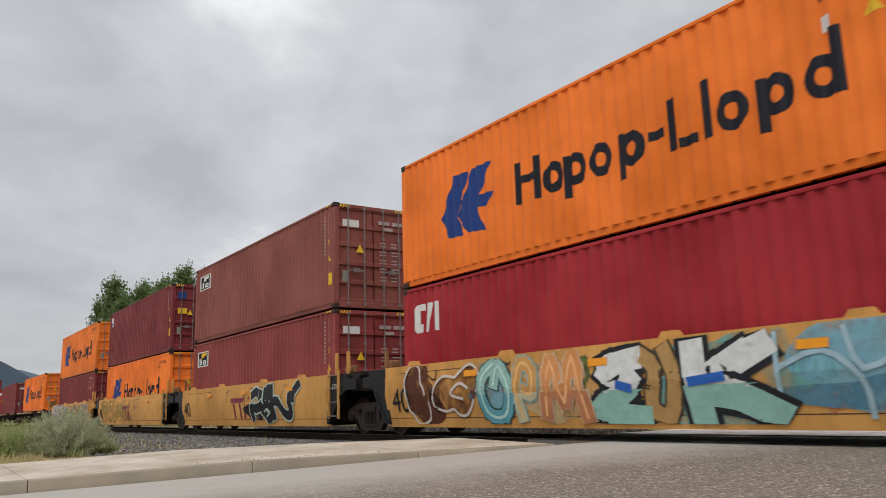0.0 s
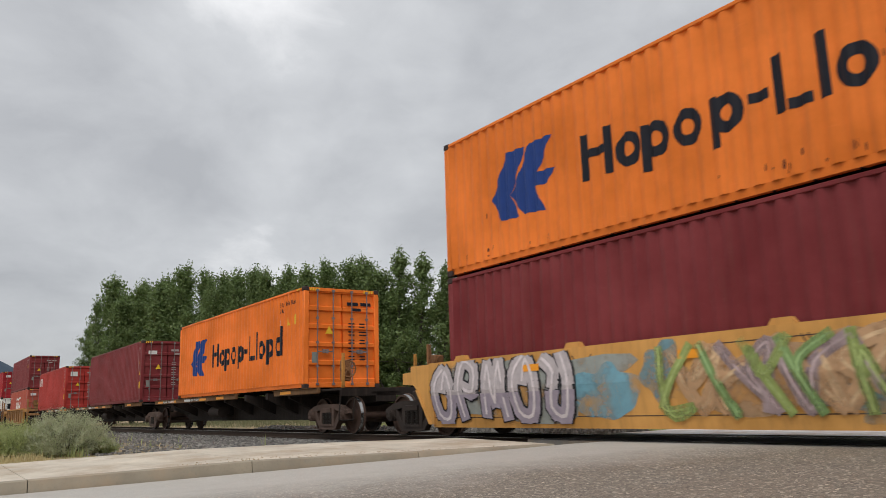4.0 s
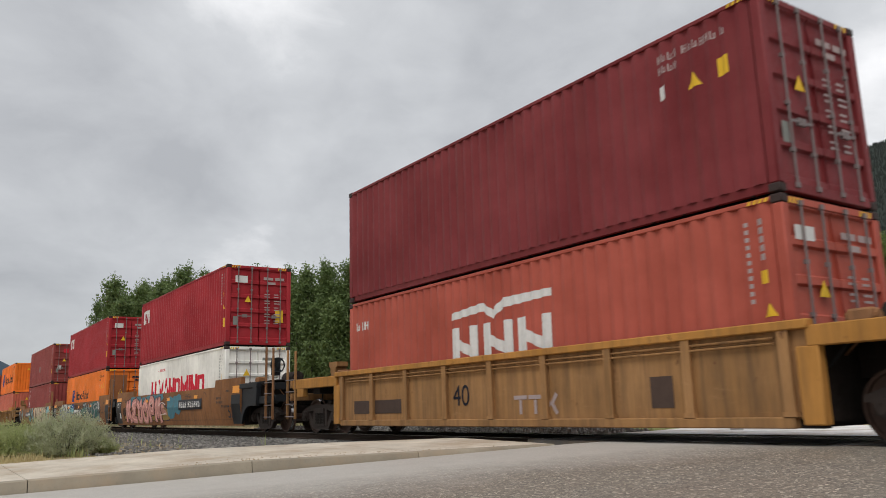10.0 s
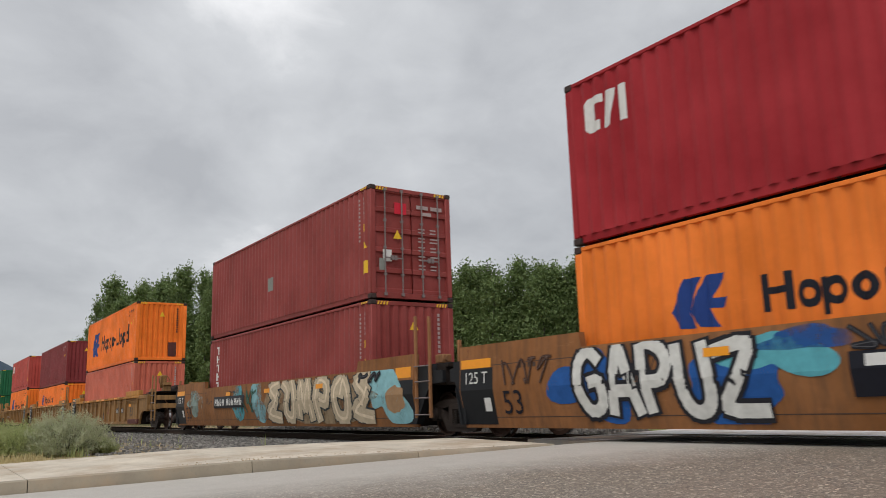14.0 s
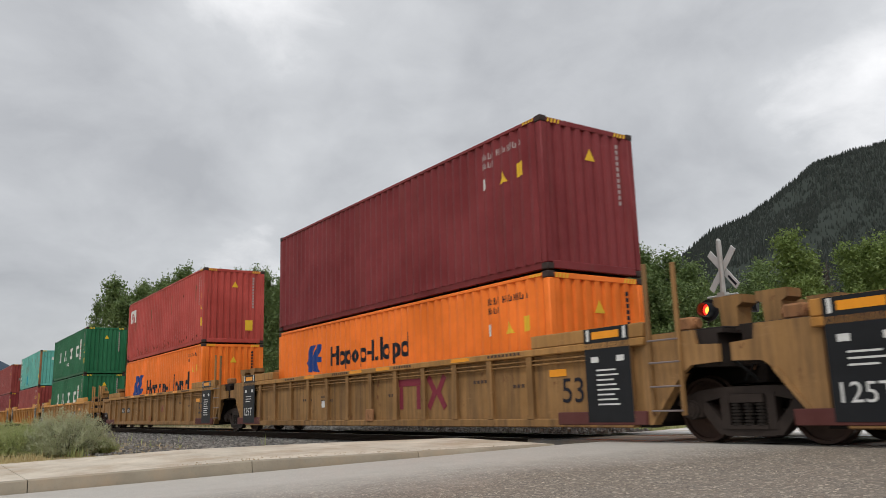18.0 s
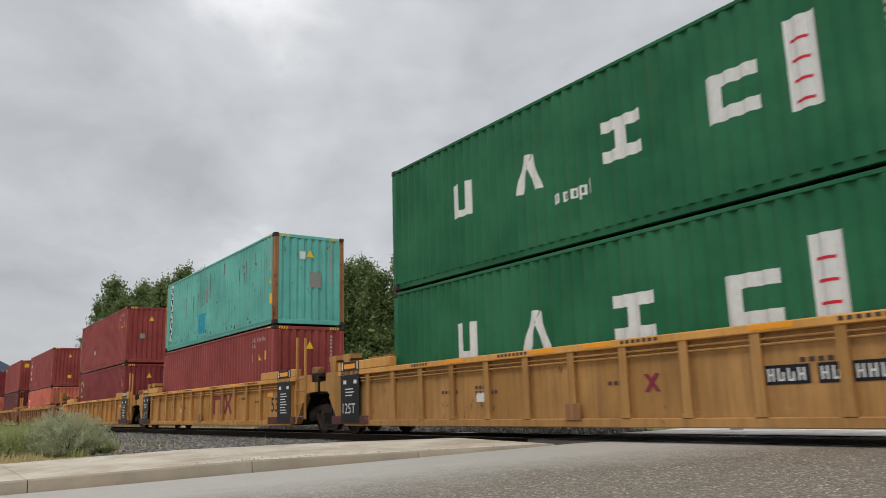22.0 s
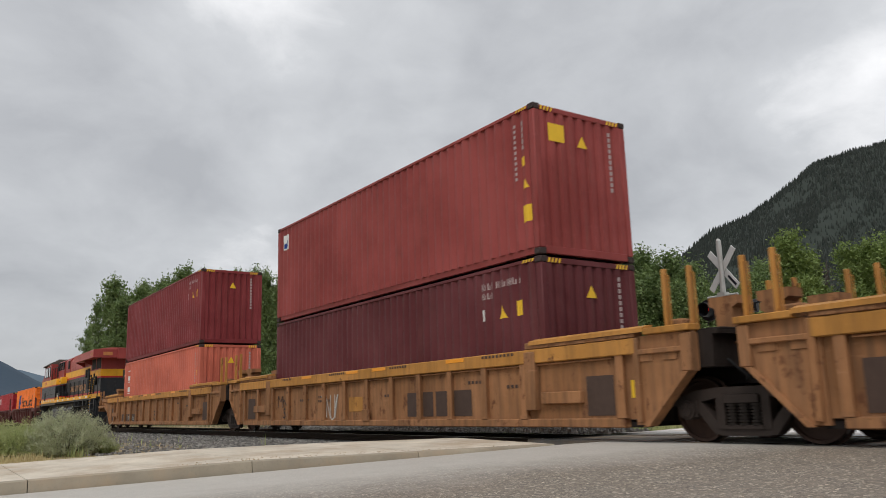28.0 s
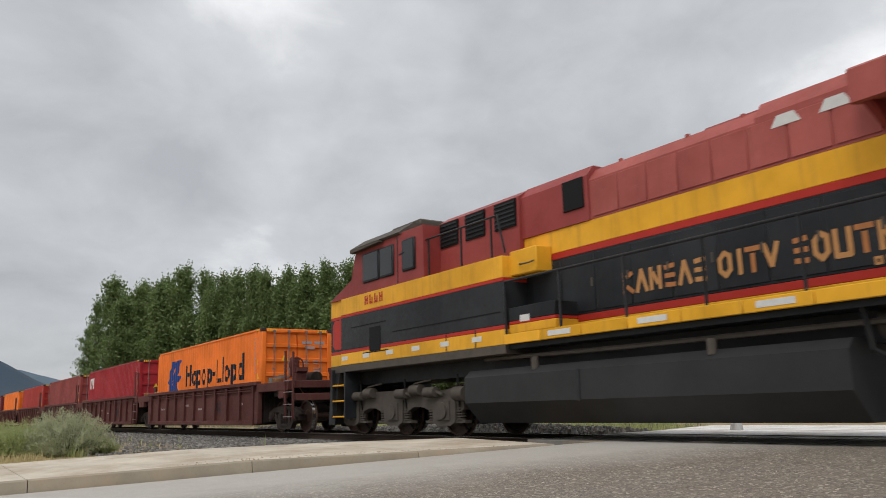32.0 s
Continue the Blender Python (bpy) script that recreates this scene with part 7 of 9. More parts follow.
            graffiti(car, smooth_y, [(-0.55, 0.72, 1.5, 0.86, (0.06, 0.03, 0.045), 69, -1), (-0.65, 0.71, 1.3, 0.72, olive, 69, -1), (-0.7, 0.78, 1.0, 0.45, pk, 70, -1)])
            bold_lines(car, smooth_y, [[(-1.2, 1.0), (-0.7, 1.12), (-0.2, 1.02)], [(-1.0, 0.62), (-0.2, 0.66)], [(-2.6, 1.05), (-2.2, 1.15)]], [(0.05, (0.66, 0.52, 0.46), 9)], 0.044)
            graffiti(car, smooth_y, [(-1.45, 0.95, 0.22, 0.3, (0.02, 0.20, 0.06), 73, -1), (-3.25, 0.72, 0.2, 0.2, (0.02, 0.20, 0.06), 74, -1)])
        elif u > 10:
            graffiti(car, smooth_y, [(-5.6, 0.85, 1.6, 1.1, blue, 71, -1), (-3.0, 0.70, 1.5, 1.0, blue, 76, -1), (-2.35, 1.15, 1.3, 0.6, cy, 72, -1), (-1.9, 1.3, 1.2, 0.3, blue, 75, 0), (3.9, 0.85, 4.6, 1.15, tl2, 84, -1), (3.0, 0.7, 2.0, 0.6, (0.02, 0.02, 0.022), 85, 0)])
            tag_row(car, smooth_y, "GAPUZ", -5.95, -2.55, 0.42, 1.36, [wt], dark, 0.19, 0.13, shine=False, lean=-0.1)
            tag_row(car, smooth_y, "T3152", 1.5, 6.3, 0.38, 1.36, [(0.27, 0.30, 0.29)], (0.03, 0.04, 0.045), 0.13, 0.10, shine=False)
            scrawl(car, smooth_y, 5.3, 6.0, 1.05, 1.42, 2, [wt], wt, 95, 0.03, 0.014)
            scrawl(car, smooth_y, -1.45, -0.3, 1.12, 1.42, 3, [dark], dark, 96, 0.05, 0.014, 0.01)
            scrawl(car, smooth_y, 0.3, 1.4, 1.15, 1.42, 3, [(0.10, 0.05, 0.03)], (0.10, 0.05, 0.03), 97, 0.03, 0.014, 0.01)
            scrawl(car, smooth_y, -7.9, -6.5, 0.95, 1.42, 4, [(0.06, 0.03, 0.02)], (0.06, 0.03, 0.02), 98, 0.04, 0.014, 0.01)
        else:
            graffiti(car, smooth_y, [(-2.3, 0.95, 1.4, 0.9, cy, 93, 0), (-6.8, 1.0, 1.6, 0.9, (0.25, 0.33, 0.30), 94, 0), (7.2, 1.0, 1.9, 1.2, (0.24, 0.46, 0.50), 108, -1), (7.6, 0.8, 0.7, 0.7, (0.36, 0.22, 0.12), 109, -1), (3.2, 0.85, 7.2, 1.1, (0.36, 0.27, 0.17), 96, 0), (-0.6, 0.9, 1.3, 1.0, (0.24, 0.46, 0.50), 110, 0)])
            tag_row(car, smooth_y, "523145", 0.15, 6.6, 0.40, 1.42, [(0.50, 0.41, 0.29)], (0.04, 0.05, 0.055), 0.36, 0.09)
            scrawl(car, smooth_y, 6.0, 7.0, 1.20, 1.46, 2, [dark], dark, 99, 0.08, 0.030, 0.02)
            scrawl(car, smooth_y, -2.0, -0.6, 0.6, 1.3, 3, [(0.03, 0.10, 0.07)], (0.03, 0.10, 0.07), 100, 0.05, 0.020, 0.02)
        if u == 21.15:
            part("name_panel", decal(Geo(), [rect(-1.39, 1.09, 0.58, 1.10)], smooth_y, (), (0.9,), 0.026), INK, car, "black name panel")
            owner_mark(car, smooth_y, -1.16, 0.67, 0.62, 0.36, 0.78, 0.14, WMARK, "white bar of a painted mark", 0.030)
        else:
            x = 1.62 if u > 30 else -4.6
            part("number_panel", decal(Geo(), [rect(x, x + 2.9, 0.78, 1.16)], smooth_y, (), (0.9,), 0.026), INK, car, "black number panel")
            part("painted_number", decal(Geo(), bars("AAAA AAAAAA", x + 0.12, 0.86, 0.22, 0.25, 0.06), smooth_y, (), (0.9,), 0.030), WMARK, car, "white bars of a number")
        part("end_panel", decal(Geo(), [rect(-9.18, -8.15, 0.26, 1.30)], smooth_y, (), (0.9,), 0.004), BLACK, car, "black end panel")
        part("load_mark", lettering("125 T", -9.05, 1.02, 0.22, smooth_y, 0.012), WMARK, car, "white load figure 125 T")
        part("reflector", decal(Geo(), [rect(-9.15, -8.2, 1.31, 1.48)], smooth_y, (), (), 0.006), OMARK, car, "orange reflector")
        part("notice", decal(Geo(), [rect(-8.45, -8.25, 0.50, 0.75)], smooth_y, (), (0.9,), 0.012), WMARK, car, "small white sticker")
        for x, z, n in ((6.05, 1.08, 4), (6.1, 0.94, 5), (6.6, 0.80, 5), (7.0, 1.30, 3), (-7.4, 1.25, 4), (-3.2, 1.25, 5), (2.6, 1.22, 4)):
            part("stencilled_code", decal(Geo(), [rect(x + 0.13 * i, x + 0.13 * i + 0.085, z, z + 0.075) for i in range(n)], smooth_y, (), (0.9,), 0.004), GRIME, car, "dark bars of small stencilled writing")["kind"] = "stuff"
        part("length_figure", lettering("53", -7.9 if u < 30 else 7.2, 0.45, 0.42, smooth_y, 0.02), INK, car, "black stencilled length figure 53")
    yr = [("sticker", 0.62, 0.92, 0.85, 1.30, YMARK, "yellow sticker"), ("name_panel", -0.9, -0.45, 2.25, 2.5, WMARK, "white sign")]
    SH = 2.591
    container(40.62, lo + SH + 0.03, CRIMSON, "crimson shipping container with a white sign", logo=logo_corner(WMARK), extra=yr)
    container(40.62, lo, WHITE, "white shipping container with big red name bars", h=SH, logo=logo_red_bars, tone=GREYMARK)
    container(21.15, lo + CH - 0.01, CRIMSON, "crimson shipping container with a white sign", logo=logo_corner(WMARK), extra=yr)
    container(21.15, lo - 0.04, ORANGE_OLD, "orange shipping container with patched brown doors", logo=rust_drips(14, 22, logo_orange_small), extra=[("repair_patch", -1.0, -0.12, 0.25, 2.55, RUSTED_DOOR, "browned door panel")], side="row", tone=INK)
    container(1.83, up, BROWNRED, "worn brown-red shipping container with a grey patch", logo=patches([(-0.6, 1.05, 0.35, 0.42, GREYMARK)]), extra=[("badge", -0.5, -0.15, 2.2, 2.5, REDMARK, "red and white badge"), ("sticker", -0.85, -0.6, 0.95, 1.25, WMARK, "white sticker")])
    container(1.83, lo, BROWNRED, "brown-red shipping container with an upright white name", door=False, logo=logo_column(5, 0.25, 0.26, 0.20))
    # three-unit ribbed cars
    RB = "ribbed well car"
    for u, f, r, col, top, lab, blk, size, brake in (
        (-21.85, 9.75, None, TAN, TOPYEL, "grimy tan ribbed well car with a worn yellow top chord", (-7.75,), "53", True),
        (-41.30, 9.80, None, TAN, YELLOWTAN, "grimy tan ribbed well car with black notice panels", (-7.75, 7.65), "53", False),
        (-60.92, 9.75, -9.7, TAN, YELLOWTAN, "dusty tan ribbed well car with black notice panels", (7.65,), "53", False),
        (-84.35, 9.70, None, YELLOWTAN, YELLOW, "dusty yellow ribbed well car with tall guide posts", (-7.75,), "53", True),
        (-103.80, 9.75, None, RIBYEL, YELLOW, "yellow ribbed well car with black notice panels", (-7.75, 7.65), "53", False),
        (-123.32, 9.75, -9.7, RIBYEL, YELLOW, "yellow ribbed well car with black notice panels", (7.65,), "53", False),
        (-147.0, 9.70, None, RUSTY, TOPYEL, "rusty brown ribbed well car with a yellow top chord", (), None, True),
        (-166.6, 9.90, None, RUSTY, TOPYEL, "rusty brown ribbed well car with a yellow top chord", (), None, False),
        (-186.3, 9.75, -9.65, RUSTY, TOPYEL, "rusty brown ribbed well car with a yellow top chord", (), None, False)):
        car = ribbed_car(u, col, lab, f, r, top, brake=brake, chord=1.30 if u < -140 else 1.42, tall=(u > -140), cross=u not in (-41.30, -103.80))
        for x, z, n in ((-3.9, 0.86, 5), (-2.75, 0.92, 4), (-2.75, 0.82, 6), (0.75, 0.86, 4), (4.0, 1.02, 5), (5.2, 0.90, 3)):
            part("stencilled_code", decal(Geo(), [rect(x + 0.12 * i, x + 0.12 * i + 0.08, z, z + 0.06) for i in range(n)], flat_ribbed), GRIME, car, "dark bars of small stencilled writing")["kind"] = "stuff"
        car_marks(car, flat_ribbed, 6.47, blk, size, () if u < -140 else (6.2,))
        if u == -21.85:
            graffiti(car, flat_ribbed, [(0.7, 0.85, 0.5, 0.5, (0.06, 0.045, 0.035), 5, 0), (0.75, 0.6, 0.4, 0.25, (0.10, 0.11, 0.13), 6, 0)], "dark spray stain")
        if u in (-41.30, -103.80):
            owner_mark(car, flat_ribbed, 1.0, 0.62, 0.62, 0.58, 0.70, 0.15, PURPLE, "faded purple bar of a painted mark")
        for x in ((-7.6, 7.6) if u > -140 else ()):
            part("jacking_pad", Geo().cbox(x - 1.15, x + 0.75, -1.50, -1.41, 0.26, 0.46, 0.01), OXIDE, car, "dark red jacking pad")
        if u > -140:
            x = {-21.85: 3.45, -84.35: 3.5, -123.32: -5.76, -60.92: -5.76}[u] if u in (-21.85, -84.35, -123.32, -60.92) else None
            if x is not None:
                part("number_panel", decal(Geo(), [rect(x, x + 0.62, 0.76, 1.0)], flat_ribbed, (), (), 0.004), INK, car, "black number panel")
                part("number_panel", decal(Geo(), [rect(x + 0.72, x + 1.65, 0.76, 1.0)], flat_ribbed, (), (), 0.004), INK, car, "black number panel")
                part("painted_number", decal(Geo(), bars("AAAA", x + 0.04, 0.80, 0.16, 0.14, 0.03) + bars("AAAAAA", x + 0.76, 0.80, 0.16, 0.145, 0.03), flat_ribbed, (), (), 0.008), WMARK, car, "pale bars of a number")["kind"] = "stuff"
        else:
            if u > -150 or u < -180:
                for x0, x1 in ((-5.45, -4.32), (-4.22, -2.85)):
                    part("number_panel", decal(Geo(), [rect(x0, x1, 0.36, 0.70)], flat_ribbed), GRIME, car, "dark number panel")
                part("painted_number", decal(Geo(), bars("AAAAAA", -4.12, 0.42, 0.20, 0.20, 0.05), flat_ribbed, (), (), 0.008), GREYMARK, car, "grey bars of a number")["kind"] = "stuff"
                if u < -180:
                    part("length_figure", lettering("53", 0.55, 0.42, 0.40, flat_ribbed, 0.006), GRIME, car, "dark stencilled length figure 53")
            else:
                part("length_figure", lettering("53", -5.08, 0.42, 0.28, flat_ribbed, 0.006), INK, car, "black stencilled length figure 53")
                scrawl(car, flat_ribbed, -5.4, -4.5, 0.70, 1.05, 3, [(0.05, 0.035, 0.03)], (0.10, 0.05, 0.03), int(-u), 0.03, 0.004, 0.01)
                scrawl(car, flat_ribbed, -2.5, -1.55, 0.40, 1.0, 4, [(0.50, 0.47, 0.43)], (0.40, 0.33, 0.27), int(-u) + 3, 0.035, 0.004, 0.012)
                part("notice", decal(Geo(), [rect(-1.0, -0.3, 0.56, 0.90)], flat_ribbed), TOPYEL, car, "faded yellow painted panel")
                for x0, x1 in ((1.73, 2.75), (2.85, 4.1)):
                    part("name_panel", decal(Geo(), [rect(x0, x1, 0.42, 0.92)], flat_ribbed), GRIME, car, "dark painted-over panel")
    container(-21.85, up, ORANGE, "orange shipping container with a wing sign and a patched end", door=False, logo=logo_orange, side="row", tone=INK, extra=[("repair_patch", 0.35, 0.75, 0.2, 0.9, OXIDE, "brown repair patch")])
    container(-21.85, lo, SALMON, "faded salmon-red shipping container", door=False, logo=rust_drips(5, 40))
    container(-41.30, lo + SH + 0.03, MAROON, "plain dark maroon shipping container", door=False, side="row")
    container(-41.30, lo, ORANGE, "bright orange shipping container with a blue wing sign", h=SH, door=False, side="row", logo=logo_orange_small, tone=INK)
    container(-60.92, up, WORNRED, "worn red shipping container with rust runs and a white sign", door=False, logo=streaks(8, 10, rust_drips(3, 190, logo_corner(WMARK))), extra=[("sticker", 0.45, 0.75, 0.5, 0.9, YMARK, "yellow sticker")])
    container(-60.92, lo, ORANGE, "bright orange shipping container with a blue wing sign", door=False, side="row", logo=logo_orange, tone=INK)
    for z in (up, lo):
        container(-84.35, z, GREEN, "green shipping container with white blocks and a tall white panel", door=False, logo=logo_white_blocks)
    container(-103.80, up, TEAL, post=RUSTY, label="faded teal shipping container with rusted corner posts and repair patches", door=False, logo=streaks(5, 26, rust_drips(12, 90, patches([(-0.75, 1.45, 0.36, 0.50, GREYMARK), (-1.6, 0.35, 0.9, 0.75, spray((0.03, 0.30, 0.38))), (2.9, 1.75, 0.10, 0.42, spray((0.03, 0.16, 0.16)))], logo_column(9, 0.18, 0.20, 0.26, INK, -CL / 2 + 0.72, WMARK)))), extra=[("sticker", -0.35, -0.15, 2.1, 2.35, WMARK, "white sticker"), ("repair_patch", 0.0, 0.4, 1.2, 1.7, GREYMARK, "grey repair patch")])
    container(-103.80, lo, BROWNRED, "brown-red shipping container with yellow stickers", door=False, side="row")
    container(-123.32, up, BROWNRED, "brown-red shipping container with pale scuffs", door=False, side="row", logo=patches([(-2.0, 0.92, 0.42, 0.22, spray((0.45, 0.30, 0.28)))]), extra=[("scuff", -0.55, -0.3, 1.25, 1.5, GREYMARK, "pale scuff")])
    container(-123.32, lo, MAROON, "maroon shipping container with a green and white oval sign", door=False, logo=logo_oval)
    container(-147.0, lo + SH + 0.03, BROWNRED, "brown-red shipping container with an upright white name", door=False, logo=logo_column(6), extra=[("sticker", -0.1, 0.15, 0.6, 0.85, YMARK, "yellow sticker")])
    container(-147.0, lo, SALMON, "salmon-red shipping container with an upright white name", h=SH, door=False, logo=logo_column(6))
    container(-166.6, up, BROWNRED, "brown-red shipping container with yellow stickers on its end", door=False, logo=logo_small(NAVY), extra=[("sticker", -0.85, -0.45, 2.2, 2.55, YMARK, "big yellow sticker")])
    container(-166.6, lo, DARKMAROON, "dark maroon shipping container", door=False, side="row")
    container(-186.3, up, MAROON, "dark maroon shipping container", door=False, side="row")
    container(-186.3, lo, SALMON, "salmon-red shipping container with an upright white name", door=False, logo=logo_column(6))
    locomotive(-208.2)
    # single boxes in oxide-red forty-foot wells behind the engine
    for i, (u, p, lab, lg) in enumerate((
        (-230.5, ORANGE, "orange shipping container with a wing sign, deep in its car", logo_orange),
        (-246.0, CRIMSON, "crimson shipping container with a white sign, deep in its well car", logo_corner(WMARK)),
        (-261.0, BROWNRED, "brown-red shipping container, deep in its well car", None),
        (-276.5, RED, "red shipping container, deep in its well car", None),
        (-292.0, ORANGE, "orange shipping container, deep in its well car", None),
        (-307.5, MAROON, "maroon shipping container, deep in its well car", None))):
        container(u, lo + (CH - SH if i == 0 else 0), p, lab, h=SH if i == 0 else CH, logo=lg)
        car = ribbed_car(u, OXIDE, "dark oxide-red ribbed well car", 7.72, -7.75 if i == 5 else None, half=6.4, nrib=11, cut=None, brake=(i == 0), deck=1.40)
        if i < 2:
            car_marks(car, flat_ribbed, 2.4, (), "40", ())
            for x, z, n in ((-4.6, 0.8, 5), (-1.2, 0.9, 4), (0.4, 0.75, 6), (4.6, 0.85, 4)):
                part("stencilled_code", decal(Geo(), [rect(x + 0.12 * k, x + 0.12 * k + 0.08, z, z + 0.07) for k in range(n)], flat_ribbed), STENCIL, car, "pale bars of small stencilled writing")["kind"] = "stuff"


build_train()


# ---- ground, road, track ----
def dirt_mat():
    m, nt, b = material("dry_earth")
    n1 = noise_node(nt, coords(nt, vary=False), 0.35, 5, 0.6).outputs[0]
    n2 = noise_node(nt, coords(nt, vary=False), 9, 7, 0.7).outputs[0]
    col = mix_node(nt, ramp_node(nt, n1, [(0.4, (0, 0, 0)), (0.6, (1, 1, 1))]), (0.40, 0.31, 0.205), (0.27, 0.235, 0.125))
    col = mix_node(nt, n2, col, (0.36, 0.29, 0.20), "OVERLAY")
    nt.links.new(col, b.inputs["Base Color"])
    b.inputs["Roughness"].default_value = 0.95
    bump(nt, b, n2, 0.8, 0.04)
    return m


def asphalt_mat():
    """Coarse asphalt with exposed stones, worn smooth and dusty along the kerb."""
    m, nt, b = material("worn_asphalt")
    co = coords(nt, vary=False)
    def stones(scale):
        v = nt.nodes.new("ShaderNodeTexVoronoi")
        v.inputs["Scale"].default_value = scale
        nt.links.new(co, v.inputs["Vector"])
        return v.outputs["Color"]
    big = noise_node(nt, co, 0.5, 5, 0.6).outputs[0]
    mid = noise_node(nt, co, 3.5, 6, 0.65).outputs[0]
    fine = noise_node(nt, co, 45, 4, 0.7).outputs[0]
    col = ramp_node(nt, stones(48), [(0.18, (0.035, 0.028, 0.021)), (0.5, (0.150, 0.123, 0.092)), (0.75, (0.235, 0.195, 0.148)), (0.92, (0.80, 0.70, 0.56))])
    col = mix_node(nt, 0.25, col, ramp_node(nt, stones(110), [(0.2, (0.10, 0.09, 0.08)), (0.8, (0.52, 0.48, 0.43))]))
    col = mix_node(nt, ramp_node(nt, mid, [(0.35, (0, 0, 0)), (0.7, (0.28, 0.28, 0.28))]), col, (0.26, 0.212, 0.155))
    sep = nt.nodes.new("ShaderNodeSeparateXYZ")
    nt.links.new(co, sep.inputs[0])
    def math_(op, p, q):
        n = nt.nodes.new("ShaderNodeMath")
        n.operation = op
        for k, val in enumerate((p, q)):
            if hasattr(val, "links"):
                nt.links.new(val, n.inputs[k])
            else:
                n.inputs[k].default_value = val
        return n.outputs[0]
    d = math_("SUBTRACT", sep.outputs[0], math_("MULTIPLY", sep.outputs[1], 0.275))
    d = math_("ADD", d, math_("MULTIPLY", big, 1.8))
    dust = math_("MULTIPLY", math_("ADD", d, 4.35), -0.42)
    dust = ramp_node(nt, math_("ADD", dust, math_("MULTIPLY", mid, 0.35)), [(0.0, (0, 0, 0)), (0.9, (0.86, 0.86, 0.86))])
    col = mix_node(nt, dust, col, mix_node(nt, mid, (0.43, 0.405, 0.365), (0.52, 0.495, 0.45)))
    nt.links.new(col, b.inputs["Base Color"])
    nt.links.new(ramp_node(nt, big, [(0.35, (0.5,) * 3), (0.65, (0.75,) * 3)]), b.inputs["Roughness"])
    bump(nt, b, fine, 0.8, 0.010)
    return m


def concrete_mat(name, rgb):
    m, nt, b = material(name)
    big = noise_node(nt, coords(nt), 1.1, 6, 0.65).outputs[0]
    fine = noise_node(nt, coords(nt), 30, 5, 0.7).outputs[0]
    col = mix_node(nt, ramp_node(nt, big, [(0.35, (0, 0, 0)), (0.7, (1, 1, 1))]), tuple(c * 0.78 for c in rgb), tuple(c * 1.1 for c in rgb))
    col = mix_node(nt, ramp_node(nt, fine, [(0.55, (0, 0, 0)), (0.75, (0.5, 0.5, 0.5))]), col, tuple(c * 0.5 for c in rgb))
    sand = noise_node(nt, coords(nt, (1, 1, 1), False), 0.9, 7, 0.7).outputs[0]
    col = mix_node(nt, ramp_node(nt, sand, [(0.46, (0, 0, 0)), (0.62, (0.7, 0.7, 0.7))]), col, (0.36, 0.27, 0.18))
    nt.links.new(col, b.inputs["Base Color"])
    b.inputs["Roughness"].default_value = 0.85
    bump(nt, b, fine, 0.4, 0.006)
    return m


def stone_mat():
    m, nt, b = material("crushed_grey_rock")
    g = nt.nodes.new("ShaderNodeNewGeometry")
    col = ramp_node(nt, g.outputs["Random Per Island"], [(0.0, (0.06, 0.058, 0.055)), (0.5, (0.18, 0.172, 0.160)), (0.85, (0.31, 0.295, 0.27)), (1.0, (0.44, 0.42, 0.38))])
    n = noise_node(nt, coords(nt, vary=False), 30, 4, 0.6).outputs[0]
    col = mix_node(nt, 0.35, col, mix_node(nt, n, (0.06, 0.055, 0.05), (0.28, 0.27, 0.25)))
    nt.links.new(col, b.inputs["Base Color"])
    b.inputs["Roughness"].default_value = 0.9
    return m


DIRT, ASPHALT = dirt_mat(), asphalt_mat()
CONC = concrete_mat("pale_concrete", (0.60, 0.535, 0.435))
KERBC = concrete_mat("grimy_kerb_concrete", (0.33, 0.285, 0.215))
# grime plus the shade beneath passing cars, both put into this dark base
PANELC = concrete_mat("grimy_crossing_panel", (0.20, 0.19, 0.175))
# near-white base colour for the road on the far side
FARROAD = concrete_mat("pale_dry_roadway", (0.80, 0.79, 0.77))
STONE = stone_mat()
RAILSIDE = plain("rusty_rail_side", (0.045, 0.030, 0.022), 0.8, 0.2, 0.35, 6)
TIMBER = plain("tarred_sleeper_timber", (0.035, 0.028, 0.023), 0.9, 0, 0.4, 4)


def road_z(y):
    return 0.04 * (y + 2.0) if y < -2 else (-0.03 * (y - 2.0) if y > 2 else 0.0)


def far_edge(y):
    """Where the pale roadway beyond the rails ends: it widens into a junction."""
    if y < 20:
        return -11.5 - 0.68 * max(0.0, y - 2.2)
    return -23.6 + 12.1 * min(1.0, (y - 20) / 9)


def land_z(x, y):
    """Height of the open ground."""
    far = max(0.0, min(1.0, (math.hypot(x, y) - 60) / 200))
    z = -0.16 - 0.25 * far + 0.05 * noise.noise((x * 0.25, y * 0.25, 1.7))
    if abs(y) < 3.2:
        z = min(z, -0.32)
    if y > 3.2:
        z -= 0.10
    if (-11.9 if y < 1.2 else far_edge(y) - 1.0) < x < 16:
        z = min(z, road_z(y) - 0.12 if abs(y) < 40 else z)
    return z


def spread(lo, hi, fine0, fine1, step, grow=1.25):
    xs, x = [], fine0
    while x < fine1:
        xs.append(x)
        x += step
    s = step
    while x < hi:
        xs.append(x)
        s *= grow
        x += s
    xs.append(hi)
    x, s = fine0, step
    while x > lo:
        s *= grow
        x -= s
        xs.append(max(x, lo))
    return sorted(set(xs))


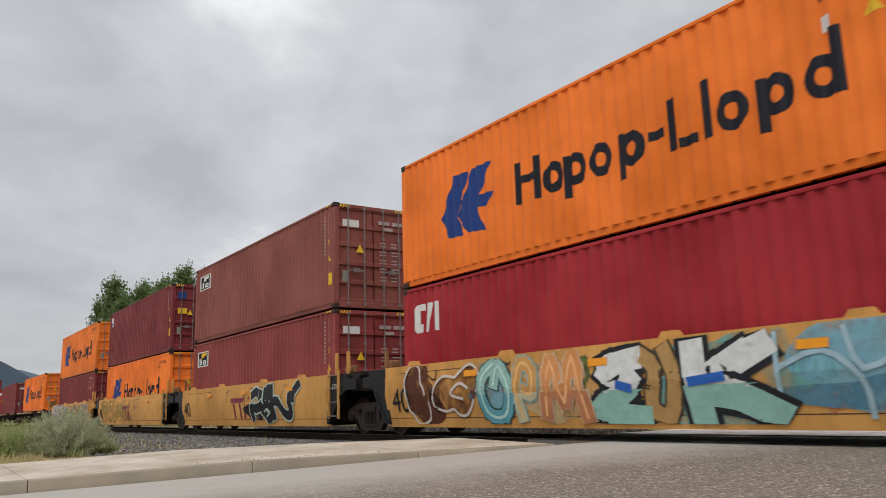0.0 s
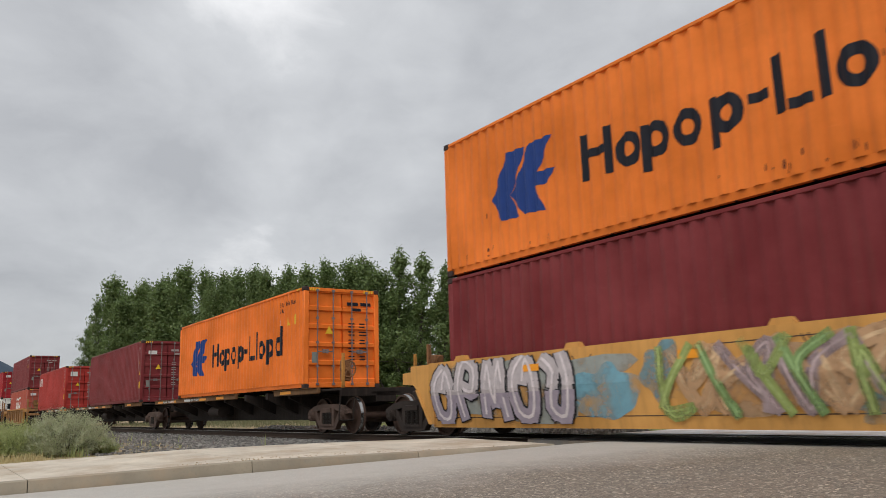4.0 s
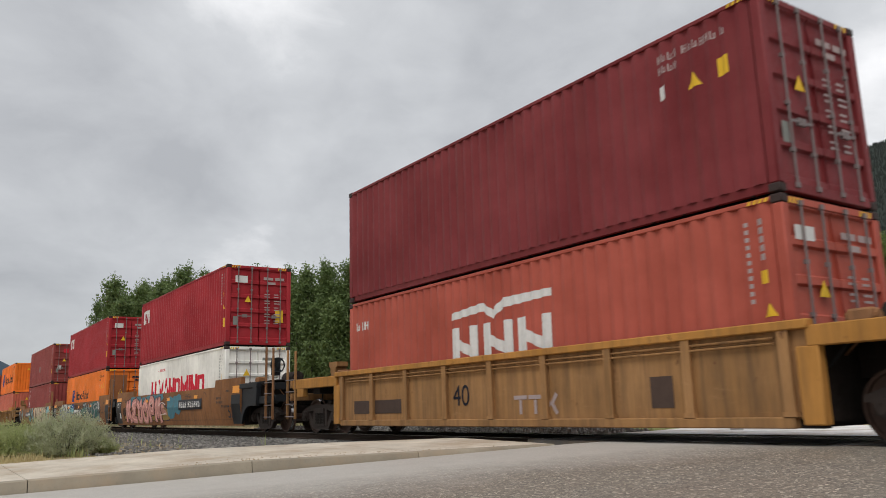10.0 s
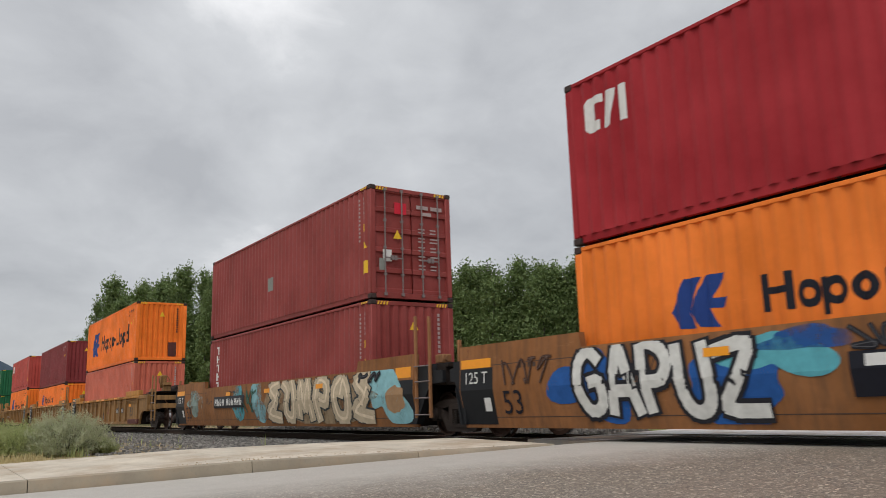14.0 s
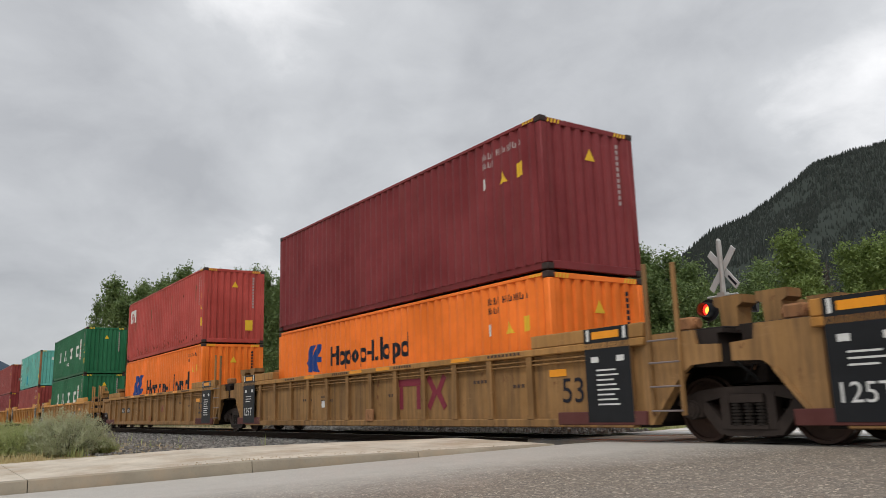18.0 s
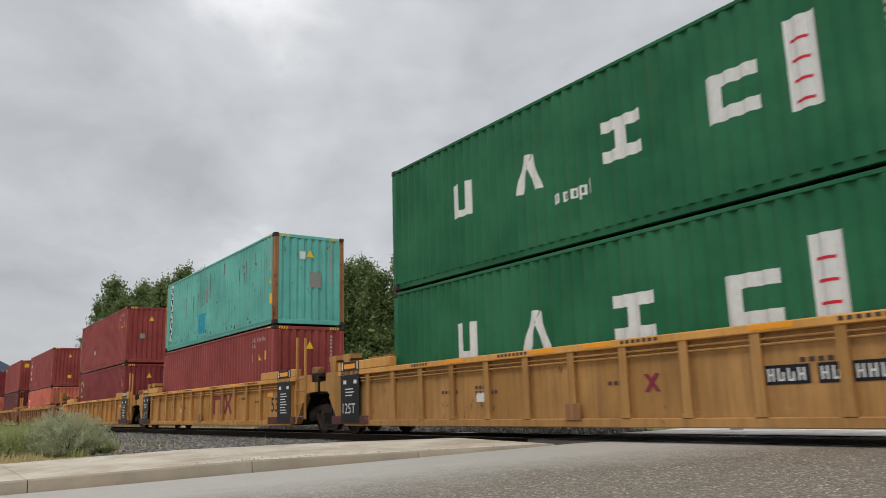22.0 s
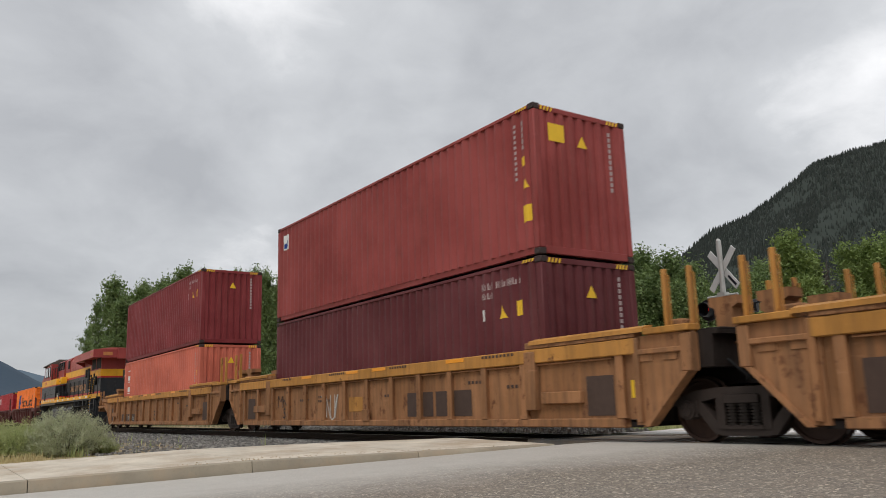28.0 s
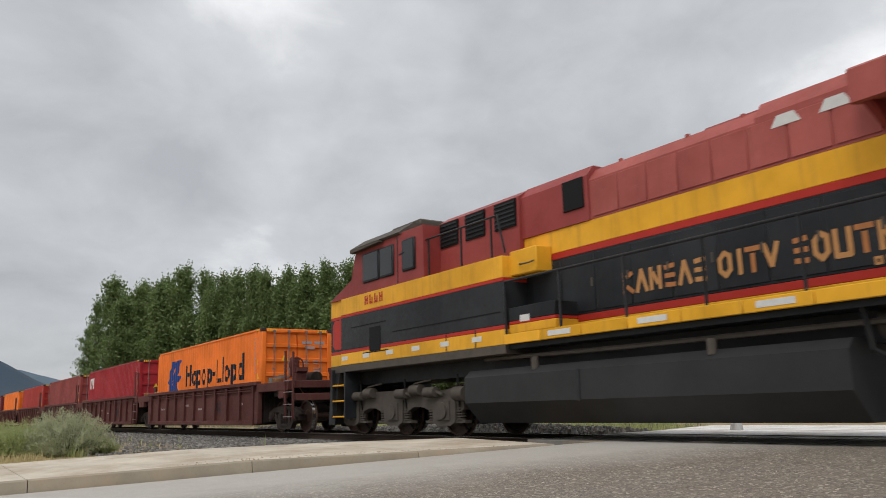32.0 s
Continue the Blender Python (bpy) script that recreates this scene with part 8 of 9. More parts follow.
def build_ground():
    xs, ys = spread(-3000, 3000, -60, 20, 0.9), spread(-3000, 3000, -14, 16, 0.5)
    g = Geo()
    n = len(ys)
    vs = [(x, y, land_z(x, y)) for x in xs for y in ys]
    fs = [(i * n + j, (i + 1) * n + j, (i + 1) * n + j + 1, i * n + j + 1) for i in range(len(xs) - 1) for j in range(n - 1)]
    g.add(vs, fs)
    single("ground", g, DIRT, "dry earth with sparse grass", "ground", kind="structure")
    # the road on both sides of the rails
    for name, y0, y1 in (("road", -60.0, -1.22), ("road", 1.22, 70.0)):
        ysr = [y0 + (y1 - y0) * i / 80 for i in range(81)]
        if y0 < 0:
            ysr = sorted(set(ysr) | {-2.0})
        g = Geo()
        vs = []
        for y in ysr:
            z = road_z(y)
            xl = -9.2 + min(0, (y + 2) * 0.28) if y < 0 else far_edge(y)
            vs += [(xl, y, z - 0.25), (xl, y, z), (2, y, z + 0.03), (14, y, z), (14, y, z - 0.25)]
        fs = [(5 * i + k, 5 * i + 5 + k, 5 * i + 6 + k, 5 * i + 1 + k) for i in range(len(ysr) - 1) for k in range(4)]
        g.add(vs, fs)
        single(name, g, ASPHALT if y0 < 0 else FARROAD, "worn grey asphalt road with exposed stones" if y0 < 0 else "pale roadway beyond the rails", "road", kind="structure")
    # crossing panels
    cr = thing("level_crossing", "grimy concrete panels between the rails", "level crossing", kind="structure")
    for i in range(9):
        x = -11.2 + 2.8 * i
        for y0, y1 in ((-1.21, -0.83), (-0.64, -0.01), (0.01, 0.64), (0.83, 1.21)):
            part("panel", Geo().cbox(x + 0.008, x + 2.792, y0, y1, -0.2, -0.004, 0.012), PANELC, cr)
    # kerb and pavement slabs: (distance along, width)
    pv = thing("pavement", "pale concrete pavement with a kerb, cracked along its edge", "pavement", kind="structure")
    kb = thing("kerb", "grey concrete kerb fading out at the rails", "kerb", kind="structure")
    def kx(y):
        return -9.3 + (y + 2.0) * 0.275
    cuts = [-24, -20.5, -17, -13.4, -9.15, -6.55, -4.3, -2.2]
    for a, b in zip(cuts, cuts[1:]):
        g, gk = Geo(), Geo()
        h0, h1 = [max(0.015, min(0.15, (-c - 2.0) * 0.034)) for c in (a, b)]
        a2, b2 = a + 0.006, b - 0.006
        w0, w1 = (3.4, 3.4) if b < -4 else (3.4, 2.6)
        pts = []
        for y, h, w in ((a2, h0, w0), (b2, h1, w1)):
            z = road_z(y) + h
            pts += [(kx(y) - 0.16, y, z), (kx(y) - w, y, z + 0.05), (kx(y) - w, y, z - 0.30), (kx(y) - 0.16, y, z - 0.30)]
        g.add(pts, [(0, 4, 5, 1), (1, 5, 6, 2), (2, 6, 7, 3), (3, 7, 4, 0), (0, 1, 2, 3), (7, 6, 5, 4)])
        part("slab", g, CONC, pv)
        pts = []
        for y, h in ((a2, h0), (b2, h1)):
            z = road_z(y)
            x = kx(y)
            pts += [(x - 0.155, y, z + h), (x - 0.02, y, z + h), (x, y, z + h - 0.012), (x + 0.03, y, z - 0.02), (x + 0.03, y, z - 0.2), (x - 0.155, y, z - 0.2)]
        gk.add(pts, [(k, (k + 1) % 6, 6 + (k + 1) % 6, 6 + k) for k in range(6)] + [tuple(range(6)), tuple(range(11, 5, -1))])
        part("kerb_stone", gk, KERBC, kb)
    # rails and sleepers
    tr = thing("railway_track", "steel rails with polished heads on dark sleepers", "railway track", kind="structure")
    for y in (-0.755, 0.755):
        part("rail", Geo().prism([(y - 0.07, -0.172), (y + 0.07, -0.172), (y + 0.07, -0.160), (y + 0.012, -0.14), (y + 0.012, -0.045), (y + 0.036, -0.035), (y + 0.036, -0.012), (y - 0.036, -0.012), (y - 0.036, -0.035), (y - 0.012, -0.045), (y - 0.012, -0.14), (y - 0.07, -0.160)], 0, -420, 220), RAILSIDE, tr)
        part("rail_head", Geo().cbox(-420, 220, y - 0.034, y + 0.034, -0.0135, -0.001, 0.004), TREAD, tr, "polished rail head")
    me = Geo().cbox(-0.11, 0.11, -1.3, 1.3, -0.36, -0.175, 0.015).mesh("sleeper", TIMBER)
    for i in range(140):
        s = new("sleeper", me)
        s.parent, s.location = tr, (-12.0 - 0.52 * i, 0, 0)
    # ballast shoulder under the rails
    prof = [(-2.6, -0.55), (-2.25, -0.30), (-1.45, -0.21), (1.45, -0.21), (2.25, -0.30), (2.6, -0.55)]
    for x0, x1 in ((-420, -11.4), (14.2, 220)):
        single("ballast_bed", Geo().prism(prof, 0, x0, x1), STONE, "grey ballast bed", "ballast", kind="structure")


build_ground()


# ---- plants ----
def leaf_mat(name, a, b, c, glow_through=0.3):
    m, nt, p = material(name)
    g = nt.nodes.new("ShaderNodeNewGeometry")
    n = noise_node(nt, coords(nt), 0.5, 3, 0.6).outputs[0]
    col = ramp_node(nt, g.outputs["Random Per Island"], [(0.0, a), (0.5, b), (1.0, c)])
    col = mix_node(nt, n, tuple(v * 1.0 for v in a), col, "MIX")
    nt.links.new(col, p.inputs["Base Color"])
    p.inputs["Roughness"].default_value = 0.6
    tr = nt.nodes.new("ShaderNodeBsdfTranslucent")
    nt.links.new(col, tr.inputs[0])
    mx = nt.nodes.new("ShaderNodeMixShader")
    mx.inputs[0].default_value = glow_through
    nt.links.new(p.outputs[0], mx.inputs[1])
    nt.links.new(tr.outputs[0], mx.inputs[2])
    nt.links.new(mx.outputs[0], nt.nodes["Material Output"].inputs[0])
    return m


LEAF = leaf_mat("poplar_leaves", (0.095, 0.145, 0.045), (0.175, 0.25, 0.078), (0.27, 0.35, 0.13))
LEAFB = leaf_mat("bright_poplar_leaves", (0.12, 0.175, 0.038), (0.20, 0.28, 0.070), (0.29, 0.37, 0.12))
NEEDLE = leaf_mat("spruce_needles", (0.018, 0.035, 0.020), (0.035, 0.058, 0.036), (0.06, 0.085, 0.06))
TWIG = leaf_mat("bare_twigs", (0.05, 0.04, 0.03), (0.08, 0.065, 0.05), (0.10, 0.085, 0.06))
SAGE = leaf_mat("grey_green_weed", (0.36, 0.40, 0.22), (0.54, 0.55, 0.37), (0.74, 0.71, 0.56), 0.5)
WEED = leaf_mat("green_weed", (0.30, 0.35, 0.13), (0.43, 0.47, 0.20), (0.58, 0.58, 0.31), 0.5)
STRAW = leaf_mat("dry_grass", (0.44, 0.37, 0.17), (0.62, 0.51, 0.28), (0.76, 0.65, 0.41), 0.4)
FARGRASS = leaf_mat("dull_far_grass", (0.13, 0.145, 0.065), (0.21, 0.21, 0.11), (0.30, 0.28, 0.17), 0.4)
BARK = plain("grey_bark", (0.085, 0.075, 0.065), 0.9, 0, 0.4, 3, 0.5)


def leaf(g, p, size, rnd):
    """One small three-cornered leaf."""
    a = Vector((rnd.gauss(0, 1), rnd.gauss(0, 1), rnd.gauss(0, 1))).normalized()
    b = a.orthogonal().normalized()
    b = (b * math.cos(rnd.uniform(0, 6.28)) + a.cross(b) * math.sin(rnd.uniform(0, 6.28))).normalized()
    c = a.cross(b)
    w, l = size * rnd.uniform(0.5, 0.9), size * rnd.uniform(0.8, 1.3)
    n = len(g.v)
    g.v += [tuple(p - b * l * 0.5 - c * w * 0.5), tuple(p - b * l * 0.4 + c * w * 0.5), tuple(p + b * l * 0.6)]
    g.f.append((n, n + 1, n + 2))


def tree_mesh(kind, seed):
    """A tree ten metres high: a trunk with limbs, and a crown of leaf clumps on the limbs' ends."""
    rnd = random.Random(seed)
    wood, crown = Geo(), Geo()
    H = 10.0
    lean = Vector((rnd.uniform(-0.3, 0.3), rnd.uniform(-0.3, 0.3), 0))
    axis = lambda t: lean * t + Vector((0.12 * math.sin(5 * t + seed), 0.12 * math.cos(4 * t + seed), H * t))
    for i in range(8):
        t0, t1 = i / 8 * 0.97, (i + 1) / 8 * 0.97
        wood.cyl(axis(t0) - Vector((0, 0, 0.3 if i == 0 else 0)), axis(t1), 0.17 * (1 - t0) + 0.02, 7, 0.17 * (1 - t1) + 0.02)
    if kind == "spruce":
        for i in range(26):
            t = 0.10 + 0.88 * i / 26
            r = 2.0 * (1 - t) ** 0.8 + 0.1
            for k in range(7):
                a = rnd.uniform(0, 6.28)
                tip = axis(t) + Vector((math.cos(a) * r, math.sin(a) * r, -0.25 * r + rnd.uniform(-0.2, 0.2)))
                wood.cyl(axis(t), tip, 0.02, 3, 0.006)
                for j in range(9):
                    s = rnd.uniform(0.25, 1.05)
                    leaf(crown, axis(t).lerp(tip, s) + Vector((rnd.gauss(0, 0.10), rnd.gauss(0, 0.10), rnd.gauss(0, 0.08))), 0.26, rnd)
        return wood, crown
    # foot of the crown, its radius, limbs, sprays on a limb, leaves on a spray, how steeply limbs rise
    base, rad, limbs, sprays, per, steep = {"poplar": (0.05, 2.25, 66, 8, 24, 0.95), "cotton": (0.05, 2.5, 70, 8, 24, 0.6), "aspen": (0.07, 2.7, 34, 10, 26, 0.38), "bare": (0.2, 1.4, 40, 5, 4, 1.0), "bright": (0.05, 1.75, 74, 8, 24, 1.1)}[kind]
    full = kind in ("cotton", "bright")
    loose = 0.6 if kind == "aspen" else 1.0
    def spray_of_leaves(c, way, reach, count):
        for j in range(count):
            d = rnd.gauss(0, 0.5)
            leaf(crown, c + way * (d * reach) + Vector((rnd.gauss(0, 0.2), rnd.gauss(0, 0.2), rnd.gauss(0, 0.17))) * (loose * (1.1 - 0.5 * abs(d))), rnd.uniform(0.10, 0.19), rnd)
    # upright leaders beside the trunk give the crown several points
    stems = [(axis, base, 1.0, 1.0)]
    for k in range({"bare": 1, "aspen": 1}.get(kind, 3)):
        a, r, top = rnd.uniform(0, 6.28), rad * rnd.uniform(0.45, 0.85), rnd.uniform(0.68, 0.95)
        off = Vector((math.cos(a) * r, math.sin(a) * r, 0))
        f = lambda t, off=off, top=top: axis(t * top) + off * min(1.0, t * 2.2)
        for i in range(4):
            wood.cyl(f(0.1 + 0.21 * i), f(0.1 + 0.21 * (i + 1)), 0.07 * (1 - 0.22 * i), 5, 0.07 * (1 - 0.22 * (i + 1)) + 0.004)
        stems.append((f, 0.25, 0.50, top))
    for f, foot, share, top in stems:
        n = int(limbs * (1.0 if share == 1.0 else 0.30))
        for i in range(n):
            t = foot + (0.97 - foot) * (i + rnd.random()) / n
            q = (t - foot) / (1 - foot)
            prof = (1 - q) ** (0.55 if full else 1.0) * (0.62 + 0.75 * q if full else 0.78 + 0.70 * q)
            r = rad * share * prof * rnd.choice((0.45, 0.8, 1.0, 1.2)) * rnd.uniform(0.85, 1.1)
            a = rnd.uniform(0, 6.28)
            out = Vector((math.cos(a), math.sin(a), 0))
            root = f(max(0.04, t - 0.05))
            tip = root + out * r + Vector((0, 0, steep * r * rnd.uniform(0.6, 1.2)))
            tip.z = min(tip.z, H * top * (0.90 + 0.09 * rnd.random()))
            mid = root.lerp(tip, 0.5) - Vector((0, 0, 0.10 * r))
            wood.cyl(root, mid, 0.045 * (1 - t) + 0.012, 4, 0.028 * (1 - t) + 0.008)
            wood.cyl(mid, tip, 0.028 * (1 - t) + 0.008, 3, 0.005)
            for j in range(sprays):
                s = 0.22 + 0.80 * (j + rnd.random()) / sprays
                c = (root.lerp(mid, s * 2) if s < 0.5 else mid.lerp(tip, s * 2 - 1)) + Vector((rnd.gauss(0, 0.13), rnd.gauss(0, 0.13), rnd.gauss(0, 0.10)))
                way = (out * rnd.uniform(0.2, 1.0) + Vector((rnd.gauss(0, 0.35), rnd.gauss(0, 0.35), rnd.uniform(0.2, 1.2)))).normalized()
                spray_of_leaves(c, way, rnd.uniform(0.30, 0.62), int(per * (1.25 - 0.5 * s)))
        # a dense pointed top
        for j in range(12 if kind != "bare" else 1):
            t = 0.80 + 0.185 * j / 12
            spray_of_leaves(f(t) + Vector((rnd.gauss(0, 1), rnd.gauss(0, 1), 0)) * (0.9 * (1.02 - t)), Vector((rnd.gauss(0, 0.2), rnd.gauss(0, 0.2), 1)).normalized(), 0.28, 20)
    return wood, crown


# place, height, breadth against height, kind
TREES = (
    (-119.4, 10.9, 14.2, 1.0, "aspen"), (-117.0, 11.4, 17.6, 0.85, "aspen"), (-111.4, 12.6, 20.2, 0.95, "poplar"), (-106.8, 14, 18.8, 0.9, "poplar"),
    (-103.7, 14.9, 18.2, 0.9, "poplar"), (-100.4, 16.3, 18.5, 1, "poplar"), (-96, 17.3, 19.3, 1, "poplar"), (-92.9, 18.3, 18.2, 0.95, "poplar"),
    (-89.7, 19.5, 17.5, 0.9, "poplar"), (-87.6, 20.8, 17.6, 0.9, "poplar"), (-84.4, 21.8, 17.3, 0.9, "poplar"), (-81.8, 22.1, 16.7, 0.8, "poplar"),
    (-79.8, 23.3, 16.9, 0.9, "poplar"), (-77.8, 24.5, 16.8, 0.95, "poplar"), (-75.7, 25.8, 17, 1, "poplar"), (-73.6, 27.1, 16.9, 1, "poplar"),
    (-70.8, 27.6, 16.7, 1, "poplar"), (-69, 28.5, 15.2, 0.9, "aspen"), (-66.9, 29.7, 17.1, 1.1, "aspen"), (-64.8, 31.1, 16.4, 1.1, "aspen"),
    (-62.7, 32.3, 15, 1.15, "aspen"), (-60.7, 33.6, 14.9, 1.2, "cotton"), (-58.7, 34.8, 14.6, 1.2, "cotton"), (-56.7, 35.8, 14.9, 1.1, "poplar"),
    (-54.7, 37, 14.2, 1.1, "cotton"), (-52.8, 38, 13.7, 1.1, "poplar"), (-51, 38.8, 14.2, 1, "poplar"), (-49.3, 39.6, 14.4, 1.1, "poplar"),
    (-47.6, 40.3, 14.6, 1.1, "poplar"), (-45, 40.6, 14.2, 1.2, "poplar"), (-42.7, 40.4, 13.2, 1.3, "cotton"), (-40.5, 40.1, 11.8, 1.25, "cotton"),
    (-38.5, 39.5, 10.1, 1.2, "cotton"), (-58.6, 72.1, 14.7, 1.2, "cotton"), (-53.9, 70.1, 16.9, 1.1, "cotton"), (-41.5, 56.4, 16.4, 1.12, "bright"),
    (-45.6, 66.4, 14.4, 0.9, "poplar"), (-47, 71.3, 15.8, 1, "bare"), (-39.6, 62.6, 15.4, 1.15, "bright"), (-37.4, 62.4, 15.4, 1.1, "bright"),
    (-36, 64.4, 16, 1.2, "bright"), (-34.6, 66.4, 16.2, 1.3, "cotton"), (-26.9, 42.2, 7.1, 0.9, "spruce"), (-55.5, 70.2, 10.2, 1.2, "cotton"),
    (-51.9, 64.2, 10.5, 1.2, "cotton"), (-49.8, 65.4, 11.8, 1.2, "cotton"), (-43.8, 63.6, 10.6, 1.2, "cotton"), (-42.9, 68.4, 11.1, 1.3, "cotton"),
    (-31.5, 67.5, 14.6, 1.3, "cotton"), (-28.6, 71.6, 14.5, 1.3, "cotton"), (-114.6, 19.9, 18.5, 1.16, "cotton"), (-111.7, 21.7, 19.4, 1.37, "poplar"), (-106.8, 24.7, 17.3, 1.03, "cotton"),
    (-104.3, 26.1, 19, 1.35, "poplar"), (-92.6, 32.7, 17.5, 1.05, "cotton"),
    (-90.6, 33.7, 15.7, 1.31, "poplar"), (-87, 35.5, 14.8, 1.23, "poplar"), (-83.5, 37.3, 14.3, 1.27, "cotton"), (-79.8, 39, 13.7, 1.27, "cotton"),
    (-73.9, 41.6, 15, 1.33, "poplar"), (-71.8, 42.4, 15.1, 1.34, "poplar"), (-69.3, 43.4, 13, 1.16, "cotton"),
    (-66.6, 44.4, 13.6, 1.17, "cotton"), (-63.7, 45.4, 12.8, 1.02, "poplar"), (-56.6, 47.6, 12.7, 1.03, "cotton"),
    (-54.2, 48.1, 10.9, 1.12, "poplar"), (-52.9, 48.5, 12.7, 1.35, "poplar"), (-50.1, 49.1, 12.2, 1.34, "poplar"), (-47.5, 49.5, 11, 1.26, "cotton"),
)


def build_trees():
    words = {"poplar": ("tall green poplar with upright branches", LEAF), "cotton": ("broad green cottonwood tree", LEAF), "aspen": ("thin-crowned aspen with gaps of sky", LEAF), "spruce": ("dark pointed spruce tree", NEEDLE), "bare": ("half-bare brown tree with thin twigs", TWIG), "bright": ("bright green poplar with a full crown", LEAFB)}
    stock = {}
    for k in ("poplar", "cotton", "aspen", "spruce", "bare", "bright"):
        for v in range(3 if k in ("poplar", "cotton") else 1):
            wood, crown = tree_mesh(k, 11 + 7 * v + len(k))
            stock[k, v] = (wood.mesh("trunk", BARK), crown.mesh("crown", words[k][1], False))
    rnd = random.Random(5)
    for x, y, h, w, k in TREES:
        v = rnd.randrange(3) if k in ("poplar", "cotton") else 0
        t = thing("tree", words[k][0], "tree", "trees beyond the railway")
        w *= 1.08 if k == "poplar" else 1.0
        t.matrix_basis = Matrix.LocRotScale((x, y, land_z(x, y) - 0.05), Euler((0, 0, rnd.uniform(0, 6.28))), (h / 10 * w, h / 10 * w, h / 10))
        for n, me in zip(("trunk", "crown"), stock[k, v]):
            o = new(n, me)
            o.parent = t


build_trees()


def blades(g, x, y, z, h, rnd, spread_=0.25, w=0.02):
    a = rnd.uniform(0, 6.28)
    d = Vector((math.cos(a), math.sin(a), 0)) * h * spread_ * rnd.uniform(0.2, 1.4)
    s = Vector((-math.sin(a), math.cos(a), 0)) * w * 0.5
    p = Vector((x, y, z))
    m, t = p + d * 0.35 + Vector((0, 0, h * 0.6)), p + d + Vector((0, 0, h))
    n = len(g.v)
    g.v += [tuple(p - s), tuple(p + s), tuple(m + s * 0.7), tuple(m - s * 0.7), tuple(t)]
    g.f += [(n, n + 1, n + 2, n + 3), (n + 3, n + 2, n + 4)]


def build_weeds():
    rnd = random.Random(9)
    # the grey bush by the pavement, and its green neighbours
    for name, label, cx, cy, rx, h, mat, stems in (("bush", "grey-green feathery weed bush beside the pavement", -18.75, -7.55, 1.02, 0.98, SAGE, 420), ("bush", "low green weedy bush on gravel", -18.6, -6.85, 0.38, 0.36, WEED, 90), ("bush", "green weed clump beside the grey bush", -18.9, -8.35, 0.75, 0.66, WEED, 190), ("bush", "green weed clump on the verge", -20.2, -9.0, 0.95, 0.80, WEED, 210), ("bush", "tall green weeds by the track", -24.5, -7.6, 1.3, 0.80, WEED, 240)):
        ob = thing(name, label, "bush", "bushes beside the pavement")
        z0 = land_z(cx, cy)
        wood, fol = Geo(), Geo()
        for i in range(stems):
            a, q = rnd.uniform(0, 6.28), math.sqrt(rnd.random())
            el = math.acos(rnd.uniform(0.08, 1.0))
            r = rnd.uniform(0.75, 1.05)
            tip = Vector((cx + math.cos(a) * rx * math.sin(el) * r, cy + math.sin(a) * rx * math.sin(el) * r, z0 + h * math.cos(el) * r + 0.03))
            root = Vector((cx + math.cos(a) * 0.3 * rx * q, cy + math.sin(a) * 0.3 * rx * q, z0 - 0.02))
            wood.cyl(root, root.lerp(tip, 0.8), 0.005, 3, 0.002)
            for k in range(64):
                s = rnd.uniform(0.25, 1.0) ** 0.7
                p = root.lerp(tip, s)
                d = Vector((rnd.gauss(0, 1), rnd.gauss(0, 1), rnd.gauss(0.6, 0.8))).normalized() * rnd.uniform(0.04, 0.10)
                w = Vector((rnd.gauss(0, 1), rnd.gauss(0, 1), rnd.gauss(0, 1))).normalized() * 0.0065
                j = p + Vector((rnd.gauss(0, 0.03), rnd.gauss(0, 0.03), rnd.gauss(0, 0.03)))
                n = len(fol.v)
                fol.v += [tuple(j - w), tuple(j + w), tuple(j + d)]
                fol.f.append((n, n + 1, n + 2))
        part("stem_bundle", wood, TWIG, ob)["kind"] = "stuff"
        ob2 = part("foliage", fol, mat, ob)
    for name, label, mat, count, area, hmin, hmax in (
        ("weeds", "patchy green weeds on the railway verge", WEED, 9000, (-46, -15.0, -9.8, -3.4), 0.10, 0.42),
        ("dry_grass", "dry straw-coloured grass on the verge", STRAW, 7000, (-40, -14.9, -9.9, -4.2), 0.05, 0.22),
        ("straw_patch", "dry yellow grass in front of the bushes", STRAW, 3800, (-25, -15.5, -10.2, -8.1), 0.05, 0.20),
        ("far_grass", "dull green grass beyond the railway", FARGRASS, 9000, (-90, -12.8, 6.2, 22), 0.15, 0.45),
        ("green_verge", "green grass beside the far road edge", WEED, 8000, (-34, -11.9, 4.6, 15), 0.10, 0.35)):
        g = Geo()
        k = 0
        while k < count:
            x, y = rnd.uniform(area[0], area[1]), rnd.uniform(area[2], area[3])
            d = noise.noise((x * 0.5, y * 0.5, len(name))) + 0.5 * noise.noise((x * 1.7, y * 1.7, 3.0))
            k += 1
            if y > 0 and x > far_edge(y) - 0.2:
                continue
            if d < (0.0 if mat is STRAW else 0.05) and area[3] < 0 or (x > -15.4 and -9 < y < -3.4) or (area[3] < 0 and y > -7.2 + 0.09 * (-18.5 - x) and rnd.random() < 0.97):
                continue
            if name == "weeds" and x > -17.2 and rnd.random() < 0.85:
                continue
            z = land_z(x, y) - 0.02
            hh = rnd.uniform(hmin, hmax) * (1.0 if x < -17 or y > 0 else 0.55)
            for j in range(3):
                blades(g, x + rnd.gauss(0, 0.05), y + rnd.gauss(0, 0.05), z, hh * rnd.uniform(0.6, 1.1), rnd, 0.4, 0.016)
        ob = single(name, g, mat, label, "grass", kind="stuff")


build_weeds()


SANDSTONE = plain("sandy_pebbles", (0.40, 0.31, 0.21), 0.9, 0, 0.35, 9)


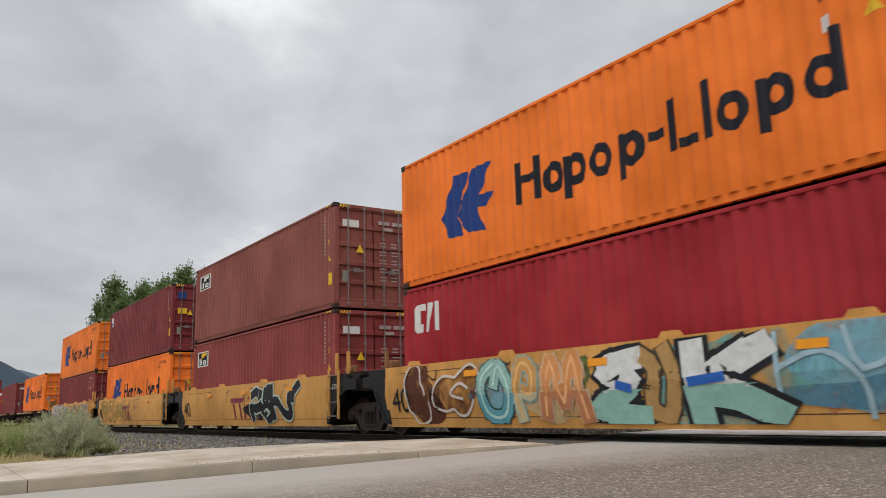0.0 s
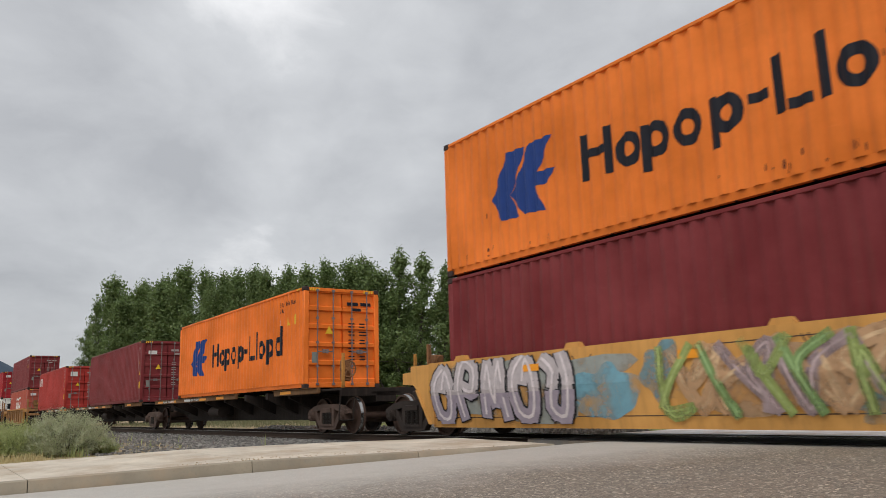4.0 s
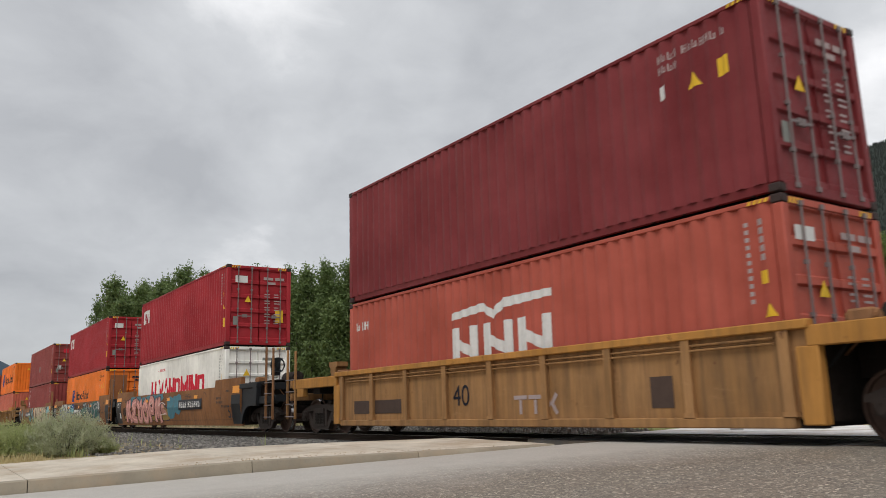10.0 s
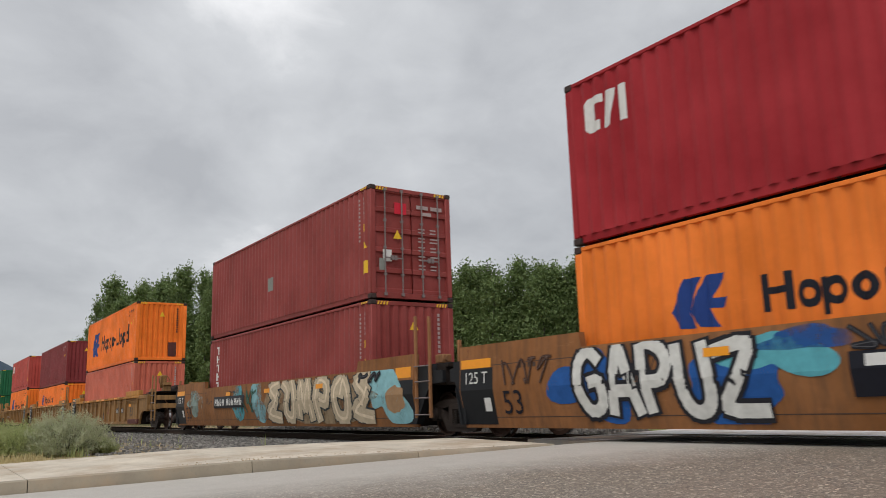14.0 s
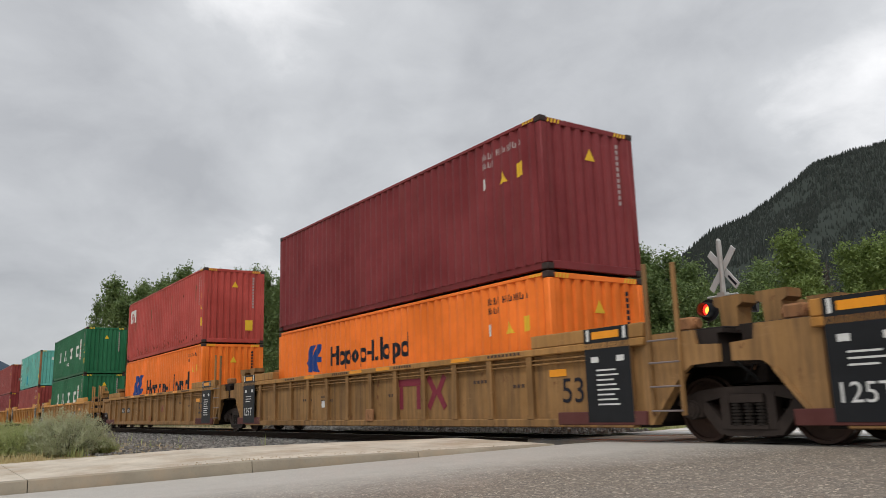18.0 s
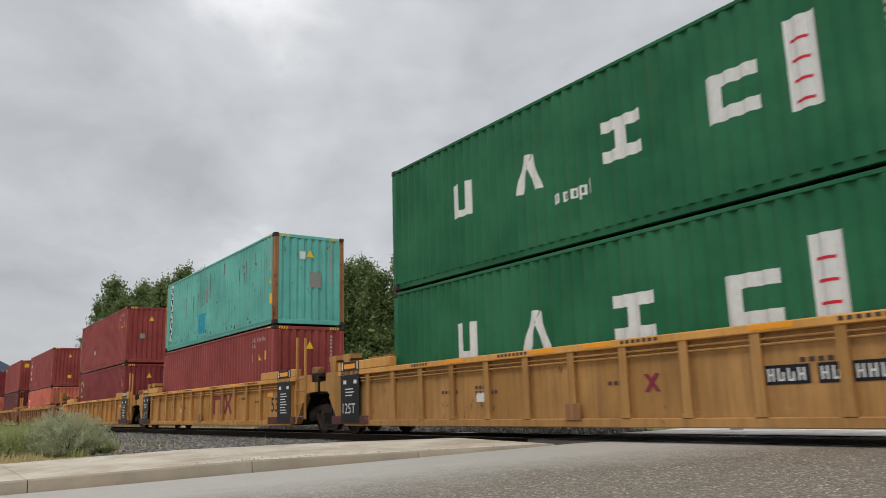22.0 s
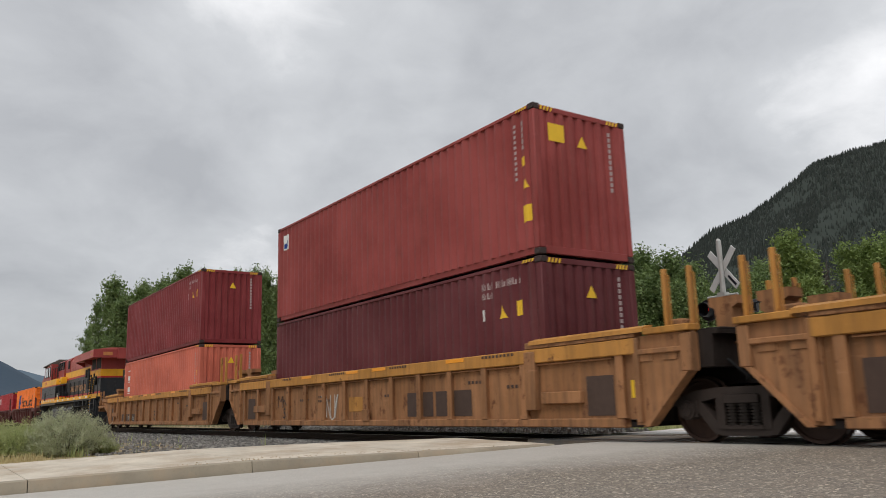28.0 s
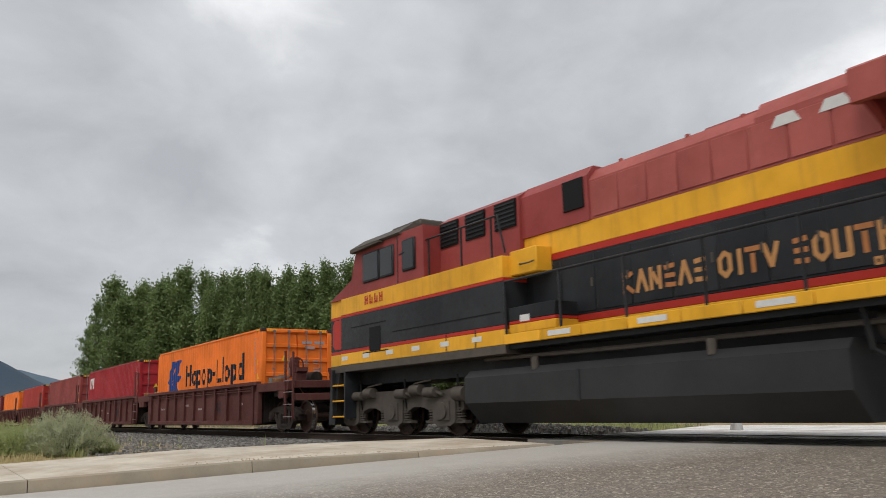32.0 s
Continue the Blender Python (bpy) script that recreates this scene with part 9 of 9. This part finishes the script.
def build_stones():
    """Crushed rock of the track bed and the heap on its far side."""
    rnd = random.Random(21)
    def rock(g, x, y, z, s):
        n = len(g.v)
        q = [rnd.uniform(0.7, 1.25) for _ in range(8)]
        a = rnd.uniform(0, 6.28)
        ca, sa = math.cos(a), math.sin(a)
        i = 0
        for dz in (-0.5, 0.5):
            for dx, dy in ((-0.6, -0.5), (0.6, -0.45), (0.55, 0.5), (-0.5, 0.55)):
                f = q[i] * (0.75 if dz > 0 else 1.0)
                px, py = dx * s * f, dy * s * f
                g.v.append((x + px * ca - py * sa, y + px * sa + py * ca, z + dz * s * q[i] * 0.85))
                i += 1
        g.f += [(n, n + 3, n + 2, n + 1), (n + 4, n + 5, n + 6, n + 7), (n, n + 1, n + 5, n + 4), (n + 1, n + 2, n + 6, n + 5), (n + 2, n + 3, n + 7, n + 6), (n + 3, n, n + 4, n + 7)]
    g = Geo()
    for i in range(21000):
        x = -12.2 - abs(rnd.gauss(0, 1)) * 14
        y = -rnd.uniform(0.95, 4.6) if i % 5 else -rnd.uniform(4.2, 7.6)
        if x < -62 or (x > -15.0 and y < -2.9) or (y < -4.6 and (x > -13.2 + 0.9 * (y + 2) or x < -27)):
            continue
        base = -0.20 - max(0, (-y - 1.4)) * 0.06 if y > -2.6 else min(-0.26 + max(0, -y - 2.6) * 0.05, -0.16)
        if y < -4.4:
            base = land_z(x, y)
        rock(g, x, y, max(base, land_z(x, y)) + rnd.uniform(-0.015, 0.02), rnd.uniform(0.03, 0.075))
    single("ballast_stones", g, STONE, "crushed grey ballast stones beside the rails", "ballast", kind="stuff")
    g = Geo()
    for i in range(320):
        y = -rnd.uniform(2.6, 7.4)
        x = -9.3 + (y + 2.0) * 0.275 - 0.05 - abs(rnd.gauss(0, 0.6))
        h = max(0.015, min(0.15, (-y - 2.0) * 0.034))
        rock(g, x, y, road_z(y) + h + 0.004, rnd.uniform(0.005, 0.018))
    single("kerb_debris", g, SANDSTONE, "loose sand-coloured pebbles along the kerb", "pebbles", kind="stuff")
    g = Geo()
    for i in range(12000):
        x, y = rnd.uniform(-34, -11.9), rnd.uniform(1.0, 6.0)
        heap = 0.16 * max(0, 1 - abs(x + 18.6) / 6.0) + 0.03
        crest = -0.24 + (heap + 0.20) * math.exp(-((y - 3.2) / 1.1) ** 2)
        if (x > -12.9 and y > 2.2) or x > far_edge(y) - 0.3:
            continue
        rock(g, x, y, crest + rnd.uniform(-0.03, 0.02), rnd.uniform(0.035, 0.085))
    single("gravel_heap", g, STONE, "low heap of crushed grey rock beyond the rails", "gravel", kind="stuff")


build_stones()


# ---- hills ----
def forest_mat(name, a, b, rock_):
    m, nt, p = material(name)
    n = noise_node(nt, coords(nt, vary=False), 0.006, 6, 0.65).outputs[0]
    n2 = noise_node(nt, coords(nt, vary=False), 0.05, 5, 0.7).outputs[0]
    col = mix_node(nt, n2, a, b)
    col = mix_node(nt, ramp_node(nt, n, [(0.60, (0, 0, 0)), (0.70, (0.8, 0.8, 0.8))]), col, rock_)
    nt.links.new(col, p.inputs["Base Color"])
    p.inputs["Roughness"].default_value = 1.0
    return m


HILL = forest_mat("wooded_hillside", (0.017, 0.025, 0.021), (0.030, 0.039, 0.030), (0.085, 0.068, 0.047))
# distance haze is mixed into the base colour: bluer than the near hill
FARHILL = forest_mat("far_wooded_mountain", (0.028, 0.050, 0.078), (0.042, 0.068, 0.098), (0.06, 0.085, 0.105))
PINE = leaf_mat("hillside_conifers", (0.015, 0.024, 0.019), (0.024, 0.035, 0.026), (0.040, 0.046, 0.031))


def ridge_hill(name, label, ridge, foot, mat, cones, hmin, hmax, seed, rows=26):
    """A hill under a ridge line, falling to a foot line; with conifers on it."""
    rnd = random.Random(seed)
    cols = 90
    def along(line, t):
        s = t * (len(line) - 1)
        i = min(int(s), len(line) - 2)
        return Vector(line[i]).lerp(Vector(line[i + 1]), s - i)
    def pt(t, s):
        a, b = along(ridge, t), along(foot, t)
        p = a.lerp(b, s)
        p.z = b.z + (a.z - b.z) * (1 - s) ** 1.15
        k = math.sin(math.pi * min(1, s * 1.0))
        p.z += (26 * noise.noise((p.x * 0.006, p.y * 0.006, seed)) + 9 * noise.noise((p.x * 0.02, p.y * 0.02, seed))) * (0.25 + 0.75 * k) * (a.z / 450) * (0 if s >= 1 else 1)
        return p
    g = Geo()
    vs = [tuple(pt(i / cols, j / rows)) for i in range(cols + 1) for j in range(rows + 1)]
    fs = [(i * (rows + 1) + j, (i + 1) * (rows + 1) + j, (i + 1) * (rows + 1) + j + 1, i * (rows + 1) + j + 1) for i in range(cols) for j in range(rows)]
    back = len(vs)
    vs += [(p.x * 1.35, p.y * 1.35, -5) for p in (along(ridge, i / cols) for i in range(cols + 1))]
    fs += [(i * (rows + 1), (i + 1) * (rows + 1), back + i + 1, back + i) for i in range(cols)]
    g.add(vs, fs)
    single(name, g, mat, label, "hill", kind="structure")
    if cones:
        c = Geo()
        for i in range(cones):
            t, s = rnd.random(), rnd.random() ** 1.3
            p = pt(t, s)
            if noise.noise((p.x * 0.008, p.y * 0.008, 5.0)) > 0.30 and s > 0.05 and rnd.random() < 0.8:
                continue
            h, r = rnd.uniform(hmin, hmax), 0.0
            r = h * 0.24
            a0 = rnd.uniform(0, 6.28)
            n = len(c.v)
            c.v += [(p.x + r * math.cos(a0 + k * 1.571), p.y + r * math.sin(a0 + k * 1.571), p.z - 2) for k in range(4)] + [(p.x, p.y, p.z + h)]
            c.f += [(n, n + 1, n + 4), (n + 1, n + 2, n + 4), (n + 2, n + 3, n + 4), (n + 3, n, n + 4)]
        single("hillside_forest", c, PINE, "dense conifers on the hillside", "forest", kind="stuff")


RIDGE = [(-1120, 1000, 95), (-1040, 1130, 200), (-977, 1218, 276), (-944, 1267, 322), (-899, 1333, 353), (-852, 1402, 408), (-824, 1442, 447), (-785, 1500, 470), (-740, 1565, 490), (-650, 1690, 520), (-480, 1850, 540), (-250, 1990, 520)]
ridge_hill("wooded_hill", "steep dark wooded hill with bare rocky patches", RIDGE, [(x * 0.52, y * 0.52, -3) for x, y, z in RIDGE], HILL, 30000, 4, 9, 3)
RIDGE2 = [(-2900, -120, 330), (-2880, 130, 235), (-2855, 242, 183), (-2834, 272, 164), (-2793, 334, 122), (-2741, 409, 82), (-2700, 480, 40), (-2680, 540, 5)]
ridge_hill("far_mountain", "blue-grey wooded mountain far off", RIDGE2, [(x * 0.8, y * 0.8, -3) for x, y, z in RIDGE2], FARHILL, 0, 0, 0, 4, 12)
RIDGE3 = [(-3900, 100, 250), (-3900, 420, 210), (-3850, 620, 150), (-3800, 800, 165), (-3750, 1000, 110), (-3650, 1250, 130), (-3500, 1600, 90)]
# paler and bluer still: the haze of the horizon is in the paint
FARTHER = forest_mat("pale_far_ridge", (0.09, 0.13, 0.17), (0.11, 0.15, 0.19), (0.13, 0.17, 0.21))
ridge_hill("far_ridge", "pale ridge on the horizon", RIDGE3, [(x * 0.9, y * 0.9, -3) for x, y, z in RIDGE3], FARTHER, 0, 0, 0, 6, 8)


# ---- crossing signal ----
SIGNW = plain("white_sign_sheet", (0.50, 0.50, 0.49), 0.5, 0, 0.2, 5)
SIGNPOLE = plain("silver_painted_mast", (0.42, 0.42, 0.40), 0.45, 0.4, 0.2, 5)
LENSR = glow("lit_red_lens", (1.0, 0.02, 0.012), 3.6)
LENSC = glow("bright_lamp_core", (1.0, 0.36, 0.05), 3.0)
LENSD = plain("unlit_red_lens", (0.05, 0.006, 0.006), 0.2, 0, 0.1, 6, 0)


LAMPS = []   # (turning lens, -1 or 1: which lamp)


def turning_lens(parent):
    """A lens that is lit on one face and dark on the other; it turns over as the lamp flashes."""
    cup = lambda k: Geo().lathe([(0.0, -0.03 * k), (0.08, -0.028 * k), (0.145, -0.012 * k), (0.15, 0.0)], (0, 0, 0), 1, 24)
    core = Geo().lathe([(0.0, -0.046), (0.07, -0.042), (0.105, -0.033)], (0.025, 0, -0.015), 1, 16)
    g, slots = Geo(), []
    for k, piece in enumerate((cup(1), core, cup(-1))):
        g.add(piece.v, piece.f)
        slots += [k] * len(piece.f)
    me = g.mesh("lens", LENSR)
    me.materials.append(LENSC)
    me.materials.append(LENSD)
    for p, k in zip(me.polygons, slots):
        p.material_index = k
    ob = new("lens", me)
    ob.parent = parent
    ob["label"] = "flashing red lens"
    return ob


def signal(x, y, zg):
    ob = thing("crossing_signal", "railway crossing signal with white crossed boards and red flashing lamps", "crossing signal", at=(x, y, zg))
    H = 4.35 - zg
    part("mast", Geo().cyl((0, 0, 0), (0, 0, H - 0.06), 0.062, 16).cyl((0, 0, H - 0.06), (0, 0, H), 0.062, 16, 0.03), SIGNPOLE, ob)
    part("base", Geo().cyl((0, 0, -0.1), (0, 0, 0.25), 0.20, 14, 0.12), SIGNPOLE, ob)
    zc = 3.62 - zg
    for s in (-1, 1):
        b = part("cross_board", Geo().cbox(-0.63, 0.63, -0.10, -0.075, -0.088, 0.088, 0.006), SIGNW, ob, "white crossing board")
        b.location, b.rotation_euler = (0, 0.16 + 0.015 * (s + 1), zc), (0, radians(s * 47), radians(-12))
        if s > 0:
            part("board_writing", Geo().box(0.24, 0.58, -0.104, -0.1005, -0.03, 0.03), INK, b, "black bars of small writing")
    zl = 2.68 - zg
    part("lamp_arm", Geo().tube([(-0.42, -0.04, zl + 0.30), (0.42, -0.04, zl + 0.30)], 0.028, 8).box(-0.1, 0.1, -0.1, 0.08, zl + 0.22, zl + 0.38), SIGNPOLE, ob)
    for s in (-1, 1):
        d = part("lamp_shield", Geo().lathe([(0.04, 0.0), (0.255, 0.0), (0.255, 0.025), (0.04, 0.025)], (0, 0, 0), 1, 28), BLACK, ob, "round black lamp shield", at=(s * 0.36, -0.12, zl))
        d.rotation_euler = (0, 0, radians(8))
        part("lamp_housing", Geo().cyl((0, 0.02, 0), (0, 0.26, 0), 0.14, 18, 0.08), SIGNPOLE, d)
        part("lamp_hood", Geo().lathe([(0.155, -0.28), (0.165, -0.28), (0.175, 0.0), (0.16, 0.0), (0.155, -0.28)], (0, 0, 0), 1, 24), BLACK, d)
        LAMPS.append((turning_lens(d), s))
    part("rear_lamp", Geo().cyl((0.42, 0.10, zl), (0.72, 0.22, zl), 0.12, 16, 0.16), BLACK, ob, "black lamp turned away")
    part("tilt_arm", Geo().tube([(0.5, 0.1, zl + 0.04), (0.80, 0.06, zl + 0.05), (1.02, 0.0, zl + 0.06)], 0.022, 6), BLACK, ob, "thin dark bracket arm")
    part("junction_box", Geo().cbox(0.07, 0.22, -0.06, 0.06, 1.9 - zg, 2.2 - zg, 0.01), SIGNPOLE, ob)


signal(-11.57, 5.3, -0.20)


# ---- house beyond the road ----
SIDING = plain("white_siding", (0.80, 0.80, 0.78), 0.6, 0, 0.08, 3)
SHINGLE = plain("brown_roof_shingles", (0.21, 0.135, 0.095), 0.9, 0, 0.3, 2, 0.4)


def house(x, y, turn):
    ob = thing("house", "small white gabled house with a brown shingle roof", "house", at=(x, y, -0.3))
    ob.rotation_euler = (0, 0, radians(turn))
    w, l, e, r = 2.7, 4.5, 3.35, 5.35
    part("wall", Geo().prism([(-w, 0), (w, 0), (w, e), (0, r), (-w, e)], 1, -l, l), SIDING, ob)
    for s in (-1, 1):
        part("roof", Geo().prism([(0, r + 0.14), (s * (w + 0.35), e - 0.10), (s * (w + 0.35), e - 0.24), (0, r)], 1, -l - 0.3, l + 0.3), SHINGLE, ob, "brown shingle roof slope")
        part("barge_board", Geo().prism([(0, r + 0.10), (s * (w + 0.36), e - 0.14), (s * (w + 0.36), e - 0.34), (0, r - 0.12)], 1, -l - 0.33, -l - 0.29), SIGNW, ob)
    ch = part("chimney", Geo().cyl((-1.4, 1.8, 4.3), (-1.4, 1.8, 5.7), 0.13, 10).cyl((-1.4, 1.8, 5.7), (-1.4, 1.8, 5.85), 0.2, 10), SIGNPOLE, ob, "thin metal chimney")
    win = part("window", Geo().cbox(-0.55, 0.55, -l - 0.03, -l + 0.02, 1.2, 2.4, 0.02), SIGNW, ob)
    part("pane", Geo().box(-0.47, 0.47, -l - 0.034, -l - 0.03, 1.28, 2.32), GLASS, win, "dark window pane")


house(-39.85, 38.45, 64)


# ---- power pole by the road ----
POLEW = plain("weathered_pole_wood", (0.11, 0.085, 0.065), 0.9, 0, 0.3, 3)


def power_pole(x, y, h):
    ob = thing("power_pole", "wooden power pole with a cable", "power pole", at=(x, y, -0.3))
    part("mast", Geo().cyl((0, 0, 0), (0, 0, h), 0.14, 10, 0.09), POLEW, ob)
    part("crossarm", Geo().cbox(-1.1, 1.1, -0.06, 0.06, h - 0.8, h - 0.66, 0.01), POLEW, ob)
    for s in (-0.95, 0.95):
        part("insulator", Geo().cyl((s, 0, h - 0.66), (s, 0, h - 0.48), 0.05, 8), WMARK, ob)


power_pole(-14.0, 30.5, 11.5)


def shed(x, y, turn):
    ob = thing("shed", "long low shed with a grey metal roof", "shed", at=(x, y, -0.4))
    ob.rotation_euler = (0, 0, radians(turn))
    part("wall", Geo().prism([(-2.2, 0), (2.2, 0), (2.2, 2.3), (0, 3.0), (-2.2, 2.3)], 0, -5.3, 5.3), SIDING, ob)
    for s in (-1, 1):
        part("roof", Geo().prism([(0, 3.12), (s * 2.5, 2.30), (s * 2.5, 2.22), (0, 3.03)], 0, -5.6, 5.6), ROOFMETAL, ob, "grey sheet-metal roof slope")
    for x0 in (-2.4, 1.4):
        w = part("window", Geo().cbox(x0, x0 + 0.9, -2.23, -2.18, 1.1, 1.9, 0.01), SIGNW, ob)
        part("pane", Geo().box(x0 + 0.06, x0 + 0.84, -2.236, -2.23, 1.16, 1.84), GLASS, w, "dark window pane")


ROOFMETAL = plain("grey_sheet_metal_roof", (0.30, 0.33, 0.34), 0.45, 0.3, 0.15, 2)
shed(-45.3, 31.5, 8)


# ---- motion ----
def travel(t):
    """Metres that the train has gone at t seconds, counted from the middle of the clip."""
    return 12.3965 * (t - 16) + 0.5 * 0.0165 * (t - 16) ** 2


def motions():
    ts = [0.0, 1 / 30, 1.0] + [float(i) for i in range(2, 32)] + [32 - 1 / 30, 32.0]
    for ob, u, z in THINGS:
        walk(ob, [(t, pose(u + travel(t), 0, z)) for t in ts])
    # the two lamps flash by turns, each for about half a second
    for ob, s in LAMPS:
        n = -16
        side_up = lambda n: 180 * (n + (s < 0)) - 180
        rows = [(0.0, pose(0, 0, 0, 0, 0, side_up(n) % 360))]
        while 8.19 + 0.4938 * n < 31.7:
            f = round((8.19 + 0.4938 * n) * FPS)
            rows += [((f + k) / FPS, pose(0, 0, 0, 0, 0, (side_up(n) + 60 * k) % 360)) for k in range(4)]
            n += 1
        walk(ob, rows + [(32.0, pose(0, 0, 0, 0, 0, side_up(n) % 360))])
    for (x, r), obs in WHEELSETS.values():
        rows = []
        for i in range(32 * FPS + 1):
            t = i / FPS
            rows.append((t, pose(x, 0, r, 0, math.degrees((travel(t) - travel(0)) / r) % 360, 0)))
        walk(obs[0], rows)
        keys = obs[0].animation_data
        for ob in obs[1:]:
            ob.rotation_mode = "QUATERNION"
            data = ob.animation_data_create()
            data.action, data.action_slot = keys.action, keys.action_slot


motions()
